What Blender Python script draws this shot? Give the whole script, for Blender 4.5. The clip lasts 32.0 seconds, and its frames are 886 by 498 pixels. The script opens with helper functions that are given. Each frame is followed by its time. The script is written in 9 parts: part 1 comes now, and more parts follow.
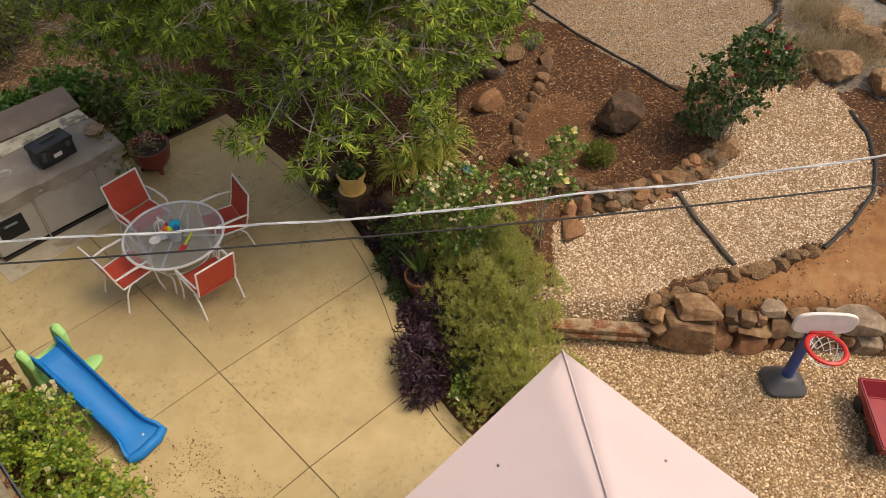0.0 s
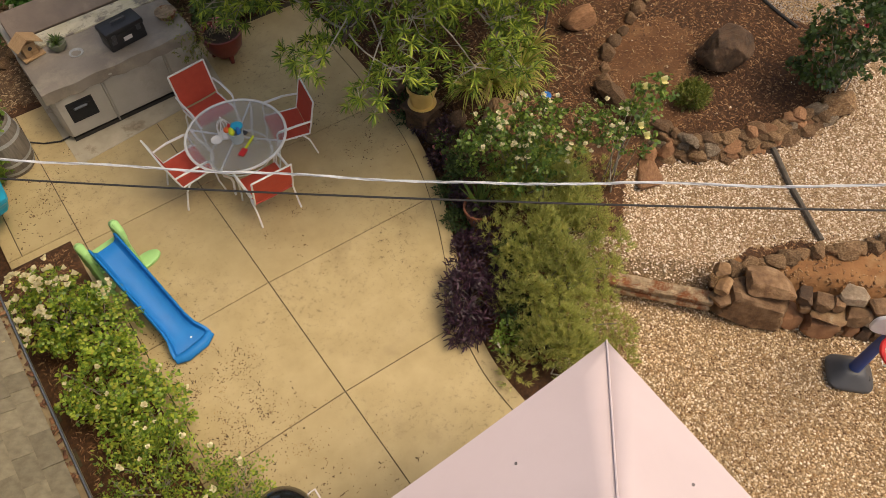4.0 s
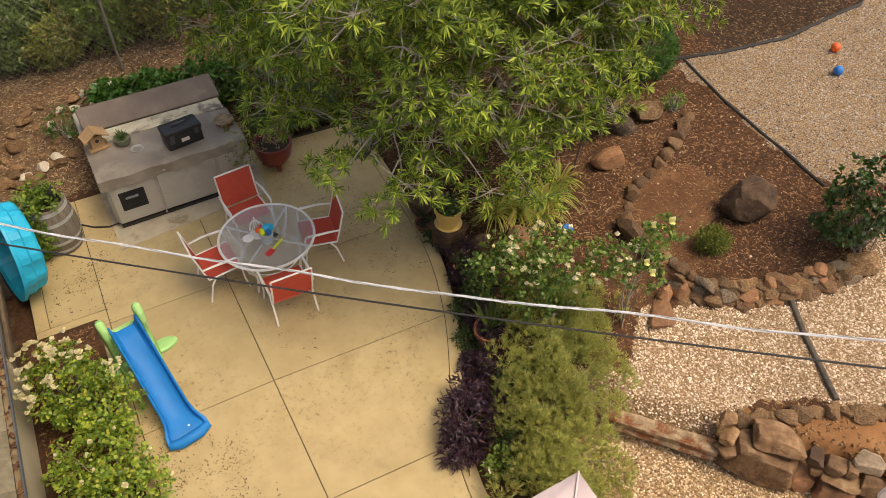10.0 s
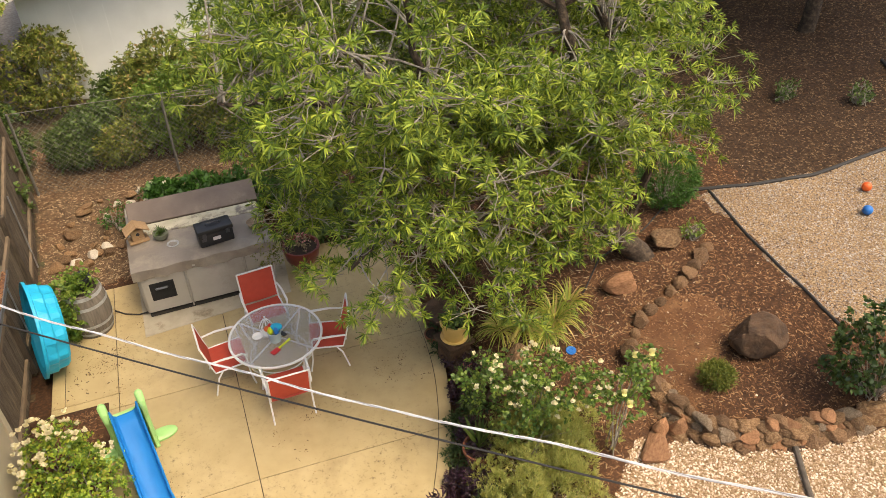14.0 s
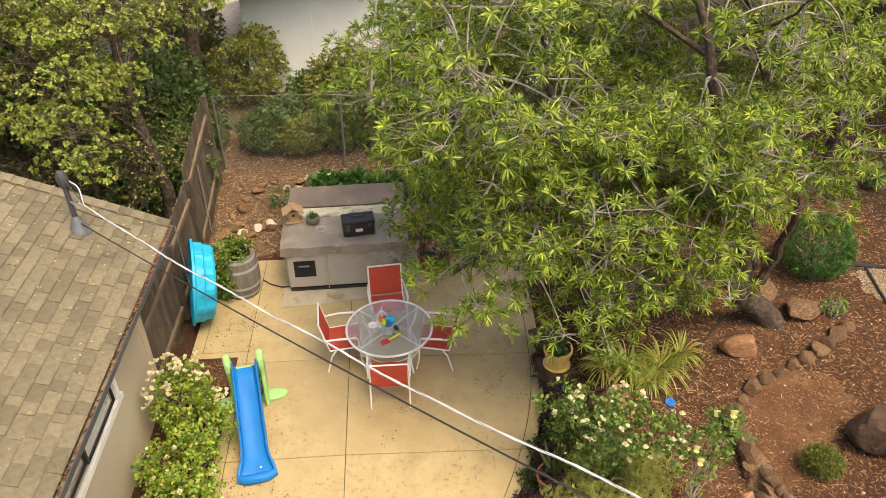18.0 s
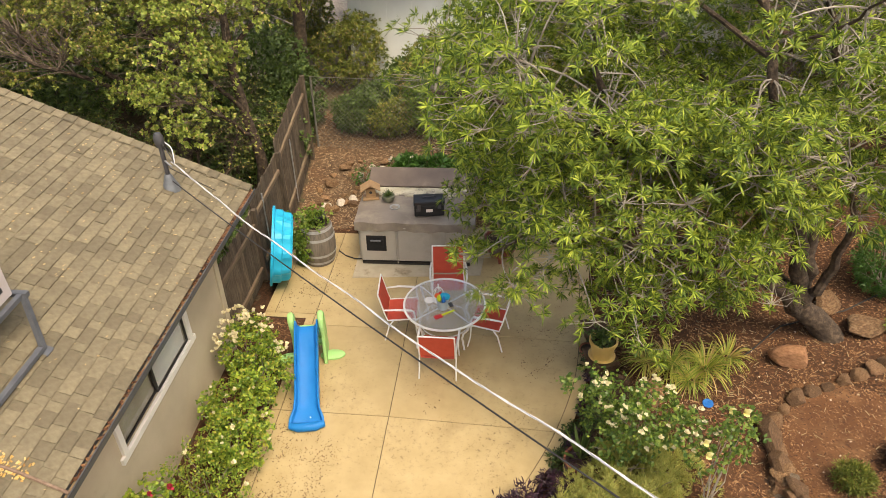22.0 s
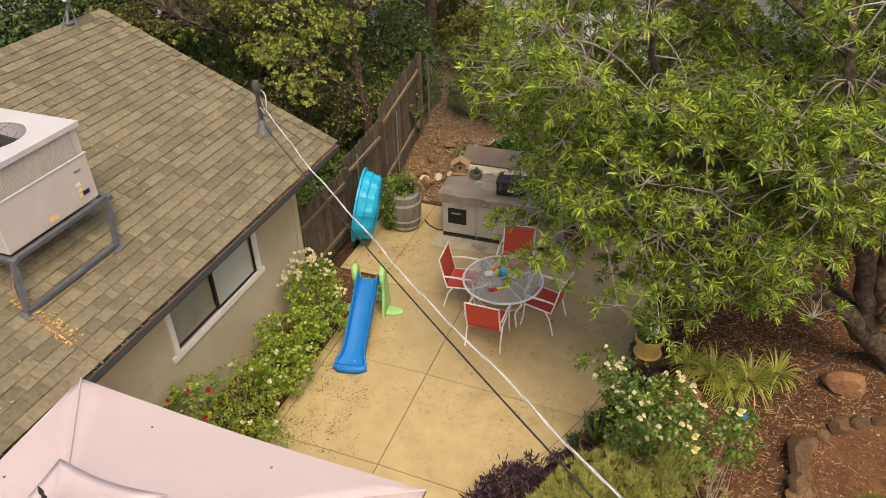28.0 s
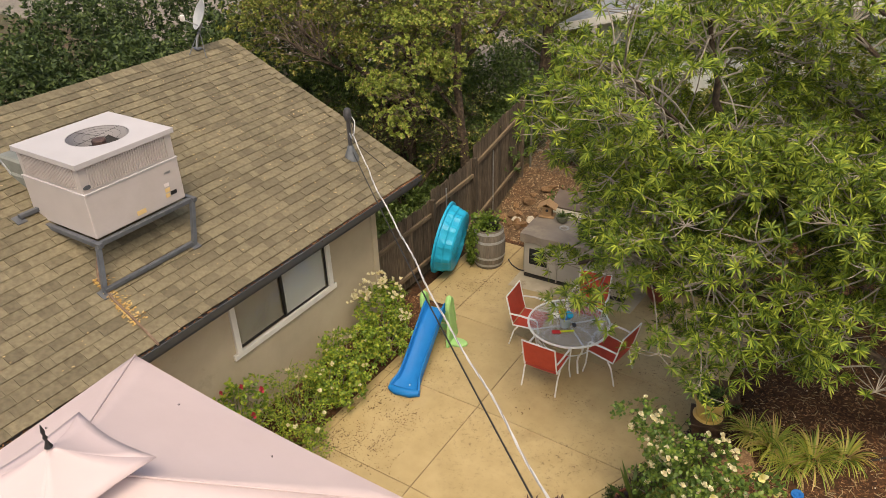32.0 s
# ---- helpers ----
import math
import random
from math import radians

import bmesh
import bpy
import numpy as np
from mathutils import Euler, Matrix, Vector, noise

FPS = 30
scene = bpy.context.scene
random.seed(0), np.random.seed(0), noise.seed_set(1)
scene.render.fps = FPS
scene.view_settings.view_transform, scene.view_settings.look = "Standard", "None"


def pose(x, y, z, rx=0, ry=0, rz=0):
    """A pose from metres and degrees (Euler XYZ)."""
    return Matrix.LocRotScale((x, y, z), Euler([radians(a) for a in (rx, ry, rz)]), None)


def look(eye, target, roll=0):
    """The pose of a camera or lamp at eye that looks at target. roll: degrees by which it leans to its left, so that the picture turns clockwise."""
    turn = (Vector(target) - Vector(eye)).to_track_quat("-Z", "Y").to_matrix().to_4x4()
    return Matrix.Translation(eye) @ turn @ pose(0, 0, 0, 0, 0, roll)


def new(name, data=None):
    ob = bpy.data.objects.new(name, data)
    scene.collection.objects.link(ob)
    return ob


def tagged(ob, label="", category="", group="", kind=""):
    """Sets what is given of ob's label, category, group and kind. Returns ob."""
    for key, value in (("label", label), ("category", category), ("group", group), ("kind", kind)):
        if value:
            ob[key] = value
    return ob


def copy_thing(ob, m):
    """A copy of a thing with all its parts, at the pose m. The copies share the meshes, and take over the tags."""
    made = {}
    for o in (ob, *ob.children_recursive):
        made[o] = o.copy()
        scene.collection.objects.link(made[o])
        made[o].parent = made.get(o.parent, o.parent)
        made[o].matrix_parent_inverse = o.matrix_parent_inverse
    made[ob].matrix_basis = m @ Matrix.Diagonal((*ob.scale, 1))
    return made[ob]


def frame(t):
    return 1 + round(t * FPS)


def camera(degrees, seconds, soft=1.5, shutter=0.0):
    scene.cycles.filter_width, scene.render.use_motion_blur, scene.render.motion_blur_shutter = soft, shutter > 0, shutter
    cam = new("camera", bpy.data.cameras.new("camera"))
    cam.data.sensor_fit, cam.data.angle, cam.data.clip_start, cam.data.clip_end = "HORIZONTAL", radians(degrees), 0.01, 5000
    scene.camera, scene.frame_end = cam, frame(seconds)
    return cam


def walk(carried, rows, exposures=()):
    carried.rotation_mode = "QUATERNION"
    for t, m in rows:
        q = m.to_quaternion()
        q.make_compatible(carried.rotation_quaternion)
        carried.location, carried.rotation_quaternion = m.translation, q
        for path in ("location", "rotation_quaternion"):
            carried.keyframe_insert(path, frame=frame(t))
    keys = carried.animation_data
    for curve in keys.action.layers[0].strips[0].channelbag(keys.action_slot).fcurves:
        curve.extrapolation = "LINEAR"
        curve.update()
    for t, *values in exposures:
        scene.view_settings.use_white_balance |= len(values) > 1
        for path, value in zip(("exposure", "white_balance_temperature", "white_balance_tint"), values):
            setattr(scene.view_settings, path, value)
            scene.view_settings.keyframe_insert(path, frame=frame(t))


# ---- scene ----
cam = camera(62.8, 32.0, soft=0.65)
PATH = [
    (0, (-1.767, -5.422, 7.28), (-0.758, -4.447, 5.855), 0.8),
    (1, (-1.583, -5.262, 7.334), (-0.657, -4.295, 5.848), 0.9),
    (2, (-1.379, -5.126, 7.362), (-0.538, -4.17, 5.82), 0.8),
    (3, (-1.212, -5.013, 7.417), (-0.452, -4.077, 5.821), 0.6),
    (3.5, (-1.138, -4.982, 7.451), (-0.42, -4.059, 5.829), 0.5),
    (5.5, (-0.884, -4.964, 7.571), (-0.302, -4.082, 5.873), 0.3),
    (6, (-0.865, -4.991, 7.588), (-0.285, -4.091, 5.899), 0.4),
    (7, (-0.857, -5.056, 7.623), (-0.245, -4.087, 5.984), 0.4),
    (8, (-0.819, -5.136, 7.633), (-0.176, -4.087, 6.057), 0.4),
    (9, (-0.726, -5.26, 7.61), (-0.066, -4.124, 6.102), 0.3),
    (10, (-0.708, -5.42, 7.521), (-0.019, -4.202, 6.093), 0.9),
    (11, (-0.606, -5.583, 7.491), (0.073, -4.286, 6.129), 1.2),
    (12, (-0.299, -5.679, 7.658), (0.339, -4.326, 6.331), 0.3),
    (13, (-0.082, -5.828, 7.655), (0.534, -4.403, 6.393), 0.1),
    (13.5, (0.038, -5.881, 7.676), (0.636, -4.422, 6.445), -0.2),
    (15.5, (0.442, -6.066, 7.737), (0.93, -4.518, 6.568), -0.4),
    (16, (0.5, -6.167, 7.704), (0.934, -4.597, 6.545), -0.2),
    (17.5, (0.728, -6.368, 7.766), (0.916, -4.743, 6.617), -0.1),
    (18, (0.826, -6.453, 7.766), (0.949, -4.816, 6.624), -0.2),
    (19, (0.956, -6.536, 7.88), (0.998, -4.904, 6.725), -0.4),
    (20, (1.064, -6.744, 7.846), (1.063, -5.106, 6.699), -0.5),
    (21, (1.29, -6.836, 7.878), (1.216, -5.204, 6.724), -0.8),
    (22, (1.579, -6.955, 7.872), (1.403, -5.329, 6.722), -1.2),
    (23, (1.847, -7.017, 7.853), (1.588, -5.401, 6.704), -1.2),
    (24, (2.218, -7.06, 7.822), (1.89, -5.453, 6.678), -1.4),
    (25, (2.514, -7.083, 7.797), (2.13, -5.49, 6.65), -1.4),
    (25.5, (2.658, -7.117, 7.772), (2.241, -5.53, 6.628), -1.4),
    (27.5, (2.981, -7.197, 7.652), (2.428, -5.649, 6.514), -1.3),
    (28, (3.057, -7.22, 7.621), (2.47, -5.679, 6.489), -1.3),
    (29, (3.233, -7.25, 7.516), (2.577, -5.714, 6.415), -1.6),
    (30, (3.487, -7.197, 7.46), (2.755, -5.673, 6.392), -1.7),
    (31, (3.812, -7.123, 7.392), (2.985, -5.621, 6.362), -2.2),
    (32, (4.1, -7.03, 7.43), (3.151, -5.583, 6.428), -1.9),
]
walk(cam, [(t, look(eye, target, roll)) for t, eye, target, roll in PATH], [(t, e, 7400, 11) for t, e in ((0, 0.38), (6, 0.29), (9, 0.48), (13, 0.87), (16, 1.07), (19, 1.06), (24, 0.88), (28, 0.60), (32, 0.48))])

# ---- light: hazy overcast daylight ----
SUN_EL, SUN_AZ = 63.0, 138.0
world = bpy.data.worlds.new("sky")
scene.world = world
world.use_nodes = True
wn = world.node_tree.nodes
sky = wn.new("ShaderNodeTexSky")
sky.sky_type = "NISHITA"
sky.sun_disc = False
sky.sun_elevation, sky.sun_rotation = radians(SUN_EL), radians(SUN_AZ)
sky.dust_density, sky.air_density, sky.ozone_density = 5.0, 1.2, 0.6
world.node_tree.links.new(sky.outputs[0], wn["Background"].inputs[0])
wn["Background"].inputs[1].default_value = 0.145
sun = new("sun", bpy.data.lights.new("sun", "SUN"))
sun.data.energy, sun.data.angle, sun.data.color = 1.3, radians(24), (1.0, 0.92, 0.78)
_d = Vector((math.sin(radians(SUN_AZ)) * math.cos(radians(SUN_EL)), math.cos(radians(SUN_AZ)) * math.cos(radians(SUN_EL)), math.sin(radians(SUN_EL))))
sun.matrix_basis = look(_d * 30, (0, 0, 0))

# ---- materials ----
def _nt(name):
    m = bpy.data.materials.new(name)
    m.use_nodes = True
    nt = m.node_tree
    return m, nt, nt.nodes["Principled BSDF"]


def _ramp(nt, fac, cols, lo=0.3, hi=0.7):
    r = nt.nodes.new("ShaderNodeValToRGB")
    e = r.color_ramp.elements
    while len(e) < len(cols):
        e.new(0.5)
    for k, c in enumerate(cols):
        e[k].position = lo + (hi - lo) * k / max(1, len(cols) - 1)
        e[k].color = (*c, 1)
    nt.links.new(fac, r.inputs[0])
    return r.outputs[0]


def _noise(nt, vec, scale, detail=5.0, rough=0.6):
    n = nt.nodes.new("ShaderNodeTexNoise")
    n.inputs["Scale"].default_value, n.inputs["Detail"].default_value, n.inputs["Roughness"].default_value = scale, detail, rough
    nt.links.new(vec, n.inputs["Vector"])
    return n.outputs[0]


def _math(nt, op, a, b):
    n = nt.nodes.new("ShaderNodeMath")
    n.operation = op
    for k, v in enumerate((a, b)):
        if isinstance(v, (int, float)):
            n.inputs[k].default_value = v
        else:
            nt.links.new(v, n.inputs[k])
    return n.outputs[0]


def _value(nt, col, fac):
    n = nt.nodes.new("ShaderNodeHueSaturation")
    nt.links.new(col, n.inputs["Color"])
    nt.links.new(fac, n.inputs["Value"])
    return n.outputs[0]


def _mixc(nt, fac, a, b):
    n = nt.nodes.new("ShaderNodeMix")
    n.data_type = "RGBA"
    nt.links.new(fac, n.inputs[0])
    nt.links.new(a, n.inputs[6])
    if isinstance(b, tuple):
        n.inputs[7].default_value = (*b, 1)
    else:
        nt.links.new(b, n.inputs[7])
    return n.outputs[2]


def mat(name, cols, scale=4.0, rough=0.75, bump=0.2, bscale=60.0, metal=0.0, rand=0.0, island=0.0, stain=None, stain_at=(0.55, 0.7), stain_scale=1.3, big=0.25, coat=0.0, stretch=None, dist=0.004, speckle=None):
    """A surface of mottled colour with large-scale wear, fine relief and, where asked, stains of a second colour."""
    m, nt, bsdf = _nt(name)
    tc = nt.nodes.new("ShaderNodeTexCoord")
    vec = tc.outputs["Object"]
    if stretch:
        mp = nt.nodes.new("ShaderNodeMapping")
        mp.inputs["Scale"].default_value = stretch
        nt.links.new(vec, mp.inputs["Vector"])
        vec = mp.outputs[0]
    col = _ramp(nt, _noise(nt, vec, scale), cols if len(cols) > 1 else cols * 2)
    if stain:
        s = nt.nodes.new("ShaderNodeMapRange")
        s.inputs["From Min"].default_value, s.inputs["From Max"].default_value = stain_at
        nt.links.new(_noise(nt, vec, stain_scale, 8.0, 0.7), s.inputs[0])
        col = _mixc(nt, s.outputs[0], col, stain)
    if speckle:
        p = nt.nodes.new("ShaderNodeMapRange")
        p.inputs["From Min"].default_value, p.inputs["From Max"].default_value = 0.40, 0.66
        nt.links.new(_noise(nt, vec, 0.9, 3.0, 0.5), p.inputs[0])
        q = nt.nodes.new("ShaderNodeMapRange")
        q.inputs["From Min"].default_value, q.inputs["From Max"].default_value = 0.54, 0.66
        nt.links.new(_noise(nt, vec, 15.0, 7.0, 0.8), q.inputs[0])
        col = _mixc(nt, _math(nt, "MULTIPLY", p.outputs[0], q.outputs[0]), col, speckle)
    v = _math(nt, "MULTIPLY_ADD", _noise(nt, vec, scale * 0.13 + 0.2, 3.0), big * 2)
    v.node.inputs[2].default_value = 1 - big
    if rand:
        oi = nt.nodes.new("ShaderNodeObjectInfo")
        r = _math(nt, "MULTIPLY_ADD", oi.outputs["Random"], rand * 2)
        r.node.inputs[2].default_value = 1 - rand
        v = _math(nt, "MULTIPLY", v, r)
    if island:
        g = nt.nodes.new("ShaderNodeNewGeometry")
        r = _math(nt, "MULTIPLY_ADD", g.outputs["Random Per Island"], island * 2)
        r.node.inputs[2].default_value = 1 - island
        v = _math(nt, "MULTIPLY", v, r)
    nt.links.new(_value(nt, col, v), bsdf.inputs["Base Color"])
    rr = _math(nt, "MULTIPLY_ADD", _noise(nt, vec, scale * 2.0), 0.3)
    rr.node.inputs[2].default_value = rough - 0.15
    nt.links.new(rr, bsdf.inputs["Roughness"])
    bsdf.inputs["Metallic"].default_value = metal
    bsdf.inputs["Coat Weight"].default_value = coat
    if bump:
        b = nt.nodes.new("ShaderNodeBump")
        b.inputs["Strength"].default_value, b.inputs["Distance"].default_value = bump, dist
        nt.links.new(_noise(nt, vec, bscale, 6.0, 0.65), b.inputs["Height"])
        nt.links.new(b.outputs[0], bsdf.inputs["Normal"])
    return m


def leaf_mat(name, cols, trans=0.35, rough=0.5, dry=None, dry_at=0.9):
    """Leaves: colour per leaf, some light through the blade."""
    m, nt, bsdf = _nt(name)
    g = nt.nodes.new("ShaderNodeNewGeometry")
    col = _ramp(nt, g.outputs["Random Per Island"], cols, 0.0, dry_at if dry else 1.0)
    if dry:
        r = col.node.color_ramp.elements.new(1.0)
        r.color = (*dry, 1)
    tc = nt.nodes.new("ShaderNodeTexCoord")
    v = _math(nt, "MULTIPLY_ADD", _noise(nt, tc.outputs["Object"], 1.1, 3.0), 0.7)
    v.node.inputs[2].default_value = 0.65
    col = _value(nt, col, v)
    nt.links.new(col, bsdf.inputs["Base Color"])
    bsdf.inputs["Roughness"].default_value = rough
    t = nt.nodes.new("ShaderNodeBsdfTranslucent")
    nt.links.new(col, t.inputs[0])
    mx = nt.nodes.new("ShaderNodeMixShader")
    mx.inputs[0].default_value = trans
    nt.links.new(bsdf.outputs[0], mx.inputs[1])
    nt.links.new(t.outputs[0], mx.inputs[2])
    nt.links.new(mx.outputs[0], nt.nodes["Material Output"].inputs[0])
    return m


def pieces_mat(name, cols, rough=0.85, bump=0.3, bscale=120.0):
    """Loose pieces: a colour for each piece of a joined heap."""
    m, nt, bsdf = _nt(name)
    g = nt.nodes.new("ShaderNodeNewGeometry")
    tc = nt.nodes.new("ShaderNodeTexCoord")
    col = _ramp(nt, g.outputs["Random Per Island"], cols, 0.0, 1.0)
    v = _math(nt, "MULTIPLY_ADD", _noise(nt, tc.outputs["Object"], 0.7, 4.0), 0.6)
    v.node.inputs[2].default_value = 0.7
    nt.links.new(_value(nt, col, v), bsdf.inputs["Base Color"])
    bsdf.inputs["Roughness"].default_value = rough
    return m


def plain(name, col, rough=0.5, metal=0.0, bump=0.0, big=0.1, coat=0.0):
    return mat(name, [tuple(c * 0.92 for c in col), tuple(min(1, c * 1.08) for c in col)], 9.0, rough, bump, 90.0, metal, big=big, coat=coat)


M_CONCRETE = mat("stained_concrete", [(0.38, 0.288, 0.138), (0.425, 0.327, 0.163), (0.465, 0.363, 0.19)], 2.6, 0.62, 0.3, 24.0, rand=0.04, stain=(0.24, 0.17, 0.09), stain_at=(0.56, 0.95), stain_scale=1.6, big=0.08, speckle=(0.11, 0.074, 0.038))
M_PAD = mat("grey_concrete", [(0.36, 0.31, 0.22), (0.50, 0.44, 0.33)], 3.0, 0.85, 0.3, 40.0, stain=(0.2, 0.15, 0.09), stain_scale=2.0)
M_JOINT = plain("joint_dirt", (0.075, 0.055, 0.036), 0.95)
M_MULCH = mat("bark_mulch_soil", [(0.027, 0.010, 0.003), (0.061, 0.025, 0.008), (0.107, 0.048, 0.018)], 22.0, 0.95, 0.9, 55.0, stain=(0.12, 0.055, 0.024), stain_at=(0.5, 0.7), stain_scale=0.6, dist=0.02)
M_DIRT = mat("bare_dirt", [(0.092, 0.038, 0.014), (0.167, 0.075, 0.030)], 5.0, 0.95, 0.5, 40.0, stain=(0.28, 0.155, 0.07), stain_at=(0.5, 0.8), stain_scale=2.4, dist=0.015)
M_TANDIRT = mat("tan_dirt", [(0.20, 0.085, 0.029), (0.30, 0.145, 0.056)], 5.0, 0.95, 0.6, 40.0, stain=(0.35, 0.215, 0.10), stain_at=(0.5, 0.75), stain_scale=2.0, dist=0.012)
M_GRAVELBED = mat("gravel_bed", [(0.10, 0.055, 0.025), (0.28, 0.18, 0.09), (0.52, 0.38, 0.24)], 45.0, 0.9, 1.0, 45.0, big=0.12, dist=0.02)
# far mulch and its chips: tree shade is put into these darker colours
M_SHADEMULCH = mat("old_shaded_mulch", [(0.015, 0.0065, 0.0024), (0.038, 0.018, 0.0066), (0.078, 0.039, 0.0155)], 20.0, 0.95, 0.9, 50.0, stain=(0.10, 0.05, 0.022), stain_at=(0.56, 0.7), stain_scale=0.5, dist=0.02)
M_SHADECHIP = pieces_mat("old_bark_chips", [(0.014, 0.0064, 0.0024), (0.039, 0.019, 0.0072), (0.083, 0.044, 0.0185), (0.23, 0.155, 0.085)], 0.95)
M_GREYDIRT = mat("grey_debris", [(0.13, 0.11, 0.09), (0.26, 0.23, 0.19)], 14.0, 0.95, 0.8, 40.0, dist=0.02)
M_LAWN = mat("rough_grass", [(0.04, 0.05, 0.015), (0.09, 0.09, 0.035)], 18.0, 0.95, 0.6, 60.0, dist=0.02)
M_PEBBLE = pieces_mat("pebbles", [(0.22, 0.12, 0.062), (0.40, 0.265, 0.16), (0.55, 0.41, 0.285), (0.67, 0.54, 0.405), (0.82, 0.73, 0.62)])
M_PEBBLELOW = pieces_mat("tan_pebbles", [(0.11, 0.05, 0.018), (0.32, 0.185, 0.08), (0.50, 0.345, 0.185), (0.64, 0.48, 0.30), (0.84, 0.73, 0.57)])
# pinkish far gravel, its colours lowered to hold the shade of trees
M_PEBBLEFAR = pieces_mat("shaded_pink_pebbles", [(0.084, 0.055, 0.035), (0.193, 0.140, 0.105), (0.286, 0.227, 0.181), (0.361, 0.307, 0.256), (0.487, 0.441, 0.391)])
M_CHIP = pieces_mat("bark_chips", [(0.034, 0.012, 0.005), (0.072, 0.029, 0.010), (0.124, 0.053, 0.019), (0.200, 0.096, 0.038), (0.352, 0.216, 0.112)])
M_STONE = mat("brown_fieldstone", [(0.098, 0.049, 0.021), (0.221, 0.123, 0.056), (0.369, 0.246, 0.131)], 6.0, 0.85, 0.9, 22.0, rand=0.35, stain=(0.36, 0.31, 0.23), stain_at=(0.60, 0.72), stain_scale=4.0, dist=0.02)
M_REDSTONE = mat("red_stone", [(0.20, 0.09, 0.04), (0.38, 0.20, 0.10)], 6.0, 0.9, 0.6, 24.0, rand=0.25, dist=0.02)
M_WALLROCK = mat("brown_wall_rock", [(0.095, 0.048, 0.022), (0.19, 0.105, 0.05), (0.29, 0.18, 0.098)], 8.0, 0.85, 1.0, 26.0, rand=0.3, stain=(0.34, 0.27, 0.18), stain_at=(0.66, 0.78), stain_scale=5.0, dist=0.02)
M_DARKSTONE = mat("dark_boulder", [(0.042, 0.024, 0.014), (0.085, 0.048, 0.026), (0.14, 0.082, 0.047)], 6.0, 0.85, 1.0, 18.0, stain=(0.26, 0.20, 0.14), stain_at=(0.64, 0.76), stain_scale=4.0, dist=0.03)
M_GREYROCK = mat("grey_brown_rock", [(0.115, 0.08, 0.05), (0.22, 0.16, 0.105), (0.36, 0.285, 0.205)], 7.0, 0.85, 1.0, 24.0, rand=0.25, stain=(0.22, 0.11, 0.05), stain_at=(0.58, 0.72), stain_scale=4.0, dist=0.02)
M_WHITESTONE = mat("pale_stone", [(0.40, 0.34, 0.26), (0.60, 0.54, 0.44)], 6.0, 0.8, 0.4, 30.0)
M_STUCCO = mat("beige_stucco", [(0.46, 0.39, 0.285), (0.53, 0.46, 0.34)], 2.0, 0.92, 0.35, 120.0, stain=(0.27, 0.22, 0.15), stain_at=(0.6, 0.85))
M_WHITEPAINT = mat("white_paint", [(0.72, 0.70, 0.66), (0.82, 0.80, 0.76)], 6.0, 0.45, 0.05, big=0.1)
M_FASCIA = mat("dark_grey_gutter_paint", [(0.055, 0.06, 0.068), (0.075, 0.08, 0.088)], 6.0, 0.5, 0.05)
M_RUST = mat("rusty_gutter_leaves", [(0.06, 0.02, 0.01), (0.16, 0.065, 0.03), (0.28, 0.15, 0.06)], 30.0, 0.95, 0.9, 50.0, dist=0.02)
M_SHINGLE = mat("asphalt_shingle", [(0.118, 0.097, 0.058), (0.200, 0.170, 0.107)], 16.0, 0.95, 0.9, 260.0, rand=0.24, big=0.10)
M_SHINGLE2 = mat("asphalt_shingle_far", [(0.118, 0.097, 0.058), (0.200, 0.170, 0.107)], 16.0, 0.95, 0.9, 260.0, island=0.24, big=0.10)
M_ROOFBASE = plain("roof_felt", (0.06, 0.05, 0.035), 0.95)
M_GLASSDARK = plain("window_curtain", (0.24, 0.19, 0.13), 0.7)
M_BLIND = mat("window_blind", [(0.80, 0.78, 0.72), (0.86, 0.84, 0.78)], 4.0, 0.6, 0.0)
M_BLINDTAN = mat("tan_blind", [(0.42, 0.36, 0.28), (0.50, 0.44, 0.35)], 4.0, 0.6, 0.0)
M_ACPAINT = mat("beige_sheet_metal", [(0.44, 0.40, 0.385), (0.50, 0.455, 0.44)], 3.0, 0.45, 0.05, big=0.1, stain=(0.40, 0.35, 0.31), stain_at=(0.62, 0.9))
M_ACTOP = mat("pale_sheet_metal", [(0.44, 0.415, 0.425), (0.49, 0.465, 0.475)], 3.0, 0.45, 0.05, big=0.08)
M_STEEL = mat("grey_steel", [(0.085, 0.092, 0.105), (0.135, 0.145, 0.16)], 8.0, 0.5, 0.1, metal=0.3)
M_WIRE = mat("dull_fence_wire", [(0.13, 0.12, 0.105), (0.22, 0.21, 0.185)], 12.0, 0.6, 0.1, metal=0.3)
M_LEAFSOIL = mat("leaf_litter_soil", [(0.03, 0.022, 0.012), (0.075, 0.05, 0.026), (0.14, 0.10, 0.05)], 16.0, 0.95, 0.9, 40.0, stain=(0.05, 0.06, 0.02), stain_at=(0.5, 0.65), dist=0.02)
M_DUCT = mat("dull_duct_metal", [(0.16, 0.17, 0.155), (0.25, 0.26, 0.235)], 6.0, 0.6, 0.15, metal=0.2, stain=(0.10, 0.10, 0.085), stain_at=(0.5, 0.8))
M_GALV = mat("galvanised_steel", [(0.32, 0.33, 0.34), (0.46, 0.47, 0.48)], 12.0, 0.45, 0.1, metal=0.7)
M_DARKMETAL = plain("dark_metal", (0.035, 0.033, 0.03), 0.5, 0.3)
M_BLACK = plain("black_plastic", (0.018, 0.018, 0.02), 0.45)
M_CANOPY = mat("pink_canopy_fabric", [(0.56, 0.455, 0.458), (0.61, 0.50, 0.503)], 1.2, 0.85, 0.15, 500.0, big=0.06)
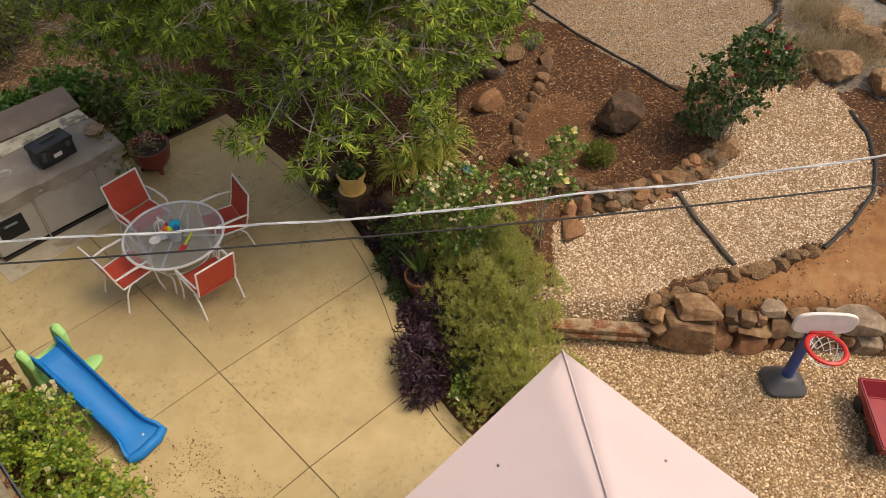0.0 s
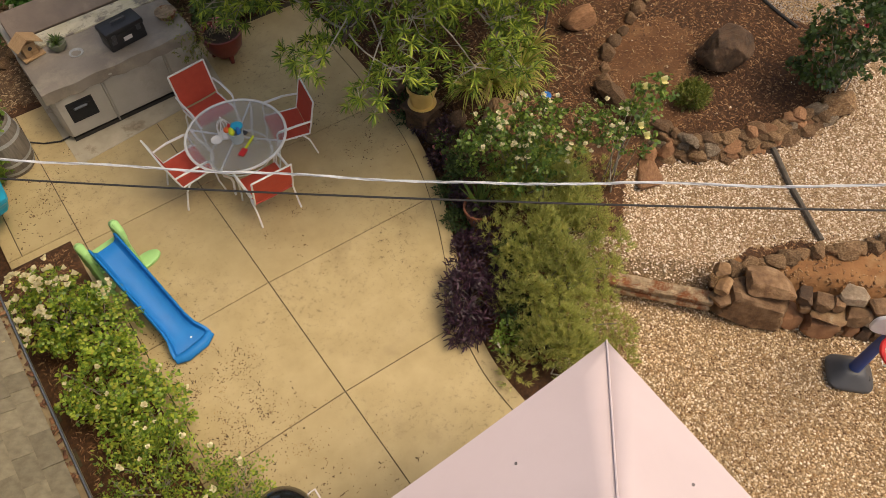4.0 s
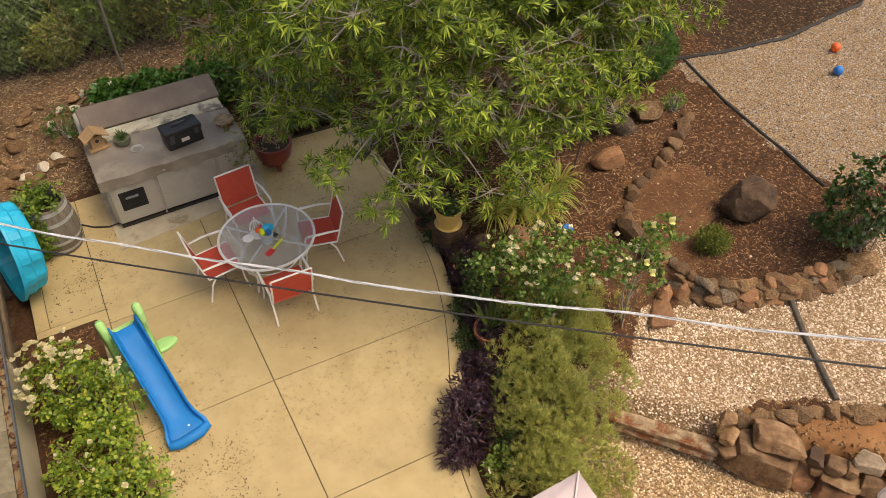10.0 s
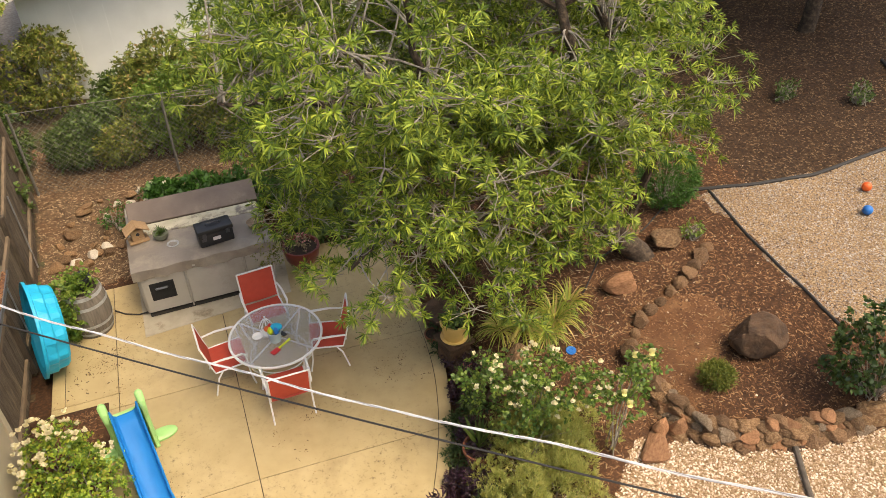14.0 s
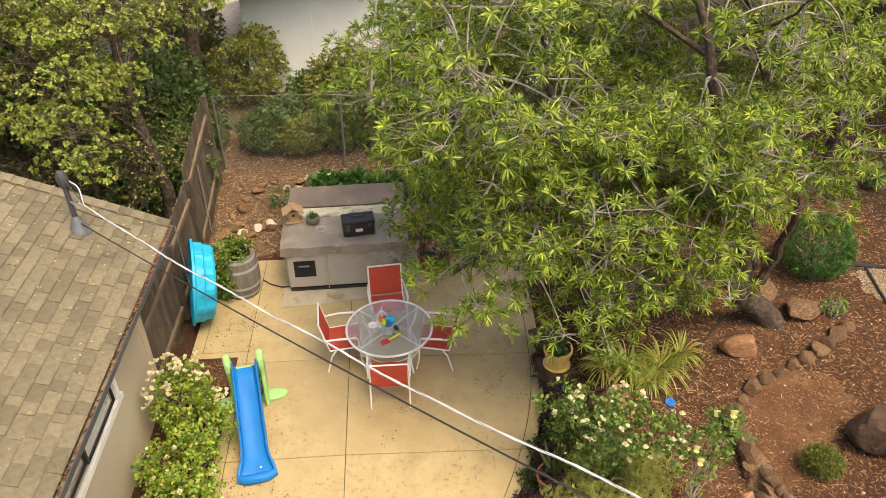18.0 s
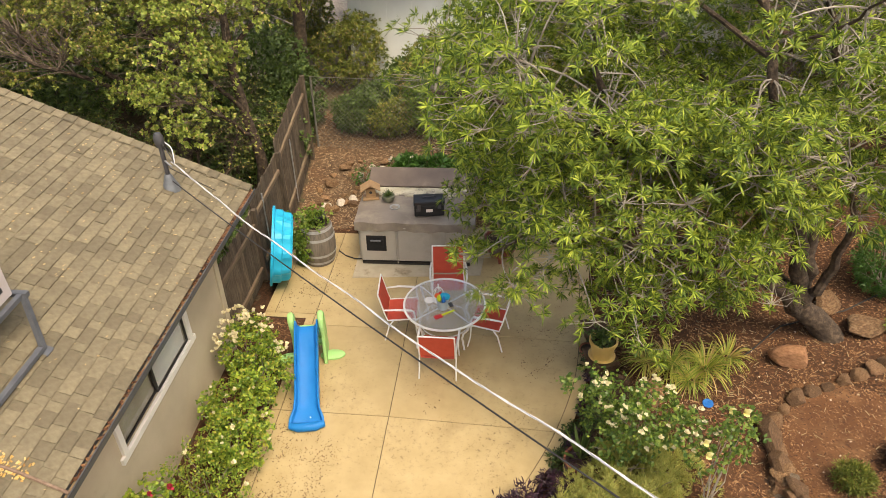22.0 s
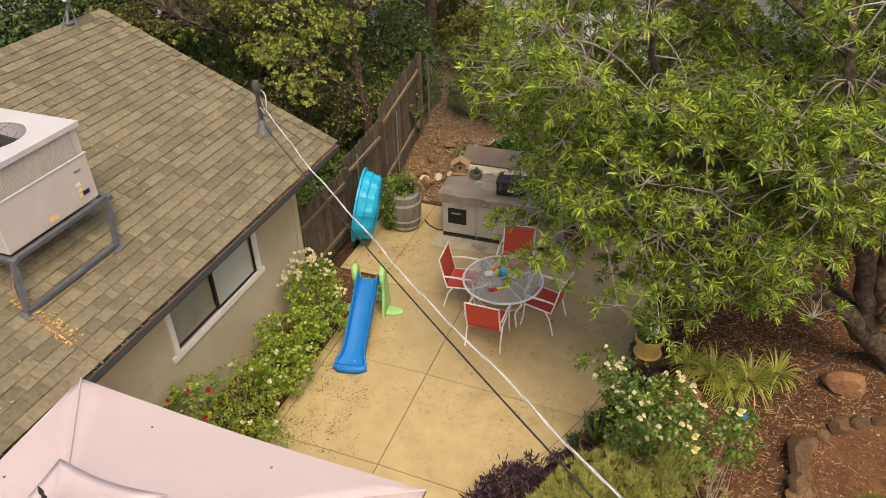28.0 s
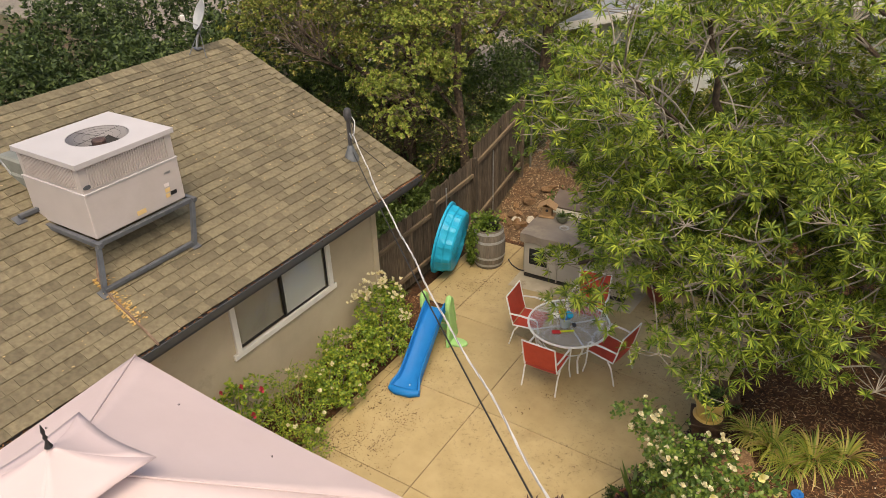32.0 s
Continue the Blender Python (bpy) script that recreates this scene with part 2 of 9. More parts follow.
M_CANOPYTOP = mat("pink_vent_fabric", [(0.55, 0.44, 0.447), (0.60, 0.485, 0.49)], 1.2, 0.85, 0.15, 500.0, big=0.06)
M_FENCE = mat("weathered_fence_wood", [(0.046, 0.033, 0.022), (0.095, 0.071, 0.048), (0.155, 0.12, 0.083)], 6.0, 0.9, 0.6, 30.0, rand=0.3, stretch=(6, 6, 0.7), dist=0.008)
M_RAILWOOD = mat("fence_rail_wood", [(0.10, 0.072, 0.048), (0.20, 0.145, 0.092)], 6.0, 0.9, 0.5, 30.0, rand=0.15, stretch=(6, 0.7, 6))
M_SPA = mat("grey_spa_panel", [(0.36, 0.335, 0.29), (0.42, 0.39, 0.34)], 3.0, 0.6, 0.12, 60.0, stain=(0.24, 0.21, 0.17), stain_at=(0.55, 0.85))
M_SPACOVER = mat("weathered_vinyl_cover", [(0.185, 0.152, 0.122), (0.26, 0.222, 0.183)], 2.5, 0.6, 0.35, 16.0, stain=(0.33, 0.285, 0.215), stain_at=(0.5, 0.75), stain_scale=2.0, dist=0.02)
M_FOAM = mat("flaking_cover_lining", [(0.45, 0.40, 0.27), (0.62, 0.57, 0.42)], 5.0, 0.8, 0.4, 25.0, stain=(0.2, 0.17, 0.14), stain_at=(0.5, 0.6), stain_scale=3.0)
M_RED = mat("red_sling_fabric", [(0.46, 0.055, 0.028), (0.53, 0.075, 0.04)], 12.0, 0.8, 0.3, 400.0, big=0.1)
M_WHITEMETAL = mat("white_tube_metal", [(0.74, 0.73, 0.70), (0.82, 0.81, 0.78)], 8.0, 0.35, 0.0, big=0.06)
M_BLUE = mat("blue_plastic", [(0.004, 0.145, 0.44), (0.006, 0.175, 0.50)], 3.0, 0.5, 0.04, big=0.1)
M_LIME = mat("light_green_plastic", [(0.30, 0.56, 0.20), (0.36, 0.64, 0.25)], 3.0, 0.45, 0.04, big=0.1)
M_TEAL = mat("turquoise_plastic", [(0.004, 0.33, 0.55), (0.008, 0.40, 0.64)], 3.0, 0.4, 0.04, big=0.1)
for _m in (M_BLUE, M_LIME, M_TEAL):
    _m.node_tree.nodes["Principled BSDF"].inputs["Specular IOR Level"].default_value = 0.22
M_HOOP = mat("worn_steel_hoop", [(0.27, 0.27, 0.26), (0.42, 0.42, 0.40)], 12.0, 0.45, 0.1, metal=0.15)
M_HILL = mat("tan_slope_dirt", [(0.048, 0.027, 0.013), (0.10, 0.06, 0.031), (0.18, 0.118, 0.066)], 14.0, 0.95, 0.8, 45.0, stain=(0.13, 0.06, 0.026), stain_at=(0.52, 0.66), stain_scale=1.2, dist=0.02)
M_BARREL = mat("weathered_barrel_oak", [(0.115, 0.097, 0.077), (0.21, 0.18, 0.145)], 6.0, 0.9, 0.5, 30.0, stretch=(6, 6, 0.6))
M_TERRA = mat("terracotta", [(0.22, 0.075, 0.04), (0.30, 0.11, 0.06)], 8.0, 0.85, 0.3, 60.0)
M_REDPOT = mat("dark_red_glazed_pot", [(0.14, 0.022, 0.015), (0.20, 0.035, 0.025)], 6.0, 0.35, 0.1, 40.0)
M_YELPOT = mat("yellow_glazed_pot", [(0.62, 0.42, 0.13), (0.70, 0.50, 0.18)], 6.0, 0.4, 0.1, 40.0)
M_SOIL = mat("potting_soil", [(0.025, 0.016, 0.01), (0.06, 0.04, 0.025)], 30.0, 0.95, 0.8, 80.0)
M_WOOD = mat("raw_wood", [(0.30, 0.18, 0.085), (0.42, 0.27, 0.14)], 8.0, 0.8, 0.3, 40.0, stretch=(1, 8, 8))
M_LOG = mat("old_log", [(0.13, 0.085, 0.05), (0.30, 0.21, 0.125), (0.46, 0.35, 0.22)], 9.0, 0.9, 0.8, 34.0, stain=(0.17, 0.055, 0.016), stain_at=(0.5, 0.6), stain_scale=4.0, dist=0.012)
M_BARK = mat("tree_bark", [(0.024, 0.016, 0.011), (0.061, 0.042, 0.027), (0.142, 0.101, 0.068)], 14.0, 0.95, 0.9, 26.0, dist=0.03)
M_TWIG = mat("pale_twigs", [(0.17, 0.145, 0.115), (0.42, 0.38, 0.32)], 8.0, 0.9, 0.3, 40.0)
M_OAKTWIG = mat("brown_twigs", [(0.085, 0.062, 0.043), (0.19, 0.145, 0.105)], 8.0, 0.9, 0.3, 40.0)
M_HOSE = plain("black_rubber_edging", (0.02, 0.019, 0.018), 0.7)
M_CABLEW = mat("twisted_aluminium_cable", [(0.56, 0.56, 0.565), (0.72, 0.72, 0.725)], 20.0, 0.45, 0.2, metal=0.2)
M_CABLEGREY = mat("grey_cable_sheath", [(0.28, 0.28, 0.285), (0.40, 0.40, 0.405)], 20.0, 0.5, 0.2)
M_CABLEB = plain("black_cable", (0.025, 0.023, 0.022), 0.6)
M_GREYPL = plain("dark_grey_plastic", (0.06, 0.06, 0.065), 0.5)
M_NAVY = plain("blue_pole_plastic", (0.02, 0.06, 0.25), 0.45)
M_TOYRED = plain("red_toy_plastic", (0.55, 0.02, 0.02), 0.4)
M_MAROON = plain("maroon_toy_plastic", (0.27, 0.025, 0.035), 0.45)
M_OFFWHITE = plain("offwhite_plastic", (0.72, 0.66, 0.64), 0.5)
M_YELLOW = plain("yellow_plastic", (0.62, 0.72, 0.03), 0.4)
M_ORANGE = plain("orange_plastic", (0.75, 0.12, 0.02), 0.4)
M_TOYBLUE = plain("blue_toy_plastic", (0.012, 0.15, 0.48), 0.5)
M_NET = plain("white_net_cord", (0.8, 0.8, 0.78), 0.7)
M_LABELY = plain("yellow_sticker", (0.70, 0.50, 0.22), 0.6)
M_ENAMEL = plain("black_enamel", (0.012, 0.012, 0.013), 0.15, coat=0.6)
# dark weathered boards, taken near black to hold the shade of overhead trees
M_DARKFENCE = mat("shaded_dark_fence", [(0.016, 0.012, 0.009), (0.035, 0.027, 0.02)], 6.0, 0.9, 0.5, 30.0, rand=0.3, stretch=(6, 6, 0.7))
M_BUILDING = mat("pale_siding", [(0.70, 0.71, 0.67), (0.76, 0.77, 0.73)], 2.0, 0.8, 0.1)
M_BROOF = mat("grey_roof", [(0.20, 0.22, 0.24), (0.28, 0.30, 0.32)], 6.0, 0.9, 0.4)
L_TREE = leaf_mat("willow_leaves", [(0.036, 0.072, 0.008), (0.105, 0.172, 0.014), (0.225, 0.305, 0.026), (0.40, 0.46, 0.055)], 0.2, 0.68)
L_OAK = leaf_mat("oak_leaves", [(0.086, 0.112, 0.021), (0.172, 0.206, 0.034), (0.292, 0.318, 0.056)], 0.32, 0.55, (0.46, 0.30, 0.12), 0.86)
L_OAKB = leaf_mat("young_oak_leaves", [(0.12, 0.17, 0.032), (0.24, 0.31, 0.05), (0.40, 0.45, 0.085)], 0.32, 0.55, (0.50, 0.36, 0.15), 0.88)
L_DARK = leaf_mat("dark_shrub_leaves", [(0.04, 0.075, 0.017), (0.085, 0.14, 0.028), (0.145, 0.205, 0.042)], 0.2, 0.5)
L_LAUREL = leaf_mat("laurel_leaves", [(0.018, 0.036, 0.010), (0.045, 0.08, 0.017), (0.095, 0.135, 0.03)], 0.12, 0.65)
L_ROSE = leaf_mat("rose_leaves", [(0.089, 0.179, 0.028), (0.217, 0.332, 0.046), (0.422, 0.523, 0.071)], 0.42, 0.45, (0.44, 0.41, 0.07), 0.82)
L_ROSEB = leaf_mat("bank_rose_leaves", [(0.06, 0.125, 0.025), (0.13, 0.22, 0.042), (0.26, 0.35, 0.06)], 0.38, 0.42)
L_LAVTIP = leaf_mat("lavender_tips", [(0.42, 0.42, 0.12), (0.60, 0.54, 0.18)], 0.4, 0.7)
L_LAV = leaf_mat("lavender_leaves", [(0.238, 0.292, 0.081), (0.454, 0.497, 0.146), (0.670, 0.648, 0.227)], 0.45, 0.7, (0.60, 0.54, 0.17), 0.86)
L_PURPLE = leaf_mat("purple_leaves", [(0.018, 0.008, 0.014), (0.04, 0.016, 0.03), (0.075, 0.028, 0.05)], 0.2, 0.5)
L_YUCCA = leaf_mat("strap_leaves", [(0.14, 0.24, 0.035), (0.32, 0.42, 0.07), (0.66, 0.62, 0.14)], 0.45, 0.5, (0.56, 0.40, 0.18), 0.68)
L_SHRUB = leaf_mat("bright_shrub_leaves", [(0.035, 0.10, 0.015), (0.06, 0.16, 0.022), (0.09, 0.21, 0.03)], 0.3, 0.5)
L_IVY = leaf_mat("ivy_leaves", [(0.08, 0.15, 0.018), (0.16, 0.25, 0.035), (0.25, 0.32, 0.055)], 0.35, 0.45)
L_DRY = leaf_mat("dry_grass", [(0.24, 0.17, 0.09), (0.36, 0.28, 0.16), (0.45, 0.36, 0.22)], 0.3, 0.8)
L_GUTTER = leaf_mat("gutter_litter", [(0.05, 0.018, 0.008), (0.12, 0.05, 0.02), (0.26, 0.13, 0.055)], 0.1, 0.85)
L_LITTER = leaf_mat("fallen_leaves", [(0.07, 0.04, 0.02), (0.20, 0.12, 0.05), (0.40, 0.26, 0.11)], 0.1, 0.8)
P_CREAM = leaf_mat("cream_petals", [(0.82, 0.74, 0.46), (0.90, 0.86, 0.68)], 0.3, 0.6)
P_YELLOW = leaf_mat("yellow_petals", [(0.80, 0.74, 0.25), (0.86, 0.82, 0.50)], 0.3, 0.6)
P_REDP = leaf_mat("red_petals", [(0.32, 0.015, 0.035), (0.52, 0.05, 0.09)], 0.25, 0.6)
P_PINK = leaf_mat("pink_petals", [(0.62, 0.16, 0.22), (0.75, 0.36, 0.36)], 0.3, 0.6)
P_WHITE = leaf_mat("white_petals", [(0.74, 0.66, 0.56), (0.85, 0.80, 0.70)], 0.3, 0.6)


def glass_mat(name, tint, rough, clear):
    m, nt, bsdf = _nt(name)
    bsdf.inputs["Base Color"].default_value = (*tint, 1)
    bsdf.inputs["Roughness"].default_value = rough
    bsdf.inputs["Transmission Weight"].default_value = clear
    bsdf.inputs["IOR"].default_value = 1.3
    return m


M_TABLEGLASS = glass_mat("rippled_table_glass", (0.92, 0.94, 0.95), 0.18, 0.88)
M_WINGLASS = glass_mat("window_glass", (0.9, 0.92, 0.92), 0.03, 1.0)


# ---- shape helpers ----
def thing(name, label, category, group="", kind="", at=None):
    e = new(name)
    if at is not None:
        e.matrix_basis = at if isinstance(at, Matrix) else Matrix.Translation(at)
    return tagged(e, label, category, group, kind)


def mesh_of(bm, name, smooth=False):
    me = bpy.data.meshes.new(name)
    bm.normal_update()
    bm.to_mesh(me)
    bm.free()
    if smooth:
        me.shade_smooth()
        me.set_sharp_from_angle(angle=radians(38))
    return me


def part(name, bm, material, parent=None, label="", smooth=True, kind=""):
    """One mesh object under a thing (or a part); its numbers are in the parent's frame."""
    me = bm if isinstance(bm, bpy.types.Mesh) else mesh_of(bm, name, smooth)
    if material and not me.materials:
        me.materials.append(material)
    ob = new(name, me)
    if parent:
        ob.parent = parent
    return tagged(ob, label, "", "", kind)


def solo(name, bm, material, label, category, group="", kind="", at=None, smooth=True):
    """A thing that is one mesh."""
    ob = part(name, bm, material, None, label, smooth)
    if at is not None:
        ob.matrix_basis = at if isinstance(at, Matrix) else Matrix.Translation(at)
    return tagged(ob, label, category, group, kind)


def B():
    return bmesh.new()


def box(bm, c, s, rot=None, bev=0.0, seg=1):
    r = bmesh.ops.create_cube(bm, size=1.0)
    vs = r["verts"]
    m = Matrix.Translation(c) @ (rot.to_4x4() if rot else Matrix.Identity(4)) @ Matrix.Diagonal((*s, 1))
    bmesh.ops.transform(bm, matrix=m, verts=vs)
    if bev:
        es = list({e for v in vs for e in v.link_edges})
        bmesh.ops.bevel(bm, geom=es, offset=bev, segments=seg, affect="EDGES", profile=0.5)
    return bm


def tube(bm, pts, r, seg=8, cap=True):
    pts = [Vector(p) for p in pts]
    n = len(pts)
    rs = r if isinstance(r, (list, tuple)) else [r] * n
    rings, side = [], None
    for i, p in enumerate(pts):
        d = (pts[min(i + 1, n - 1)] - pts[max(i - 1, 0)]).normalized()
        if side is None:
            side = d.orthogonal().normalized()
        side = (side - d * side.dot(d)).normalized()
        up = d.cross(side)
        rings.append([bm.verts.new(p + (side * math.cos(2 * math.pi * k / seg) + up * math.sin(2 * math.pi * k / seg)) * rs[i]) for k in range(seg)])
    for a, b in zip(rings, rings[1:]):
        for k in range(seg):
            bm.faces.new((a[k], a[(k + 1) % seg], b[(k + 1) % seg], b[k]))
    if cap:
        bm.faces.new(rings[0][::-1])
        bm.faces.new(rings[-1])
    return bm


def lathe(bm, prof, seg=20, c=(0, 0, 0), squash=1.0):
    c = Vector(c)
    rings = []
    for r, z in prof:
        if r < 1e-5:
            rings.append([bm.verts.new(c + Vector((0, 0, z)))])
        else:
            rings.append([bm.verts.new(c + Vector((r * math.cos(2 * math.pi * k / seg), r * squash * math.sin(2 * math.pi * k / seg), z))) for k in range(seg)])
    for a, b in zip(rings, rings[1:]):
        for k in range(seg):
            l = (k + 1) % seg
            if len(a) == 1 and len(b) == 1:
                continue
            if len(a) == 1:
                bm.faces.new((a[0], b[l], b[k]))
            elif len(b) == 1:
                bm.faces.new((a[k], a[l], b[0]))
            else:
                bm.faces.new((a[k], a[l], b[l], b[k]))
    bmesh.ops.recalc_face_normals(bm, faces=bm.faces)
    return bm


def prism(bm, pts, z0, z1, bev=0.0):
    lo = [bm.verts.new((x, y, z0)) for x, y in pts]
    hi = [bm.verts.new((x, y, z1)) for x, y in pts]
    n = len(pts)
    top = bm.faces.new(hi)
    bm.faces.new(lo[::-1])
    for k in range(n):
        bm.faces.new((lo[k], lo[(k + 1) % n], hi[(k + 1) % n], hi[k]))
    bmesh.ops.recalc_face_normals(bm, faces=bm.faces)
    if bev:
        bmesh.ops.bevel(bm, geom=list(top.edges), offset=bev, segments=1, affect="EDGES")
    return bm


def rock_mesh(name, seed, size, sub=2, cut=0.25, flat=0.0):
    """A field stone: a ball cut by random planes and roughened."""
    rng = random.Random(seed)
    bm = B()
    bmesh.ops.create_icosphere(bm, subdivisions=sub, radius=1.0)
    planes = []
    for _ in range(9):
        d = Vector((rng.gauss(0, 1), rng.gauss(0, 1), rng.gauss(0, 1))).normalized()
        planes.append((d, rng.uniform(1 - cut * 2.2, 1 - cut * 0.6)))
    if flat:
        planes.append((Vector((0, 0, 1)), 1 - flat))
    off = Vector((seed * 3.1, seed * 1.7, 0))
    for v in bm.verts:
        p = v.co.copy()
        for d, k in planes:
            e = p.dot(d) - k
            if e > 0:
                p -= d * e
        p += p.normalized() * noise.noise(p * 2.1 + off) * 0.10
        p += p.normalized() * noise.noise(p * 6.0 + off) * 0.035
        v.co = Vector((p.x * size[0], p.y * size[1], p.z * size[2]))
    return mesh_of(bm, name, True)


def block_rock(name, seed, size, sub=4, worn=1.13, odd=0.22):
    """A broken wall stone: a block chopped by many planes into flat faces with worn edges, chipped and pitted."""
    rng = random.Random(seed)
    bm = B()
    bmesh.ops.create_icosphere(bm, subdivisions=sub, radius=1.0)
    planes = []
    for ax in range(3):
        for sg in (-1, 1):
            d = [rng.gauss(0, odd) for _ in range(3)]
            d[ax] = sg
            planes.append((Vector(d).normalized(), rng.uniform(0.60, 0.84)))
    for _ in range(6):
        d = Vector((rng.gauss(0, 1), rng.gauss(0, 1), rng.gauss(0, 1))).normalized()
        planes.append((d, rng.uniform(0.78, 1.0)))
    off = Vector((seed * 2.3, seed * 1.1, seed * 0.7))
    for v in bm.verts:
        p = v.co.normalized()
        r = min(k / max(1e-3, p.dot(d)) for d, k in planes if p.dot(d) > 0.05)
        p = p * min(r, worn)
        p += p.normalized() * (noise.noise(p * 2.0 + off) * 0.05 + noise.noise(p * 6.0 + off) * 0.035 + noise.noise(p * 13.0 + off) * 0.015)
        v.co = Vector((p.x * size[0], p.y * size[1], p.z * size[2]))
    me = mesh_of(bm, name)
    me.shade_smooth()
    me.set_sharp_from_angle(angle=radians(24))
    return me


# ---- foliage ----
def leaf_cloud(name, P, D, n, length, width, open_lo, open_hi, droop=0.15, seed=1, fine=False, jitter=0.0):
    """Leaves round shoot tips: for each shoot place P and direction D, n leaves splayed from the axis."""
    rng = np.random.default_rng(seed)
    P, D = np.repeat(np.asarray(P, float), n, 0), np.repeat(np.asarray(D, float), n, 0)
    N = len(P)
    D = D / (np.linalg.norm(D, axis=1, keepdims=True) + 1e-9)
    ref = np.where(np.abs(D[:, 2:3]) < 0.9, np.array([[0, 0, 1.0]]), np.array([[1.0, 0, 0]]))
    U = np.cross(D, ref)
    U /= np.linalg.norm(U, axis=1, keepdims=True) + 1e-9
    V = np.cross(D, U)
    a = rng.uniform(0, 2 * np.pi, (N, 1))
    o = np.radians(rng.uniform(open_lo, open_hi, (N, 1)))
    rad = U * np.cos(a) + V * np.sin(a)
    L = D * np.cos(o) + rad * np.sin(o)
    ln = length * rng.uniform(0.6, 1.2, (N, 1))
    wd = width * rng.uniform(0.75, 1.2, (N, 1))
    S = np.cross(L, D + 0.3 * rng.normal(size=(N, 3)))
    S /= np.linalg.norm(S, axis=1, keepdims=True) + 1e-9
    down = np.array([[0, 0, -1.0]])
    P = P + jitter * rng.normal(size=(N, 3))
    if fine:
        rows = [P, P + L * ln * 0.35 + S * wd * 0.5, P + L * ln * 0.35 - S * wd * 0.5, P + L * ln * 0.7 + down * droop * ln * 0.5 + S * wd * 0.42, P + L * ln * 0.7 + down * droop * ln * 0.5 - S * wd * 0.42, P + L * ln + down * droop * ln * 1.2]
        k, faces = 6, ((0, 1, 2), (1, 3, 4, 2), (3, 5, 4))
    else:
        rows = [P, P + L * ln * 0.45 + S * wd * 0.5, P + L * ln + down * droop * ln, P + L * ln * 0.45 - S * wd * 0.5]
        k, faces = 4, ((0, 1, 2, 3),)
    co = np.stack(rows, 1).reshape(-1, 3)
    me = bpy.data.meshes.new(name)
    base = np.arange(N)[:, None] * k
    loops, starts, pos = [], [], 0
    sizes = [len(f) for f in faces]
    idx = np.concatenate([base + np.array([f]) for f in faces], 1)
    me.vertices.add(len(co))
    me.vertices.foreach_set("co", co.ravel())
    me.loops.add(idx.size)
    me.loops.foreach_set("vertex_index", idx.ravel())
    cs = np.concatenate([[0], np.cumsum(sizes)[:-1]])
    st = (np.arange(N)[:, None] * sum(sizes) + cs[None]).ravel()
    me.polygons.add(N * len(faces))
    me.polygons.foreach_set("loop_start", st)
    me.update(calc_edges=True)
    return me


def scatter_mesh(name, co, verts, faces, sizes, seed, flat=False):
    """Many small copies of a low-poly piece, joined: at places co, of the given sizes, each turned at random."""
    rng = np.random.default_rng(seed)
    N, V = len(co), np.asarray(verts, float)
    a = rng.uniform(0, 2 * np.pi, N)
    t = rng.normal(0, 0.25 if flat else 0.9, N)
    ca, sa, ct, s_t = np.cos(a), np.sin(a), np.cos(t), np.sin(t)
    X = V[None] * np.asarray(sizes)[:, None, :]
    x, y, z = X[..., 0], X[..., 1], X[..., 2]
    y, z = y * ct[:, None] - z * s_t[:, None], y * s_t[:, None] + z * ct[:, None]
    x, y = x * ca[:, None] - y * sa[:, None], x * sa[:, None] + y * ca[:, None]
    P = np.stack([x, y, z], -1) + np.asarray(co)[:, None, :]
    F = np.asarray(faces)
    me = bpy.data.meshes.new(name)
    idx = (np.arange(N)[:, None, None] * len(V) + F[None]).ravel()
    me.vertices.add(N * len(V))
    me.vertices.foreach_set("co", P.ravel())
    me.loops.add(len(idx))
    me.loops.foreach_set("vertex_index", idx)
    me.polygons.add(N * len(F))
    me.polygons.foreach_set("loop_start", np.arange(N * len(F)) * F.shape[1])
    me.update(calc_edges=True)
    return me


HALF = ([(1, 0.1, 0), (0.1, 1, 0), (-1, 0, 0), (-0.1, -1, 0), (0.35, 0.3, 1), (-0.35, -0.25, 0.95)], [(0, 1, 4), (3, 0, 4), (1, 2, 5), (2, 3, 5), (1, 5, 4), (3, 4, 5)])
OCTA = ([(1, 0, 0), (-1, 0, 0), (0, 1, 0), (0, -1, 0), (0, 0, 1), (0, 0, -1)], [(0, 2, 4), (2, 1, 4), (1, 3, 4), (3, 0, 4), (2, 0, 5), (1, 2, 5), (3, 1, 5), (0, 3, 5)])
CHIP = ([(-1, -1, 0), (1, -0.7, 0), (0.9, 1, 0), (-1, 0.8, 0), (-0.9, -0.9, 1), (0.9, -0.6, 1), (0.8, 0.9, 1), (-0.9, 0.7, 1)], [(4, 5, 6, 7), (0, 1, 5, 4), (1, 2, 6, 5), (2, 3, 7, 6), (3, 0, 4, 7)])
WEDGE = ([(-1, -0.8, 0), (1, -0.5, 0), (0.6, 1, 0), (0.1, 0.1, 1.2)], [(0, 1, 3), (1, 2, 3), (2, 0, 3)])


def bend(pts, n=7):
    """A smooth line through four points."""
    P = [np.array(p, float) for p in pts]
    out = []
    for u in np.linspace(0, 1, n):
        out.append(Vector(P[0] * (1 - u) ** 3 + 3 * P[1] * u * (1 - u) ** 2 + 3 * P[2] * u * u * (1 - u) + P[3] * u ** 3))
    return out
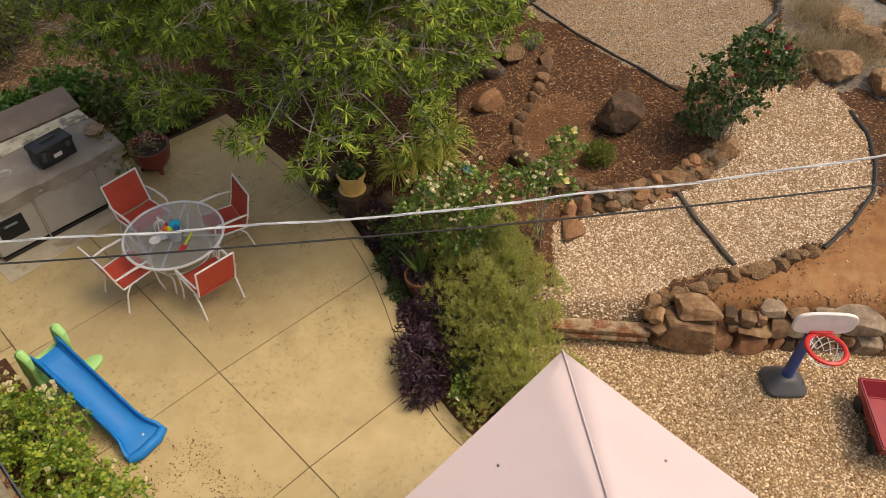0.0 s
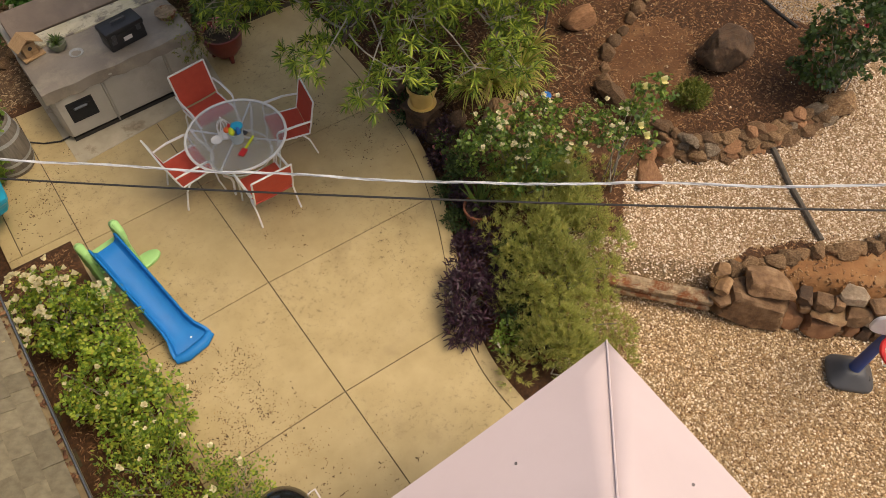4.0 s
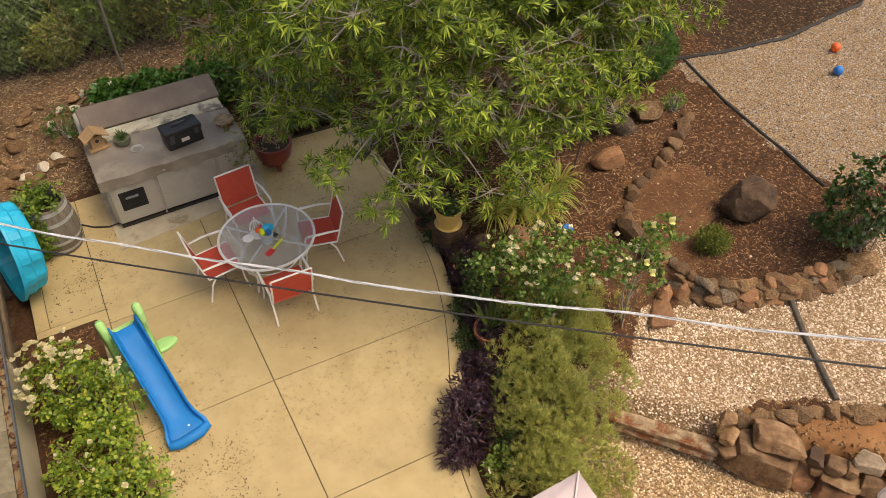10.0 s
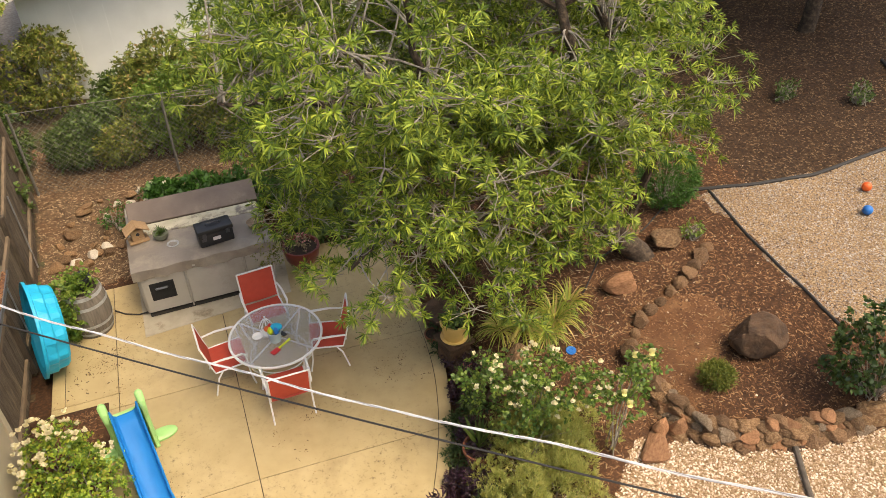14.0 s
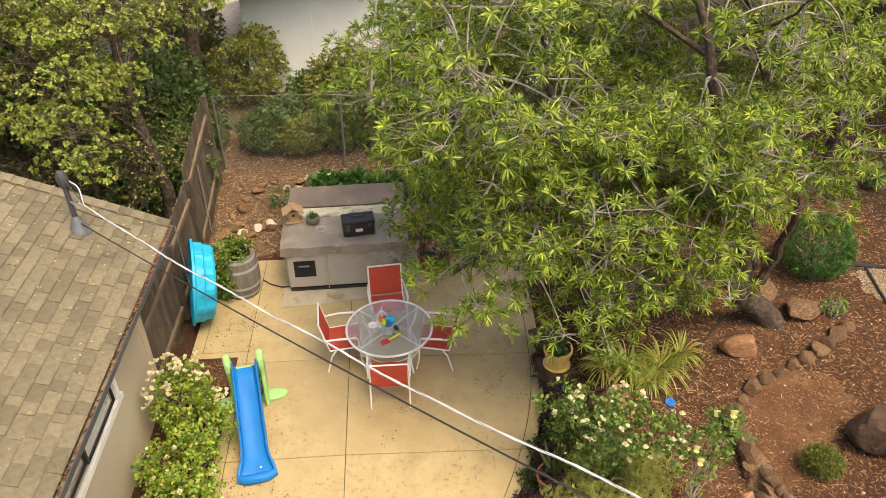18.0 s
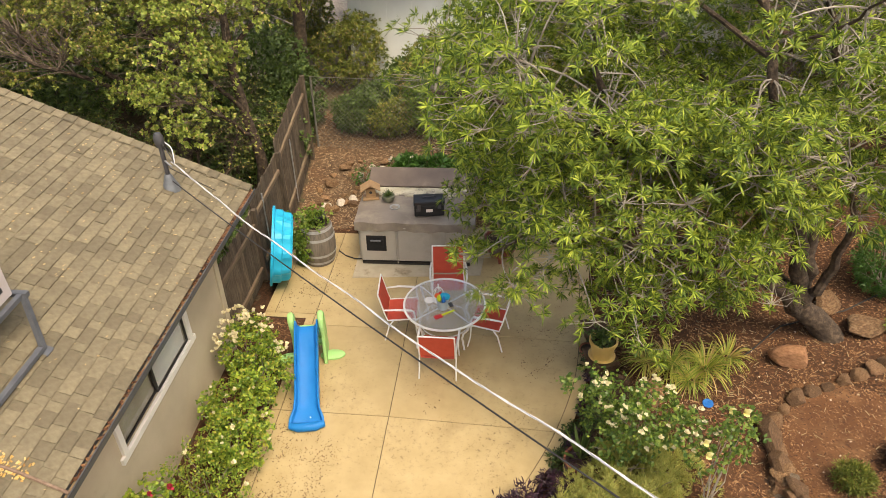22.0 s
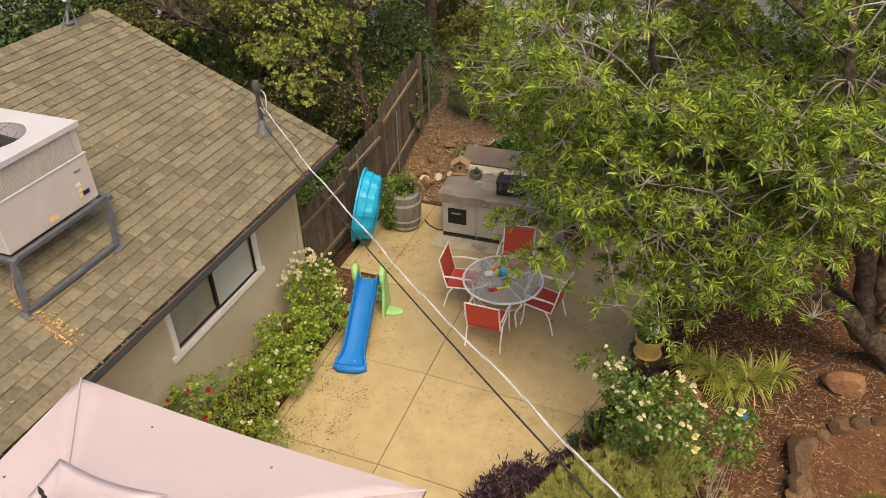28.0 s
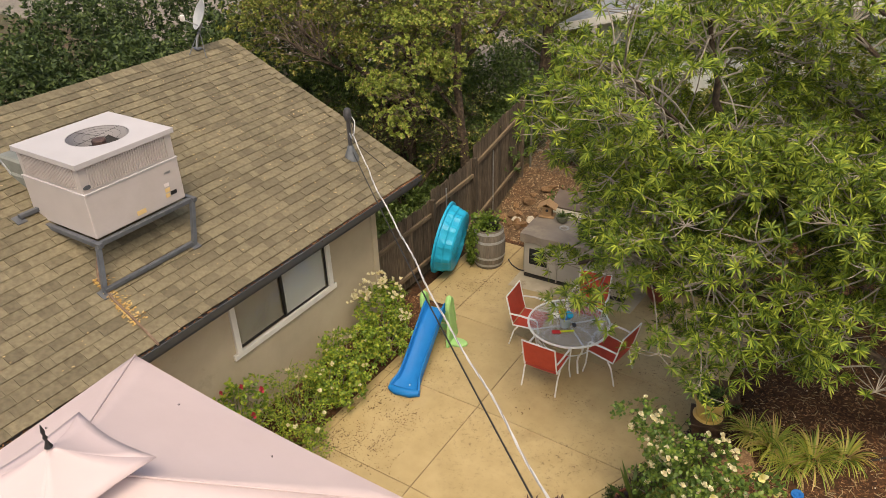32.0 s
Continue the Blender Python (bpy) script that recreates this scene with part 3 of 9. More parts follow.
# ---- the lie of the land ----
EDGE_Y = np.array([-9, -3.6, -3.0, -2.2, -1.4, -0.6, 0.14, 1.1, 2.15, 3.2, 4.6])
EDGE_X = np.array([1.5, 1.40, 1.33, 1.38, 1.70, 2.13, 2.44, 2.71, 2.81, 2.86, 2.9])
_yy = np.linspace(-9, 4.6, 273)
_xx = np.convolve(np.pad(np.interp(_yy, EDGE_Y, EDGE_X), 9, mode="edge"), np.ones(19) / 19, mode="valid")


def inner_edge(y):
    return float(np.interp(y, _yy, _xx))


def outer_edge(y):
    return inner_edge(y) + 0.18


WALL_X = [1.3, 2.4, 3.16, 3.84, 4.18, 4.56, 5.09, 5.60, 6.4, 9.0, 14.0]
WALL_Y = [-2.4, -2.5, -2.55, -3.26, -3.60, -4.04, -4.66, -5.25, -6.15, -8.5, -12.0]


def smooth(a, b, x):
    t = np.clip((x - a) / (b - a), 0, 1)
    return t * t * (3 - 2 * t)


def ground_z(x, y, lumps=True):
    """Height of the ground: patio level to the west, a bank and a rising garden to the east, a hill to the north."""
    x, y = np.asarray(x, float), np.asarray(y, float)
    edge = np.interp(y, _yy, _xx) + 0.18
    u = x - edge
    hill = 1.05 * smooth(4.3, 9.0, y) + 0.03 * np.clip(y - 9, 0, 40)
    plane = -0.03 + 0.167 * np.clip(x, 0, 16) + 0.04 * np.clip(y, -8, 9) + 0.03 * np.clip(x - 16, 0, 60)
    bank = smooth(-0.05, 0.85, u)
    up = -0.10 + (plane + 0.10) * bank
    low = 0.0 + 0.055 * np.clip(x - 1.5, 0, 30)
    low = np.where(u > 0, low, -0.10)
    k = smooth(0.02, 0.28, (y - np.interp(x, WALL_X, WALL_Y)) * np.where(x > 3.1, 0.62, 1.0))
    z = low + (up - low) * k
    z = np.maximum(z, np.where(y > 4.3, hill - 0.06, -5))
    bed = (x < -1.72) & (x > -2.75) & (y < 2.0)
    z = np.where(bed, 0.015, z)
    if lumps:
        z = z + np.where((u > 0.15) | (y > 4.8), 0.025 * np.sin(2.3 * x + 1.1 * y) * np.sin(1.7 * y - 0.8 * x) + 0.012 * np.sin(6.1 * x + 2.0 * y) * np.sin(5.3 * y), 0)
    return z


def gz(x, y):
    return float(ground_z(x, y))


def inside(px, py, poly):
    c = np.zeros(np.shape(px), bool)
    n = len(poly)
    for i in range(n):
        (x1, y1), (x2, y2) = poly[i], poly[(i + 1) % n]
        if y1 == y2:
            continue
        hit = ((y1 > py) != (y2 > py)) & (px < (x2 - x1) * (py - y1) / (y2 - y1) + x1)
        c ^= hit
    return c


# outlines of the surfaces in the garden
GRAVEL_UP = [(3.25, -2.45), (4.30, -1.60), (4.75, -1.75), (5.0, -2.0), (5.9, -2.55), (6.9, -2.75), (7.2, -2.2), (8.2, -2.0), (9.0, -3.0), (8.5, -3.75), (7.9, -4.2), (7.4, -4.45), (6.7, -4.45), (6.1, -4.3), (5.4, -3.85), (4.7, -3.35), (4.2, -3.2), (3.85, -3.38)]
GRAVEL_FAR = [(7.55, 1.8), (7.6, 0.8), (7.5, -0.7), (7.45, -1.4), (8.2, -1.75), (9.4, -1.9), (10.4, -1.2), (11.5, -0.4), (12.5, 1.2), (10.9, 1.15), (9.4, 1.25), (8.3, 1.55)]
BARE = [(5.15, -0.25), (5.38, 0.22), (5.92, 0.18), (6.36, -0.13), (6.45, -0.6), (5.96, -0.95), (5.7, -1.5), (5.1, -1.5), (4.95, -0.8)]
DIRT_UP = [(4.5, -3.7), (5.2, -3.85), (6.1, -4.35), (7.4, -4.55), (9.5, -4.0), (12, -6), (9, -8.5), (5.7, -5.4), (5.0, -4.8)]
GREY = [(8.9, -2.9), (9.5, -1.95), (10.5, -1.3), (14, -1.5), (15, -8), (10.5, -5.5), (9.3, -4.0)]
LAWN = [(11.2, 1.3), (13.5, 1.4), (16, 3), (16, 6), (13.8, 4.2), (12.2, 2.6)]


def low_gravel(x, y):
    return (y < np.interp(x, WALL_X, WALL_Y) + 0.12) & (x > np.interp(y, _yy, _xx) + 0.75) & (x < 9) & (y > -10)


def zone(x, y):
    """Which surface lies at a place: 0 mulch, 1 gravel, 2 bare dirt, 3 grey debris, 4 grass, 5 leaf litter, 6 old mulch
    darkened for tree shade, 7 slope, 8 tan dirt.
    """
    w = 0.05 * np.sin(7 * x + 3 * y) + 0.04 * np.sin(11 * y - 5 * x)
    x, y = x + w, y + w
    z = np.zeros(np.shape(x), int)
    z[(x < -2.72) | ((y > 7.1) & (x < 7.5))] = 5
    z[(x > 8.4) & (y > 1.2 + 0.0 * x)] = 6
    z[(x > -2.72) & (x < 2.4) & (y > 4.75) & (y < 8.2)] = 7
    z[inside(x, y, GREY)] = 3
    wl = y - np.interp(x, WALL_X, WALL_Y)
    h = np.mod(np.sin(x * 127.1 + y * 311.7) * 43758.5453, 1) - 0.5
    z[(wl > 0.05) & (wl < 0.6) & (x > 4.15) & (x < 9)] = 8
    z[inside(x + 0.1 * h, y - 0.1 * h, BARE)] = 2
    z[inside(x + 0.1 * h, y - 0.1 * h, DIRT_UP)] = 8
    z[(x < -3) & (y > 10)] = 3
    z[(wl > -0.5) & (wl < 0.75) & (x > 3.0) & (x < 4.05)] = 1
    z[inside(x, y, GRAVEL_UP) | inside(x, y, GRAVEL_FAR) | low_gravel(x, y)] = 1
    z[inside(x, y, LAWN)] = 4
    return z


def build_ground():
    def axis(lo, hi, fine_lo, fine_hi, step):
        a = list(np.arange(fine_lo, fine_hi, step))
        s, v, out = step, fine_hi, []
        while v < hi:
            out.append(v)
            s *= 1.35
            v += s
        s, v, left = step, fine_lo - step, []
        while v > lo:
            left.append(v)
            s *= 1.35
            v -= s
        return np.array(left[::-1] + a + out)

    X, Y = axis(-400, 400, -3.0, 13.0, 0.075), axis(-400, 400, -8.5, 9.5, 0.075)
    gx, gy = np.meshgrid(X, Y)
    co = np.stack([gx, gy, ground_z(gx, gy)], -1).reshape(-1, 3)
    nx, ny = len(X), len(Y)
    i = (np.arange(ny - 1)[:, None] * nx + np.arange(nx - 1)[None]).ravel()
    F = np.stack([i, i + 1, i + nx + 1, i + nx], 1)
    me = bpy.data.meshes.new("ground")
    me.vertices.add(len(co))
    me.vertices.foreach_set("co", co.ravel())
    me.loops.add(F.size)
    me.loops.foreach_set("vertex_index", F.ravel())
    me.polygons.add(len(F))
    me.polygons.foreach_set("loop_start", np.arange(len(F)) * 4)
    cx, cy = co[F, 0].mean(1), co[F, 1].mean(1)
    for m in (M_MULCH, M_GRAVELBED, M_DIRT, M_GREYDIRT, M_LAWN, M_LEAFSOIL, M_SHADEMULCH, M_HILL, M_TANDIRT):
        me.materials.append(m)
    me.polygons.foreach_set("material_index", zone(cx, cy).astype(np.int32))
    me.polygons.foreach_set("use_smooth", np.ones(len(F), bool))
    me.update(calc_edges=True)
    return tagged(new("ground", me), "sloping yard of brown bark mulch, pale gravel and bare dirt", "ground", "", "structure")


build_ground()


def prints(n, box_lo, box_hi, test, seed):
    rng = np.random.default_rng(seed)
    p = rng.uniform(box_lo, box_hi, (n, 2))
    p = p[test(p[:, 0], p[:, 1])]
    return p, rng


def scatter_ground():
    p, rng = prints(300000, (1.5, -9.5), (12.6, 2.0), lambda x, y: zone(x, y) == 1, 3)
    near = (p[:, 0] < 7.6) | (rng.random(len(p)) < 0.55)
    near &= (p[:, 1] > -7.2) | (rng.random(len(p)) < 0.4)
    p = p[near]
    s = rng.uniform(0.5, 1.3, (len(p), 1)) * rng.uniform(0.8, 1.2, (len(p), 3)) * np.array([[0.0152, 0.0115, 0.011]])
    co = np.c_[p, ground_z(p[:, 0], p[:, 1]) + rng.uniform(-0.001, 0.007, len(p))]
    far = (p[:, 0] > 7.35) & (p[:, 1] > -1.9)
    low = ~far & low_gravel(p[:, 0], p[:, 1])
    up = ~far & ~low
    solo("gravel_stones", scatter_mesh("far_gravel", co[far], *HALF, s[far], 11, True), M_PEBBLEFAR, "pale pinkish gravel spread beside the far mulch bed, toned down for tree shade", "gravel", "", "stuff")
    solo("gravel_stones", scatter_mesh("upper_gravel", co[up], *HALF, s[up], 4, True), M_PEBBLE, "loose cream and white gravel stones on the upper level", "gravel", "", "stuff")
    solo("gravel_stones", scatter_mesh("lower_gravel", co[low], *HALF, s[low], 14, True), M_PEBBLELOW, "loose tan and cream gravel stones below the rock wall", "gravel", "", "stuff")
    # stray stones outside the beds
    p, rng = prints(800, (2.6, -6), (9, 3), lambda x, y: (zone(x, y) != 1) & (x > np.interp(y, _yy, _xx) + 0.5), 5)
    s = rng.uniform(0.4, 1.2, (len(p), 1)) * np.array([[0.018, 0.015, 0.010]])
    me = scatter_mesh("stray_stones", np.c_[p, ground_z(p[:, 0], p[:, 1]) + 0.004], *OCTA, s, 6)
    solo("stray_stones", me, M_PEBBLE, "scattered small stones on the mulch", "gravel", "", "stuff")
    # bark chips on the mulch beds
    def mulch(x, y):
        e = np.interp(y, _yy, _xx) + 0.25
        j = np.random.default_rng(17).normal(0, 0.11, (2, len(x)))
        return ((zone(x + j[0], y + j[1]) == 0) | ((zone(x, y) == 0) & (j[0] > 0.12))) & (((x > e) & (x < 12.5) & (y > np.interp(x, WALL_X, WALL_Y))) | ((y > 4.7) & (x < 3) & (x > -2.8)) | ((x > -2.6) & (x < -1.8) & (y < 1.95)))
    p, rng = prints(330000, (-2.8, -6.5), (12.5, 9.0), mulch, 7)
    s = rng.uniform(0.45, 1.5, (len(p), 1)) * rng.uniform(0.7, 1.3, (len(p), 3)) * np.array([[0.025, 0.0085, 0.007]])
    me = scatter_mesh("bark_chips", np.c_[p, ground_z(p[:, 0], p[:, 1]) + 0.002], *WEDGE, s, 8, True)
    # chips of the far bed, in colours darkened for tree shade
    q, rng = prints(60000, (8.4, 1.0), (16, 9.0), lambda x, y: zone(x, y) == 6, 18)
    s = rng.uniform(0.5, 1.5, (len(q), 1)) * np.array([[0.026, 0.011, 0.008]])
    solo("old_bark_chips", scatter_mesh("old_bark_chips", np.c_[q, ground_z(q[:, 0], q[:, 1]) + 0.002], *WEDGE, s, 19, True), M_SHADECHIP, "old bark chips under the far fence, darkened for tree shade", "bark mulch", "", "stuff")
    q, rng = prints(26000, (-2.7, 4.7), (2.5, 8.2), lambda x, y: zone(x, y) == 7, 28)
    s = rng.uniform(0.4, 1.5, (len(q), 1)) * np.array([[0.024, 0.008, 0.006]])
    solo("slope_litter", scatter_mesh("slope_litter", np.c_[q, ground_z(q[:, 0], q[:, 1]) + 0.002], *WEDGE, s, 29, True), pieces_mat("slope_litter_pieces", [(0.07, 0.032, 0.013), (0.16, 0.09, 0.042), (0.29, 0.195, 0.105), (0.46, 0.35, 0.21)]), "tan straw and bark litter on the slope behind the hot tub", "leaf litter", "", "stuff")
    solo("bark_chips", me, M_CHIP, "reddish brown bark chips spread over the beds", "bark mulch", "", "stuff")


scatter_ground()


def soften_edges():
    """Dirt crumbs strewn across the rims of the bare patches and dead chips over the dirt."""
    rng = np.random.default_rng(9)
    pts = []
    for poly in (BARE, DIRT_UP[:7]):
        for a, b in zip(poly, poly[1:] + poly[:1]):
            n = int(170 * math.dist(a, b))
            f = rng.uniform(0, 1, (n, 1))
            pts.append(np.array(a) * (1 - f) + np.array(b) * f + rng.normal(0, 0.10, (n, 2)))
    p = np.concatenate(pts)
    p = p[(p[:, 0] < 9) & (p[:, 1] > np.interp(p[:, 0], WALL_X, WALL_Y) + 0.2)]
    me = scatter_mesh("dirt_crumbs", np.c_[p, ground_z(p[:, 0], p[:, 1]) + 0.003], *OCTA, rng.uniform(0.4, 1.4, (len(p), 1)) * np.array([[0.016, 0.012, 0.005]]), 10, True)
    q, rng2 = prints(30000, (4.9, -5.2), (9.0, 0.4), lambda x, y: zone(x, y) == 2, 27)
    chips = scatter_mesh("strewn_chips", np.c_[q, ground_z(q[:, 0], q[:, 1]) + 0.002], *WEDGE, rng2.uniform(0.4, 1.3, (len(q), 1)) * np.array([[0.02, 0.007, 0.006]]), 26, True)
    solo("strewn_chips", chips, M_CHIP, "thin scatter of bark chips and pebbles on the bare earth", "bark mulch", "", "stuff")
    solo("dirt_crumbs", me, pieces_mat("dirt_crumb_pieces", [(0.16, 0.075, 0.03), (0.24, 0.12, 0.05), (0.36, 0.22, 0.11)]), "crumbs of red-brown dirt at the edge of the bare patches", "dirt", "", "stuff")


soften_edges()

# ---- patio: cast slabs with tooled joints ----
def build_patio():
    patio = thing("patio", "tan stained concrete patio with curved edge and tooled joints", "patio", "", "structure")
    g = 0.005
    base = B()
    ys = np.linspace(-8.4, 4.58, 60)
    prism(base, [(-1.74, -8.4)] + [(outer_edge(y) - 0.01, y) for y in ys] + [(-2.44, 4.58), (-2.44, 1.98), (-1.74, 1.98)], -0.16, -0.012)
    part("joint_bed", base, M_JOINT, patio, "dark dirt in the slab joints", False)

    def slab(pts):
        bm = B()
        prism(bm, pts, -0.012, 0.0, 0.004)
        part("slab", bm, M_CONCRETE, patio, "", False)

    rows = [(-8.4, -5.25), (-5.25, -3.5), (-3.5, -1.75), (-1.75, 0.0), (0.0, 1.87), (1.87, 4.58)]
    lean = lambda x: -0.036 * max(0.0, x) - 0.02 * min(0.0, x)
    for a, b in rows:
        ys = list(np.linspace(a + g, b - g, 14))
        slab([(g, a + g)] + [(inner_edge(y + lean(2.0)) - g, y + lean(inner_edge(y))) for y in ys] + [(g, b - g)])
        slab([(inner_edge(y + lean(2.0)) + g, y + lean(inner_edge(y))) for y in ys] + [(outer_edge(y + lean(2.0)), y + lean(inner_edge(y))) for y in ys[::-1]])
        if b < 2:
            slab([(-1.58 + g, a + g), (-g, a + g), (-g, b - g), (-1.58 + g, b - g)])
            slab([(-1.75, a + g), (-1.58 - g, a + g), (-1.58 - g, b - g), (-1.75, b - g)])
    slab([(-1.58 + g, 1.87 + g), (-g, 1.87 + g), (-g, 4.58), (-1.58 + g, 4.58)])
    slab([(-2.28 + g, 2.14 + g), (-1.58 - g, 2.14 + g), (-1.58 - g, 4.58), (-2.28 + g, 4.58)])
    slab([(-2.45, 1.97), (-1.75, 1.97), (-1.75, 1.87 + g), (-1.58 - g, 1.87 + g), (-1.58 - g, 2.14 - g), (-2.45, 2.14 - g)])
    slab([(-2.45, 2.14 + g), (-2.28 - g, 2.14 + g), (-2.28 - g, 4.58), (-2.45, 4.58)])
    bm = B()
    prism(bm, [(-1.16, 3.16), (1.12, 3.40), (1.3, 5.9), (-1.22, 5.9)], -0.02, 0.012, 0.005)
    solo("spa_pad", bm, M_PAD, "worn grey concrete pad under the hot tub", "concrete pad", "", "structure", None, False)
    # leaf crumbs and dirt on the slabs
    rng = np.random.default_rng(21)
    c = np.array([(-1.1, 0.1, 0.5, 0.9), (-1.1, -1.0, 0.5, 0.6), (-1.9, 3.0, 0.35, 0.8), (0.9, 0.9, 0.7, 0.6), (2.0, 2.2, 0.6, 0.9), (-0.6, -2.0, 0.7, 0.5)])
    k = rng.integers(0, len(c), 90)
    p = c[k, :2] + rng.normal(size=(90, 2)) * c[k, 2:] * 0.7
    p = np.repeat(p, 14, 0) + rng.normal(size=(90 * 14, 2)) * np.repeat(rng.uniform(0.02, 0.16, (90, 2)), 14, 0)
    p = p[(p[:, 0] > -1.7) & (p[:, 0] < np.interp(p[:, 1], _yy, _xx))]
    s = rng.uniform(0.25, 1.0, (len(p), 1)) * np.array([[0.010, 0.005, 0.002]])
    me = scatter_mesh("leaf_crumbs", np.c_[p, np.full(len(p), 0.001)], *CHIP, s, 22, True)
    spots = np.array([(-1.45, -0.9, 0.16, 0.9), (-1.25, -1.7, 0.3, 0.6), (-0.9, -1.2, 0.35, 0.6), (-1.35, -2.4, 0.3, 0.5), (-0.5, -2.6, 0.5, 0.4), (-1.5, 1.4, 0.1, 0.4), (-2.0, 2.5, 0.25, 0.3), (-1.75, 3.1, 0.4, 0.5), (-1.3, -0.45, 0.2, 0.15), (2.2, 2.2, 0.4, 1.2), (0.5, 0.5, 0.9, 0.5), (1.9, 0.6, 0.3, 0.5)])
    k = rng.choice(len(spots), 190, p=np.array([3, 4, 3, 3, 1.5, 1, 2, 2.5, 1.2, 1.6, 0.9, 0.8]) / 24.5)
    c2 = spots[k, :2] + rng.normal(size=(190, 2)) * spots[k, 2:] * 0.7
    c2 = np.repeat(c2, 12, 0) + rng.normal(size=(190 * 12, 2)) * np.repeat(rng.uniform(0.01, 0.12, (190, 2)), 12, 0)
    c2 = c2[(c2[:, 0] > np.where(c2[:, 1] > 2.0, -2.4, -1.72)) & (c2[:, 0] < np.interp(c2[:, 1], _yy, _xx))]
    s2 = rng.uniform(0.3, 1.1, (len(c2), 1)) * rng.uniform(0.5, 1.4, (len(c2), 3)) * np.array([[0.013, 0.005, 0.003]])
    solo("dead_leaf_drift", scatter_mesh("dead_leaf_drift", np.c_[c2, np.full(len(c2), 0.0015)], *CHIP, s2, 23, True), leaf_mat("dead_narrow_leaves", [(0.03, 0.016, 0.008), (0.085, 0.045, 0.02), (0.19, 0.11, 0.045)], 0.05, 0.85), "dark dead narrow leaves drifted along the patio edge", "leaf litter", "", "stuff")
    solo("leaf_crumbs", me, L_LITTER, "brown leaf crumbs lying on the patio", "leaf litter", "", "stuff")


build_patio()
# ---- house: low eave over the bed, gable end to the north ----
EAVE_X, EAVE_Z, PITCH, RIDGE_X, RAKE_Y, HOUSE_S = -2.21, 2.547, 0.43, -6.25, 1.93, -13.0
WALL_FACE = -2.66


def roof_z(x):
    return EAVE_Z + PITCH * (EAVE_X - x) if x > RIDGE_X else EAVE_Z + PITCH * (EAVE_X - RIDGE_X) - PITCH * (RIDGE_X - x)


house = thing("house", "single-storey beige stucco house with brown shingle roof", "house")


def build_house():
    y1 = 1.25
    wz = 2.345
    wy0, wy1, z0, z1 = -1.90, 0.0, 1.27, 2.12
    bm = B()
    t = 0.18
    cx = WALL_FACE - t / 2
    gy, gzs = (HOUSE_S, wy0, wy1, y1), (0.0, z0, z1, wz)
    sheets = [[[bm.verts.new((x, y, z)) for z in gzs] for y in gy] for x in (WALL_FACE - t, WALL_FACE)]
    for i in range(3):
        for j in range(3):
            if (i, j) != (1, 1):
                for g in sheets:
                    bm.faces.new((g[i][j], g[i + 1][j], g[i + 1][j + 1], g[i][j + 1]))
    b, f = sheets
    outer = [(i, 0) for i in range(3)] + [(3, j) for j in range(3)] + [(i, 3) for i in (3, 2, 1)] + [(0, j) for j in (3, 2, 1)]
    for loop in (outer, [(1, 1), (2, 1), (2, 2), (1, 2)]):
        for p, q in zip(loop, loop[1:] + loop[:1]):
            bm.faces.new((b[p[0]][p[1]], b[q[0]][q[1]], f[q[0]][q[1]], f[p[0]][p[1]]))
    bmesh.ops.recalc_face_normals(bm, faces=bm.faces)
    part("wall", bm, M_STUCCO, house, "beige stucco wall", False)
    bm = B()
    a = [(WALL_FACE - t, 0.0), (-9.9, 0.0), (-9.9, 2.3), (RIDGE_X, 4.0), (WALL_FACE - t, 2.3)]
    lo = [bm.verts.new((x, y1 - t, z)) for x, z in a]
    hi = [bm.verts.new((x, y1, z)) for x, z in a]
    bm.faces.new(lo), bm.faces.new(hi[::-1])
    for k in range(5):
        bm.faces.new((lo[k], hi[k], hi[(k + 1) % 5], lo[(k + 1) % 5]))
    bmesh.ops.recalc_face_normals(bm, faces=bm.faces)
    part("gable_wall", bm, M_STUCCO, house, "", False)
    bm = B()
    box(bm, (WALL_FACE + 0.012, 1.19, 1.1), (0.03, 0.12, 2.2), None, 0.004)
    part("corner_board", bm, M_STUCCO, house, "", False)
    # roof deck, both slopes
    bm = B()
    th = 0.10
    prof = [(EAVE_X, EAVE_Z), (RIDGE_X, roof_z(RIDGE_X)), (-10.4, roof_z(-10.4))]
    lo = [[bm.verts.new((x, y, z - 0.012 - k * th)) for x, z in prof] for y in (HOUSE_S, RAKE_Y) for k in (0, 1)]
    for k in range(2):
        bm.faces.new((lo[0][k], lo[0][k + 1], lo[2][k + 1], lo[2][k]))
        bm.faces.new((lo[1][k], lo[1][k + 1], lo[3][k + 1], lo[3][k]))
        bm.faces.new((lo[2][k], lo[2][k + 1], lo[3][k + 1], lo[3][k]))
        bm.faces.new((lo[0][k], lo[0][k + 1], lo[1][k + 1], lo[1][k]))
    for k in (0, 2):
        bm.faces.new((lo[0][k], lo[1][k], lo[3][k], lo[2][k]))
    bmesh.ops.recalc_face_normals(bm, faces=bm.faces)
    roof = part("roof", bm, M_ROOFBASE, house, "brown asphalt shingle roof", False)
    # rake board and ridge caps
    bm = B()
    ang = math.atan(PITCH)
    ln = (EAVE_X - RIDGE_X) / math.cos(ang)
    box(bm, ((EAVE_X + RIDGE_X) / 2, RAKE_Y + 0.012, (EAVE_Z + roof_z(RIDGE_X)) / 2 - 0.08), (ln, 0.03, 0.14), Matrix.Rotation(ang, 3, "Y"), 0.004)
    part("rake_board", bm, M_FASCIA, house, "dark grey rake board", False)
    # gutter: trough along the eave with debris
    bm = B()
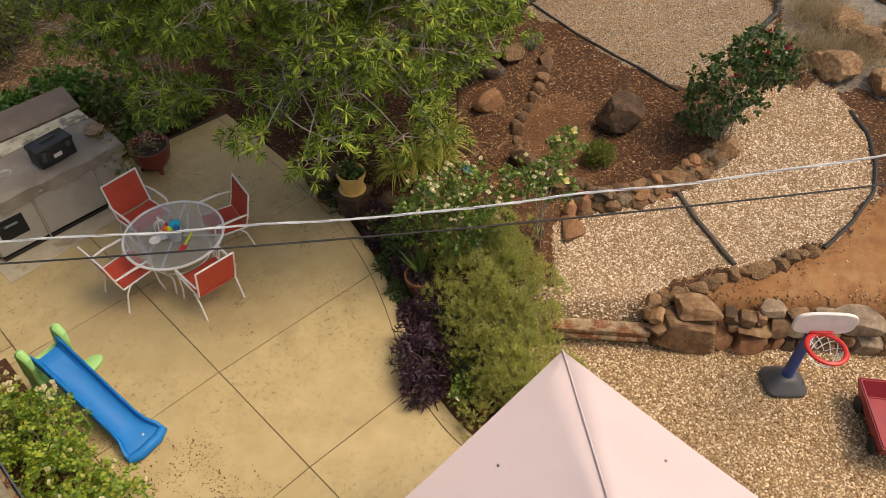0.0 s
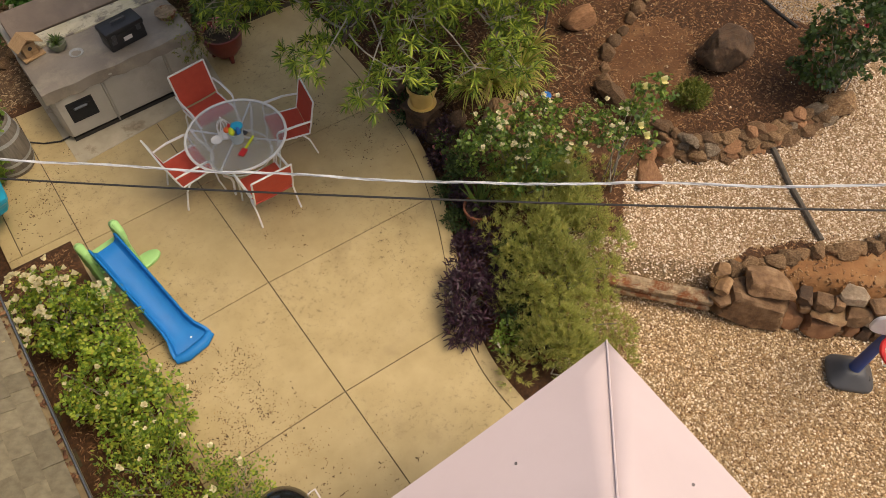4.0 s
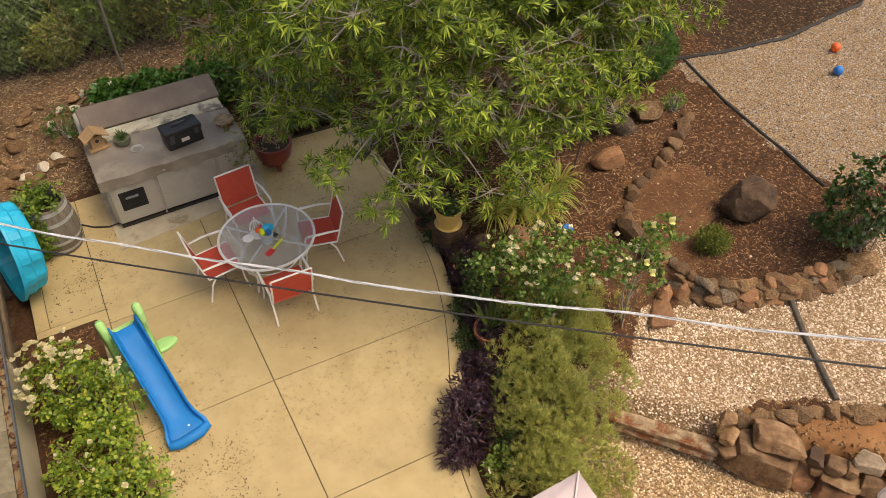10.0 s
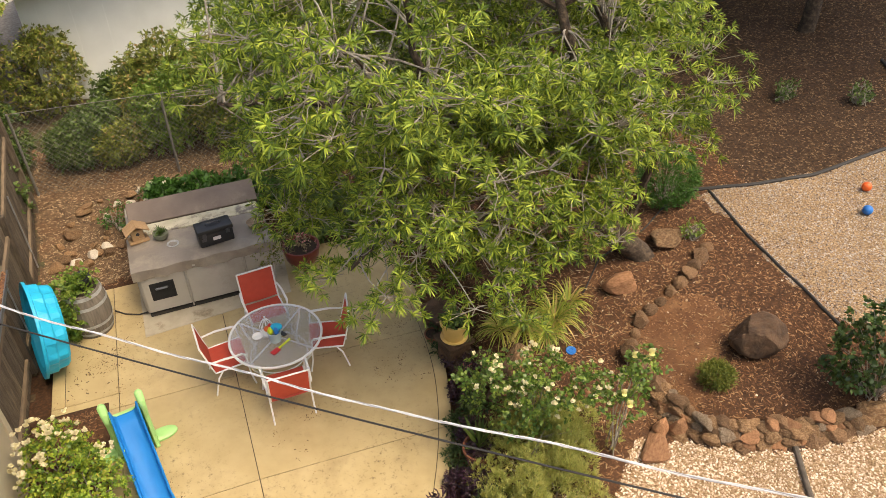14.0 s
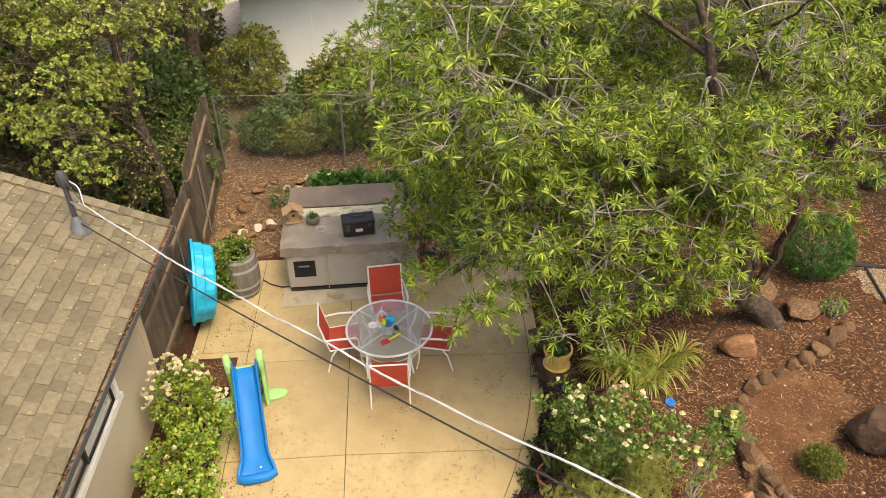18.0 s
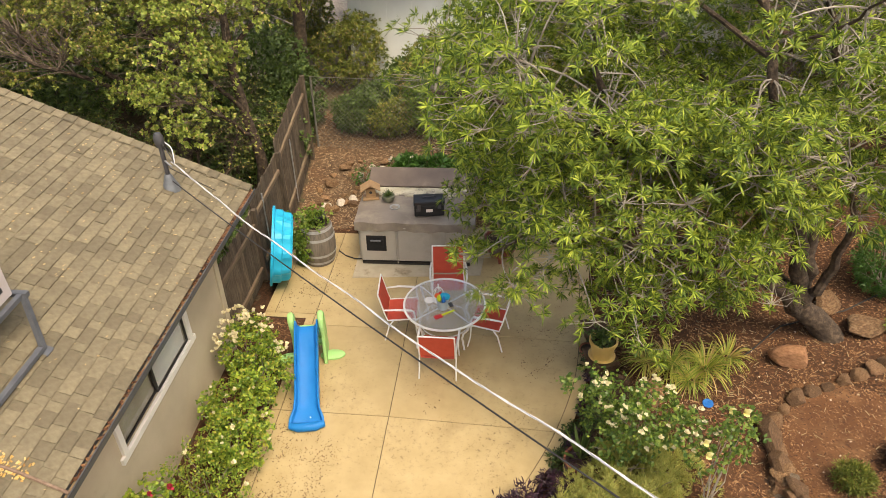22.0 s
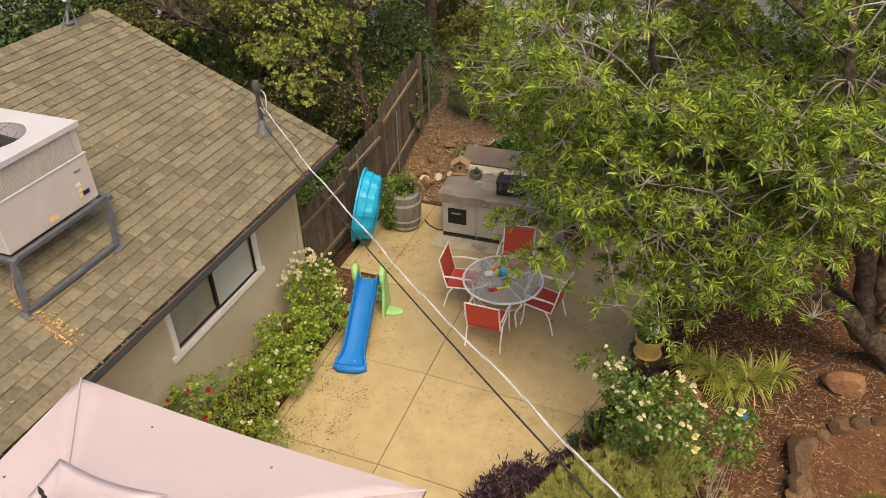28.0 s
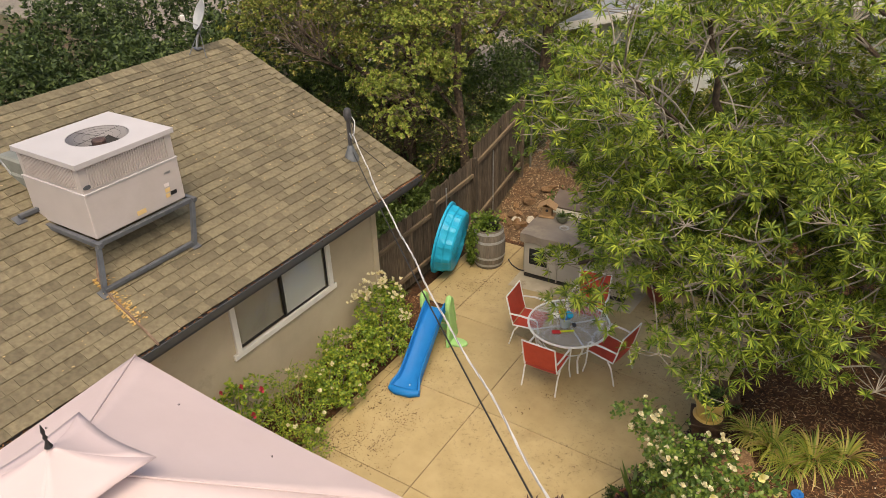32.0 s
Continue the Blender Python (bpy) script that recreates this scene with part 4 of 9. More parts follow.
    sec = [(0.0, 0.0), (0.012, -0.10), (0.075, -0.10), (0.09, -0.02), (0.09, 0.0), (0.079, 0.0), (0.065, -0.085), (0.02, -0.085), (0.010, 0.0)]
    rr = [[bm.verts.new((EAVE_X - 0.01 + dx, y, EAVE_Z - 0.01 + dz)) for dx, dz in sec] for y in (HOUSE_S, RAKE_Y)]
    n = len(sec)
    for k in range(n):
        bm.faces.new((rr[0][k], rr[0][(k + 1) % n], rr[1][(k + 1) % n], rr[1][k]))
    bm.faces.new(rr[0]), bm.faces.new(rr[1][::-1])
    bmesh.ops.recalc_face_normals(bm, faces=bm.faces)
    gut = part("gutter", bm, M_FASCIA, house, "dark grey gutter full of dead leaves", False)
    rng = np.random.default_rng(31)
    m = 1700
    yy = np.where(rng.random(m) < 0.75, RAKE_Y - 0.03 - np.abs(rng.normal(0, 0.9, m)), rng.uniform(-7, RAKE_Y - 0.03, m)).clip(-7, RAKE_Y - 0.03)
    co = np.c_[EAVE_X + rng.uniform(-0.03, 0.058, m), yy, EAVE_Z - 0.03 + rng.uniform(-0.02, 0.015, m)]
    me = scatter_mesh("gutter_leaves", co, *CHIP, rng.uniform(0.5, 1.3, (m, 1)) * np.array([[0.022, 0.013, 0.004]]), 32, True)
    part("dead_leaves", me, L_GUTTER, gut, "brown dead leaves lying in the gutter", kind="stuff")
    part("sediment", box(B(), (EAVE_X + 0.032, -3.6, EAVE_Z - 0.070), (0.042, 7.0, 0.02)), mat("gutter_sediment", [(0.16, 0.11, 0.055), (0.30, 0.23, 0.13)], 6.0, 0.9, 0.4, 40.0, stain=(0.09, 0.045, 0.02), stain_at=(0.55, 0.62), stain_scale=3.0), gut, "tan silt lying in the gutter", False)
    bm = B()
    box(bm, (EAVE_X - 0.03, (HOUSE_S + RAKE_Y) / 2, EAVE_Z - 0.125), (0.025, RAKE_Y - HOUSE_S, 0.17))
    part("fascia", bm, M_FASCIA, house, "", False)
    bm = B()
    box(bm, ((EAVE_X + WALL_FACE) / 2 - 0.03, (HOUSE_S + RAKE_Y) / 2, 2.357), (EAVE_X - WALL_FACE - 0.03, RAKE_Y - HOUSE_S, 0.02))
    part("soffit", bm, M_STUCCO, house, "", False)
    # sliding window in the wall
    win = part("window", box(B(), (WALL_FACE - 0.13, (wy0 + wy1) / 2, (z0 + z1) / 2), (0.03, wy1 - wy0 - 0.04, z1 - z0 - 0.04)), M_GLASSDARK, house, "sliding window with white trim and lowered blinds", False)
    w = 0.09
    for nm, c, s in (("trim_sill", ((wy0 + wy1) / 2, z0 - w / 2 + 0.02), (wy1 - wy0 + 0.26, w)), ("trim_head", ((wy0 + wy1) / 2, z1 + w / 2 - 0.02), (wy1 - wy0 + 0.2, w)), ("trim_side", (wy0 - w / 2 + 0.02, (z0 + z1) / 2), (w, z1 - z0 - 0.002)), ("trim_side", (wy1 + w / 2 - 0.02, (z0 + z1) / 2), (w, z1 - z0 - 0.002))):
        part(nm, box(B(), (WALL_FACE + 0.02, *c), (0.045, *s), None, 0.006), M_WHITEPAINT, win, "white painted window trim", False)
    mid = (wy0 + wy1) / 2
    for a, b, x in ((wy0, mid + 0.02, -0.045), (mid - 0.02, wy1, -0.02)):
        bm = B()
        for c, s in (((a + b) / 2, (b - a, 0.035)), ):
            for z in (z0 + 0.02, z1 - 0.02):
                box(bm, (WALL_FACE + x, c, z), (0.025, s[0], s[1]), None, 0.003)
        for y in (a + 0.018, b - 0.018):
            box(bm, (WALL_FACE + x, y, (z0 + z1) / 2), (0.025, 0.035, z1 - z0 - 0.075), None, 0.003)
        part("sash", bm, M_DARKMETAL, win, "dark bronze sash frame", False)
        pane = part("pane", box(B(), (WALL_FACE + x, (a + b) / 2, (z0 + z1) / 2), (0.005, b - a - 0.07, z1 - z0 - 0.075)), M_WINGLASS, win, "clear glass pane", False)
        pane.visible_shadow = False
    for k in range(26):
        z = z0 + 0.03 + k * 0.032
        if z < z1 - 0.02:
            part("slat", box(B(), (WALL_FACE - 0.072, (wy0 + mid) / 2, z), (0.004, mid - wy0 - 0.06, 0.037), Matrix.Rotation(radians(-27), 3, "Y")), M_BLINDTAN, win, "", False)
            part("slat", box(B(), (WALL_FACE - 0.062, (mid + wy1) / 2, z), (0.004, wy1 - mid - 0.06, 0.037), Matrix.Rotation(radians(-27), 3, "Y")), M_BLIND, win, "", False)
    return roof


ROOF = build_house()

# ---- on the roof ----
def build_roof_unit():
    ac = thing("rooftop_air_conditioner", "beige metal rooftop air conditioner on grey steel frame", "air conditioner")
    x0, x1, y0, y1 = -4.52, -3.30, -3.04, -1.74
    zb, zm, zt = 3.42, 3.98, 4.33
    cx, cy = (x0 + x1) / 2, (y0 + y1) / 2
    body = part("cabinet", box(B(), (cx, cy, (zb + zm) / 2), (x1 - x0, y1 - y0, zm - zb), None, 0.012), M_ACPAINT, ac, "beige sheet-metal cabinet", False)
    bm = B()
    rect = lambda i, z: [bm.verts.new((x, y, z)) for x, y in ((x0 + i, y0 + i), (x1 - i, y0 + i), (x1 - i, y1 - i), (x0 + i, y1 - i))]
    rr = [rect(0.015, zm), rect(0.015, zt), rect(0.07, zt), rect(0.07, zm)]
    for p, q in zip(rr, rr[1:] + rr[:1]):
        for k in range(4):
            bm.faces.new((p[k], p[(k + 1) % 4], q[(k + 1) % 4], q[k]))
    bmesh.ops.recalc_face_normals(bm, faces=bm.faces)
    up = part("coil_section", bm, M_ACPAINT, ac, "", False)
    # louvred guards round the coil
    for side in range(4):
        bm = B()
        n = 34
        for k in range(n):
            f = (k + 0.5) / n
            if side == 0:
                c, s = (x1 - 0.008, y0 + 0.1 + f * (y1 - y0 - 0.2), (zm + zt) / 2), (0.02, 0.012, zt - zm - 0.09)
            elif side == 1:
                c, s = (x0 + 0.008, y0 + 0.1 + f * (y1 - y0 - 0.2), (zm + zt) / 2), (0.02, 0.012, zt - zm - 0.09)
            elif side == 2:
                c, s = (x0 + 0.1 + f * (x1 - x0 - 0.2), y0 + 0.008, (zm + zt) / 2), (0.012, 0.02, zt - zm - 0.09)
            else:
                c, s = (x0 + 0.1 + f * (x1 - x0 - 0.2), y1 - 0.008, (zm + zt) / 2), (0.012, 0.02, zt - zm - 0.09)
            box(bm, c, s)
        part("louvre", bm, M_ACPAINT, up, "vertical louvre bars", False)
    part("seam", box(B(), (cx, cy, zm), (x1 - x0 + 0.014, y1 - y0 + 0.014, 0.02), None, 0.004), M_ACTOP, ac, "", False)
    # lid with a round fan opening
    bm = B()
    R, n = 0.36, 40
    ring = [(cx + 0.02 + R * math.cos(2 * math.pi * k / n), cy + 0.05 + R * math.sin(2 * math.pi * k / n)) for k in range(n)]
    hw, hh = (x1 - x0) / 2 + 0.02, (y1 - y0) / 2 + 0.02
    out = []
    for k in range(n):
        c, s = math.cos(2 * math.pi * k / n), math.sin(2 * math.pi * k / n)
        q = min(hw / abs(c) if abs(c) > 1e-6 else 9, hh / abs(s) if abs(s) > 1e-6 else 9)
        if k in (5, 15, 25, 35):
            out.append((cx + math.copysign(hw, c), cy + math.copysign(hh, s)))
        else:
            out.append((cx + q * c, cy + q * s))
    vo = [bm.verts.new((x, y, zt + 0.03)) for x, y in out]
    vl = [bm.verts.new((x, y, zt - 0.03)) for x, y in out]
    vi = [bm.verts.new((x, y, zt + 0.03)) for x, y in ring]
    vd = [bm.verts.new((x, y, zt - 0.20)) for x, y in ring]
    for k in range(n):
        l = (k + 1) % n
        bm.faces.new((vi[k], vi[l], vo[l], vo[k]))
        bm.faces.new((vo[k], vo[l], vl[l], vl[k]))
        bm.faces.new((vd[k], vd[l], vi[l], vi[k]))
    bmesh.ops.recalc_face_normals(bm, faces=bm.faces)
    lid = part("lid", bm, M_ACTOP, ac, "pale metal top panel", False)
    fc = (cx + 0.02, cy + 0.05)
    part("fan_well", lathe(B(), [(0.0, zt - 0.19), (R - 0.002, zt - 0.19)], 24, (*fc, 0)), M_BLACK, lid, "", False)
    fan = part("fan", lathe(B(), [(0, zt - 0.01), (0.07, zt - 0.015), (0.085, zt - 0.03), (0.085, zt - 0.17), (0, zt - 0.17)], 16, (*fc, 0)), mat("brown_motor_paint", [(0.06, 0.035, 0.03), (0.11, 0.06, 0.05)], 9.0, 0.6, 0.1), lid, "dark fan hub and blades")
    for k in range(4):
        a = k * math.pi / 2 + 0.4
        bm = B()
        box(bm, (fc[0] + 0.2 * math.cos(a), fc[1] + 0.2 * math.sin(a), zt - 0.13), (0.26, 0.19, 0.006), Matrix.Rotation(a, 3, "Z") @ Matrix.Rotation(0.4, 3, "X"))
        part("blade", bm, M_DARKMETAL, fan, "", False)
    bm = B()
    for k in range(4):
        r = R * (k + 1) / 4.1
        tube(bm, [(fc[0] + r * math.cos(a), fc[1] + r * math.sin(a), zt + 0.022) for a in np.linspace(0, 2 * math.pi, 37)], 0.0014, 4, False)
    for k in range(4):
        a = k * math.pi / 2 + 0.2
        tube(bm, [(*fc, zt + 0.025), (fc[0] + R * math.cos(a), fc[1] + R * math.sin(a), zt + 0.025)], 0.0025, 5)
    part("fan_guard", bm, M_BLACK, lid, "dark wire fan guard", False)
    # stickers, badge, rivets
    for nm, c, s, m in (("sticker", (x1 + 0.004, -1.98, 3.62), (0.004, 0.07, 0.05), M_LABELY), ("sticker", (x1 + 0.004, -1.98, 3.69), (0.004, 0.07, 0.045), M_OFFWHITE), ("sticker", (x1 + 0.004, -1.90, 3.56), (0.004, 0.09, 0.05), M_BLACK), ("sticker", (x1 + 0.004, -1.99, 3.55), (0.004, 0.06, 0.05), M_LABELY), ("sticker", (x1 + 0.004, -2.40, 3.50), (0.004, 0.13, 0.06), M_LABELY), ("sticker", (x1 + 0.004, -1.93, 3.84), (0.004, 0.09, 0.03), M_GALV)):
        part(nm, box(B(), c, s), m, body, "small printed label", False)
    part("badge", lathe(B(), [(0, 0.006), (0.05, 0.004), (0.052, 0)], 20, (0, 0, 0), 0.5), M_STEEL, up, "oval maker's badge").matrix_basis = Matrix.Translation((x1 - 0.006, y0 + 0.07, 4.06)) @ Matrix.Rotation(radians(90), 4, "Y") @ Matrix.Rotation(radians(90), 4, "Z")
    # frame: rails and splayed legs to the roof
    for y in (y0 - 0.04, y1 + 0.04):
        part("rail", box(B(), (cx, y, zb - 0.03), (x1 - x0 + 0.24, 0.06, 0.06), None, 0.005), M_STEEL, ac, "grey steel rail", False)
    for x in (x0 - 0.05, x1 + 0.05):
        part("rail", box(B(), (x, cy, zb - 0.034), (0.06, y1 - y0 + 0.14, 0.055), None, 0.005), M_STEEL, ac, "grey steel rail", False)
    for x, fx in ((x1 + 0.06, -3.02), (x0 + 0.1, -4.42)):
        for y, fy in ((y0 - 0.04, -3.29), (y1 + 0.04, -1.98)):
            bm = B()
            tube(bm, [(x, y, zb - 0.02), (fx, fy, roof_z(fx) - 0.005)], 0.036, 4)
            box(bm, (fx, fy, roof_z(fx) + 0.01), (0.14, 0.12, 0.02), Matrix.Rotation(math.atan(PITCH), 3, "Y"))
            part("leg", bm, M_STEEL, ac, "grey steel leg", False)
    for x in (-3.02, -4.42):
        part("ground_rail", box(B(), (x, -2.64, roof_z(x) + 0.05), (0.06, 1.28, 0.05), None, 0.004), M_STEEL, ac, "grey steel rail on the shingles", False)
    # sheet-metal duct on the west side
    du = thing("roof_duct", "patched grey sheet-metal duct beside the air conditioner", "air duct")
    bm = B()
    box(bm, (-4.95, -2.5, 3.74), (0.8, 0.75, 0.56), None, 0.03)
    part("elbow", bm, M_DUCT, du, "", False)
    bm = B()
    box(bm, (-5.1, -2.5, 3.58), (0.62, 0.8, 0.5), None, 0.02)
    part("plenum", bm, M_DUCT, du, "", False)
    part("sealant", tube(B(), [(-5.30, -2.885, 3.98), (-5.14, -2.89, 3.84), (-5.05, -2.89, 3.74), (-4.86, -2.885, 3.62), (-4.66, -2.885, 3.54)], [0.010, 0.014, 0.011, 0.015, 0.009], 6), M_GALV, du, "smeared white sealant")
    # power conduit running down the roof
    pts = [(-3.35, -3.0, 3.36), (-3.3, -3.14, 3.1), (-3.2, -3.22, roof_z(-3.2) + 0.03), (-2.9, -3.28, roof_z(-2.9) + 0.03), (-2.55, -3.3, roof_z(-2.55) + 0.03), (-2.14, -3.34, roof_z(-2.14) + 0.03)]
    solo("conduit", tube(B(), pts, 0.016, 6), mat("rusty_conduit", [(0.12, 0.07, 0.045), (0.24, 0.17, 0.12)], 20.0, 0.85, 0.3), "rusty conduit running down the roof to the eave", "pipe")


build_roof_unit()

MAST = (-3.04, 1.27)


def build_roof_debris():
    rng = np.random.default_rng(88)
    n = 260
    x = rng.uniform(-3.25, -2.5, n)
    y = -3.24 - 0.12 * (x + 3.2) + np.abs(rng.normal(0, 0.07, n)) * rng.choice((1, 1, -0.3), n)
    co = np.c_[x, y, EAVE_Z + PITCH * (EAVE_X - x) + 0.018]
    me = scatter_mesh("drifted_leaves", co, *CHIP, rng.uniform(0.5, 1.2, (n, 1)) * np.array([[0.018, 0.010, 0.004]]), 89, True)
    solo("drifted_leaves", me, leaf_mat("yellow_dead_leaves", [(0.30, 0.16, 0.05), (0.58, 0.36, 0.10), (0.62, 0.48, 0.22)], 0.1, 0.8), "yellow dead leaves drifted against the conduit on the roof", "leaf litter", "", "stuff")


build_roof_debris()


def build_mast():
    ms = thing("service_mast", "dark metal electric service mast on the roof", "mast", at=(MAST[0], MAST[1], roof_z(MAST[0])))
    part("flashing", lathe(B(), [(0.125, -0.06), (0.12, 0.0), (0.07, 0.12), (0.045, 0.2), (0.036, 0.21)], 18), mat("lead_flashing", [(0.12, 0.135, 0.15), (0.19, 0.205, 0.22)], 9.0, 0.55, 0.1, metal=0.2), ms, "grey cone flashing")
    part("pole", tube(B(), [(0, 0, 0.1), (0.0, 0, 0.66)], 0.032, 10), M_GREYPL, ms)
    part("weatherhead", lathe(B(), [(0.0, 0.83), (0.04, 0.815), (0.062, 0.77), (0.066, 0.71), (0.06, 0.66), (0.045, 0.62), (0.0, 0.62)], 14), M_GREYPL, ms, "dark grey weatherhead cap")
    part("bracket", tube(B(), [(0, 0, 0.42), (0.16, -0.14, 0.40)], 0.012, 6), M_GALV, ms)
    for k, o in enumerate((-0.04, 0.0, 0.04)):
        pts = [(0.05 * math.cos(k), 0.05 * math.sin(k) + o, 0.68), (0.14, -0.02 + o, 0.56 + o), (0.20, -0.10 + o, 0.60 + 2 * o), (0.22, -0.16, 0.46)]
        part("lead_wire", tube(B(), bend(pts, 9), 0.008, 6), M_CABLEW if k == 2 else M_CABLEB, ms, "looped lead wire")
    part("guy_wire", tube(B(), [(0, 0, 0.33), (0.5, 0.25, -0.18)], 0.006, 5), M_CABLEB, ms)
    # overhead lines from the mast across the yard
    th = radians(-42)
    d = (math.cos(th), math.sin(th))
    wh = thing("overhead_cable", "twisted silver aluminium service cable strung over the yard", "cable")
    for j in range(3):
        pts = []
        for s in np.arange(0.12, 24.0, 0.055):
            z = 3.355 - 0.0369 * s + 0.0109 * s * s
            a = s * 11 + j * 2.094
            r = 0.0056
            sway = 0.010 * math.sin(2.1 * s) + 0.007 * math.sin(4.7 * s + 1.0)
            o = r * math.cos(a) + sway
            pts.append((MAST[0] + 0.05 + d[0] * s - d[1] * o, MAST[1] - 0.02 + d[1] * s + d[0] * o, z + r * math.sin(a) + 0.006 * math.sin(3.1 * s)))
        part("strand", tube(B(), pts, 0.0054 if j else 0.0046, 5), M_CABLEW if j else M_CABLEGREY, wh, "silver strand")
    pts = [(MAST[0] + 0.05 + d[0] * s, MAST[1] - 0.02 + d[1] * s, 3.02 + 0.0146 * s + 0.0055 * s * s) for s in np.arange(0.0, 24.0, 0.4)]
    solo("telephone_cable", tube(B(), pts, 0.008, 6), M_CABLEB, "thin black cable strung below the silver one", "cable")


build_mast()


def build_dish():
    ds = thing("satellite_dish", "grey satellite dish on a tripod mount at the ridge", "satellite dish", at=Matrix.Translation((-6.22, 1.22, roof_z(-6.22))) @ Matrix.Scale(0.85, 4))
    part("foot", box(B(), (0, 0, 0.02), (0.2, 0.14, 0.04), None, 0.01), M_STEEL, ds, "", False)
    part("mast", tube(B(), [(0, 0, 0.02), (0.02, 0.06, 0.25), (0.1, 0.16, 0.5)], 0.024, 8), M_GALV, ds)
    for x, y in ((0.3, -0.05), (0.1, -0.3)):
        part("strut", tube(B(), [(0.06, 0.1, 0.38), (x, y, -PITCH * x)], 0.009, 6), M_STEEL, ds)
    dish = part("reflector", lathe(B(), [(0.0, 0.0), (0.12, 0.008), (0.24, 0.035), (0.33, 0.07), (0.335, 0.065), (0.24, 0.028), (0.0, -0.01)], 28, (0, 0, 0), 0.9), plain("grey_dish_paint", (0.42, 0.43, 0.44), 0.5), ds, "grey dish reflector")
    dish.matrix_basis = Matrix.Translation((0.10, 0.2, 0.64)) @ Matrix.Rotation(radians(62), 4, "X") @ Matrix.Rotation(radians(-25), 4, "Y")
    part("feed_arm", tube(B(), [(0.10, 0.2, 0.40), (0.0, -0.18, 0.62)], 0.012, 6), M_GALV, ds)
    part("feed_horn", box(B(), (0.0, -0.20, 0.66), (0.08, 0.08, 0.12), None, 0.015), M_OFFWHITE, ds)


build_dish()


# ---- pink canopy shelter ----
def build_canopy():
    cn = thing("canopy_shelter", "pale pink fabric canopy shelter with a vented top", "canopy")
    xs, ys = (-2.12, 1.49), (-7.22, -3.65)
    ax, ay = -0.31, -5.43
    apex = 3.54
    corners = [Vector((xs[0], ys[0], 2.55)), Vector((xs[1], ys[0], 2.50)), Vector((xs[1], ys[1], 2.49)), Vector((xs[0], ys[1], 2.63))]
    top = Vector((ax, ay, apex))
    for k in range(4):
        bm = B()
        a, b = corners[k], corners[(k + 1) % 4]
        grid = []
        for i in range(13):
            f = i / 12 * 0.93
            row = []
            for j in range(13):
                g = j / 12
                e = a.lerp(b, g)
                inward = (Vector((ax, ay, 0)) - Vector((e.x, e.y, 0))).normalized()
                e = e + inward * 0.02 * math.sin(math.pi * g)
                p = e.lerp(top, f)
                p.z -= 0.03 * math.sin(math.pi * g) * (1 - f) + 0.03 * math.sin(math.pi * f) * math.sin(math.pi * g)
                row.append(bm.verts.new(p))
            grid.append(row)
        for i in range(12):
            for j in range(12):
                bm.faces.new((grid[i][j], grid[i][j + 1], grid[i + 1][j + 1], grid[i + 1][j]))
        # short hanging hem
        hem = [bm.verts.new(v.co + Vector((0, 0, -0.05))) for v in grid[0]]
        for j in range(12):
            bm.faces.new((hem[j], hem[j + 1], grid[0][j + 1], grid[0][j]))
        pn = part("panel", bm, M_CANOPY, cn, "pale pink fabric roof panel")
        sm = pn.modifiers.new("thick", "SOLIDIFY")
        sm.thickness = 0.006
        for g in (0.3, 0.72):
            q = grid_point(a, b, top, g, 0.2, ax, ay)
            part("grommet", lathe(B(), [(0.005, 0.004), (0.010, 0.005), (0.010, 0.0)], 12, q), M_DARKMETAL, pn, "dark metal eyelet")
        # seam ridge along the hip
        seam = [a.lerp(top, f * 0.93) + Vector((0, 0, 0.0015)) for f in np.linspace(0, 1, 10)]
        part("seam", tube(B(), seam, 0.0085, 8), M_CANOPY, cn)
    # vent cap above the gap
    vc = Vector((ax, ay, apex + 0.22))
    r = 0.47
    cc = [vc + Vector((x * r, y * r, -0.27)) for x, y in ((-1, -1), (1, -1), (1, 1), (-1, 1))]
    for k in range(4):
        bm = B()
        a, b = cc[k], cc[(k + 1) % 4]
        rows = []
        for i in range(7):
            f = i / 6
            row = []
            for j in range(7):
                g = j / 6
                e = a.lerp(b, g)
                e = e + (Vector((ax, ay, e.z)) - e) * 0.10 * math.sin(math.pi * g)
                p = e.lerp(vc, f)
                p.z -= 0.04 * math.sin(math.pi * f)
                row.append(bm.verts.new(p))
            rows.append(row)
        for i in range(6):
            for j in range(6):
                if i < 5:
                    bm.faces.new((rows[i][j], rows[i][j + 1], rows[i + 1][j + 1], rows[i + 1][j]))
                else:
                    bm.faces.new((rows[i][j], rows[i][j + 1], rows[i + 1][j]) if j == 0 else (rows[i][j], rows[i][j + 1], rows[i + 1][j + 1]))
        vp = part("vent_panel", bm, M_CANOPYTOP, cn, "raised pink vent cap panel")
        vp.modifiers.new("thick", "SOLIDIFY").thickness = 0.006
    part("finial", lathe(B(), [(0, 0.21), (0.008, 0.18), (0.016, 0.14), (0.009, 0.11), (0.018, 0.085), (0.009, 0.06), (0.022, 0.02), (0.03, 0)], 12, vc), M_BLACK, cn, "black pointed finial")
    for c in corners:
        q = c.lerp(Vector((ax, ay, c.z)), 0.03)
        part("post", tube(B(), [(q.x, q.y, gz(q.x, q.y) if q.x > 1.2 else 0.0), (q.x, q.y, c.z - 0.02)], 0.03, 8), M_DARKMETAL, cn, "dark metal post")
        part("rafter", tube(B(), [c + Vector((0, 0, -0.03)), top.lerp(c, 0.07) + Vector((0, 0, -0.04))], 0.012, 6), M_DARKMETAL, cn)


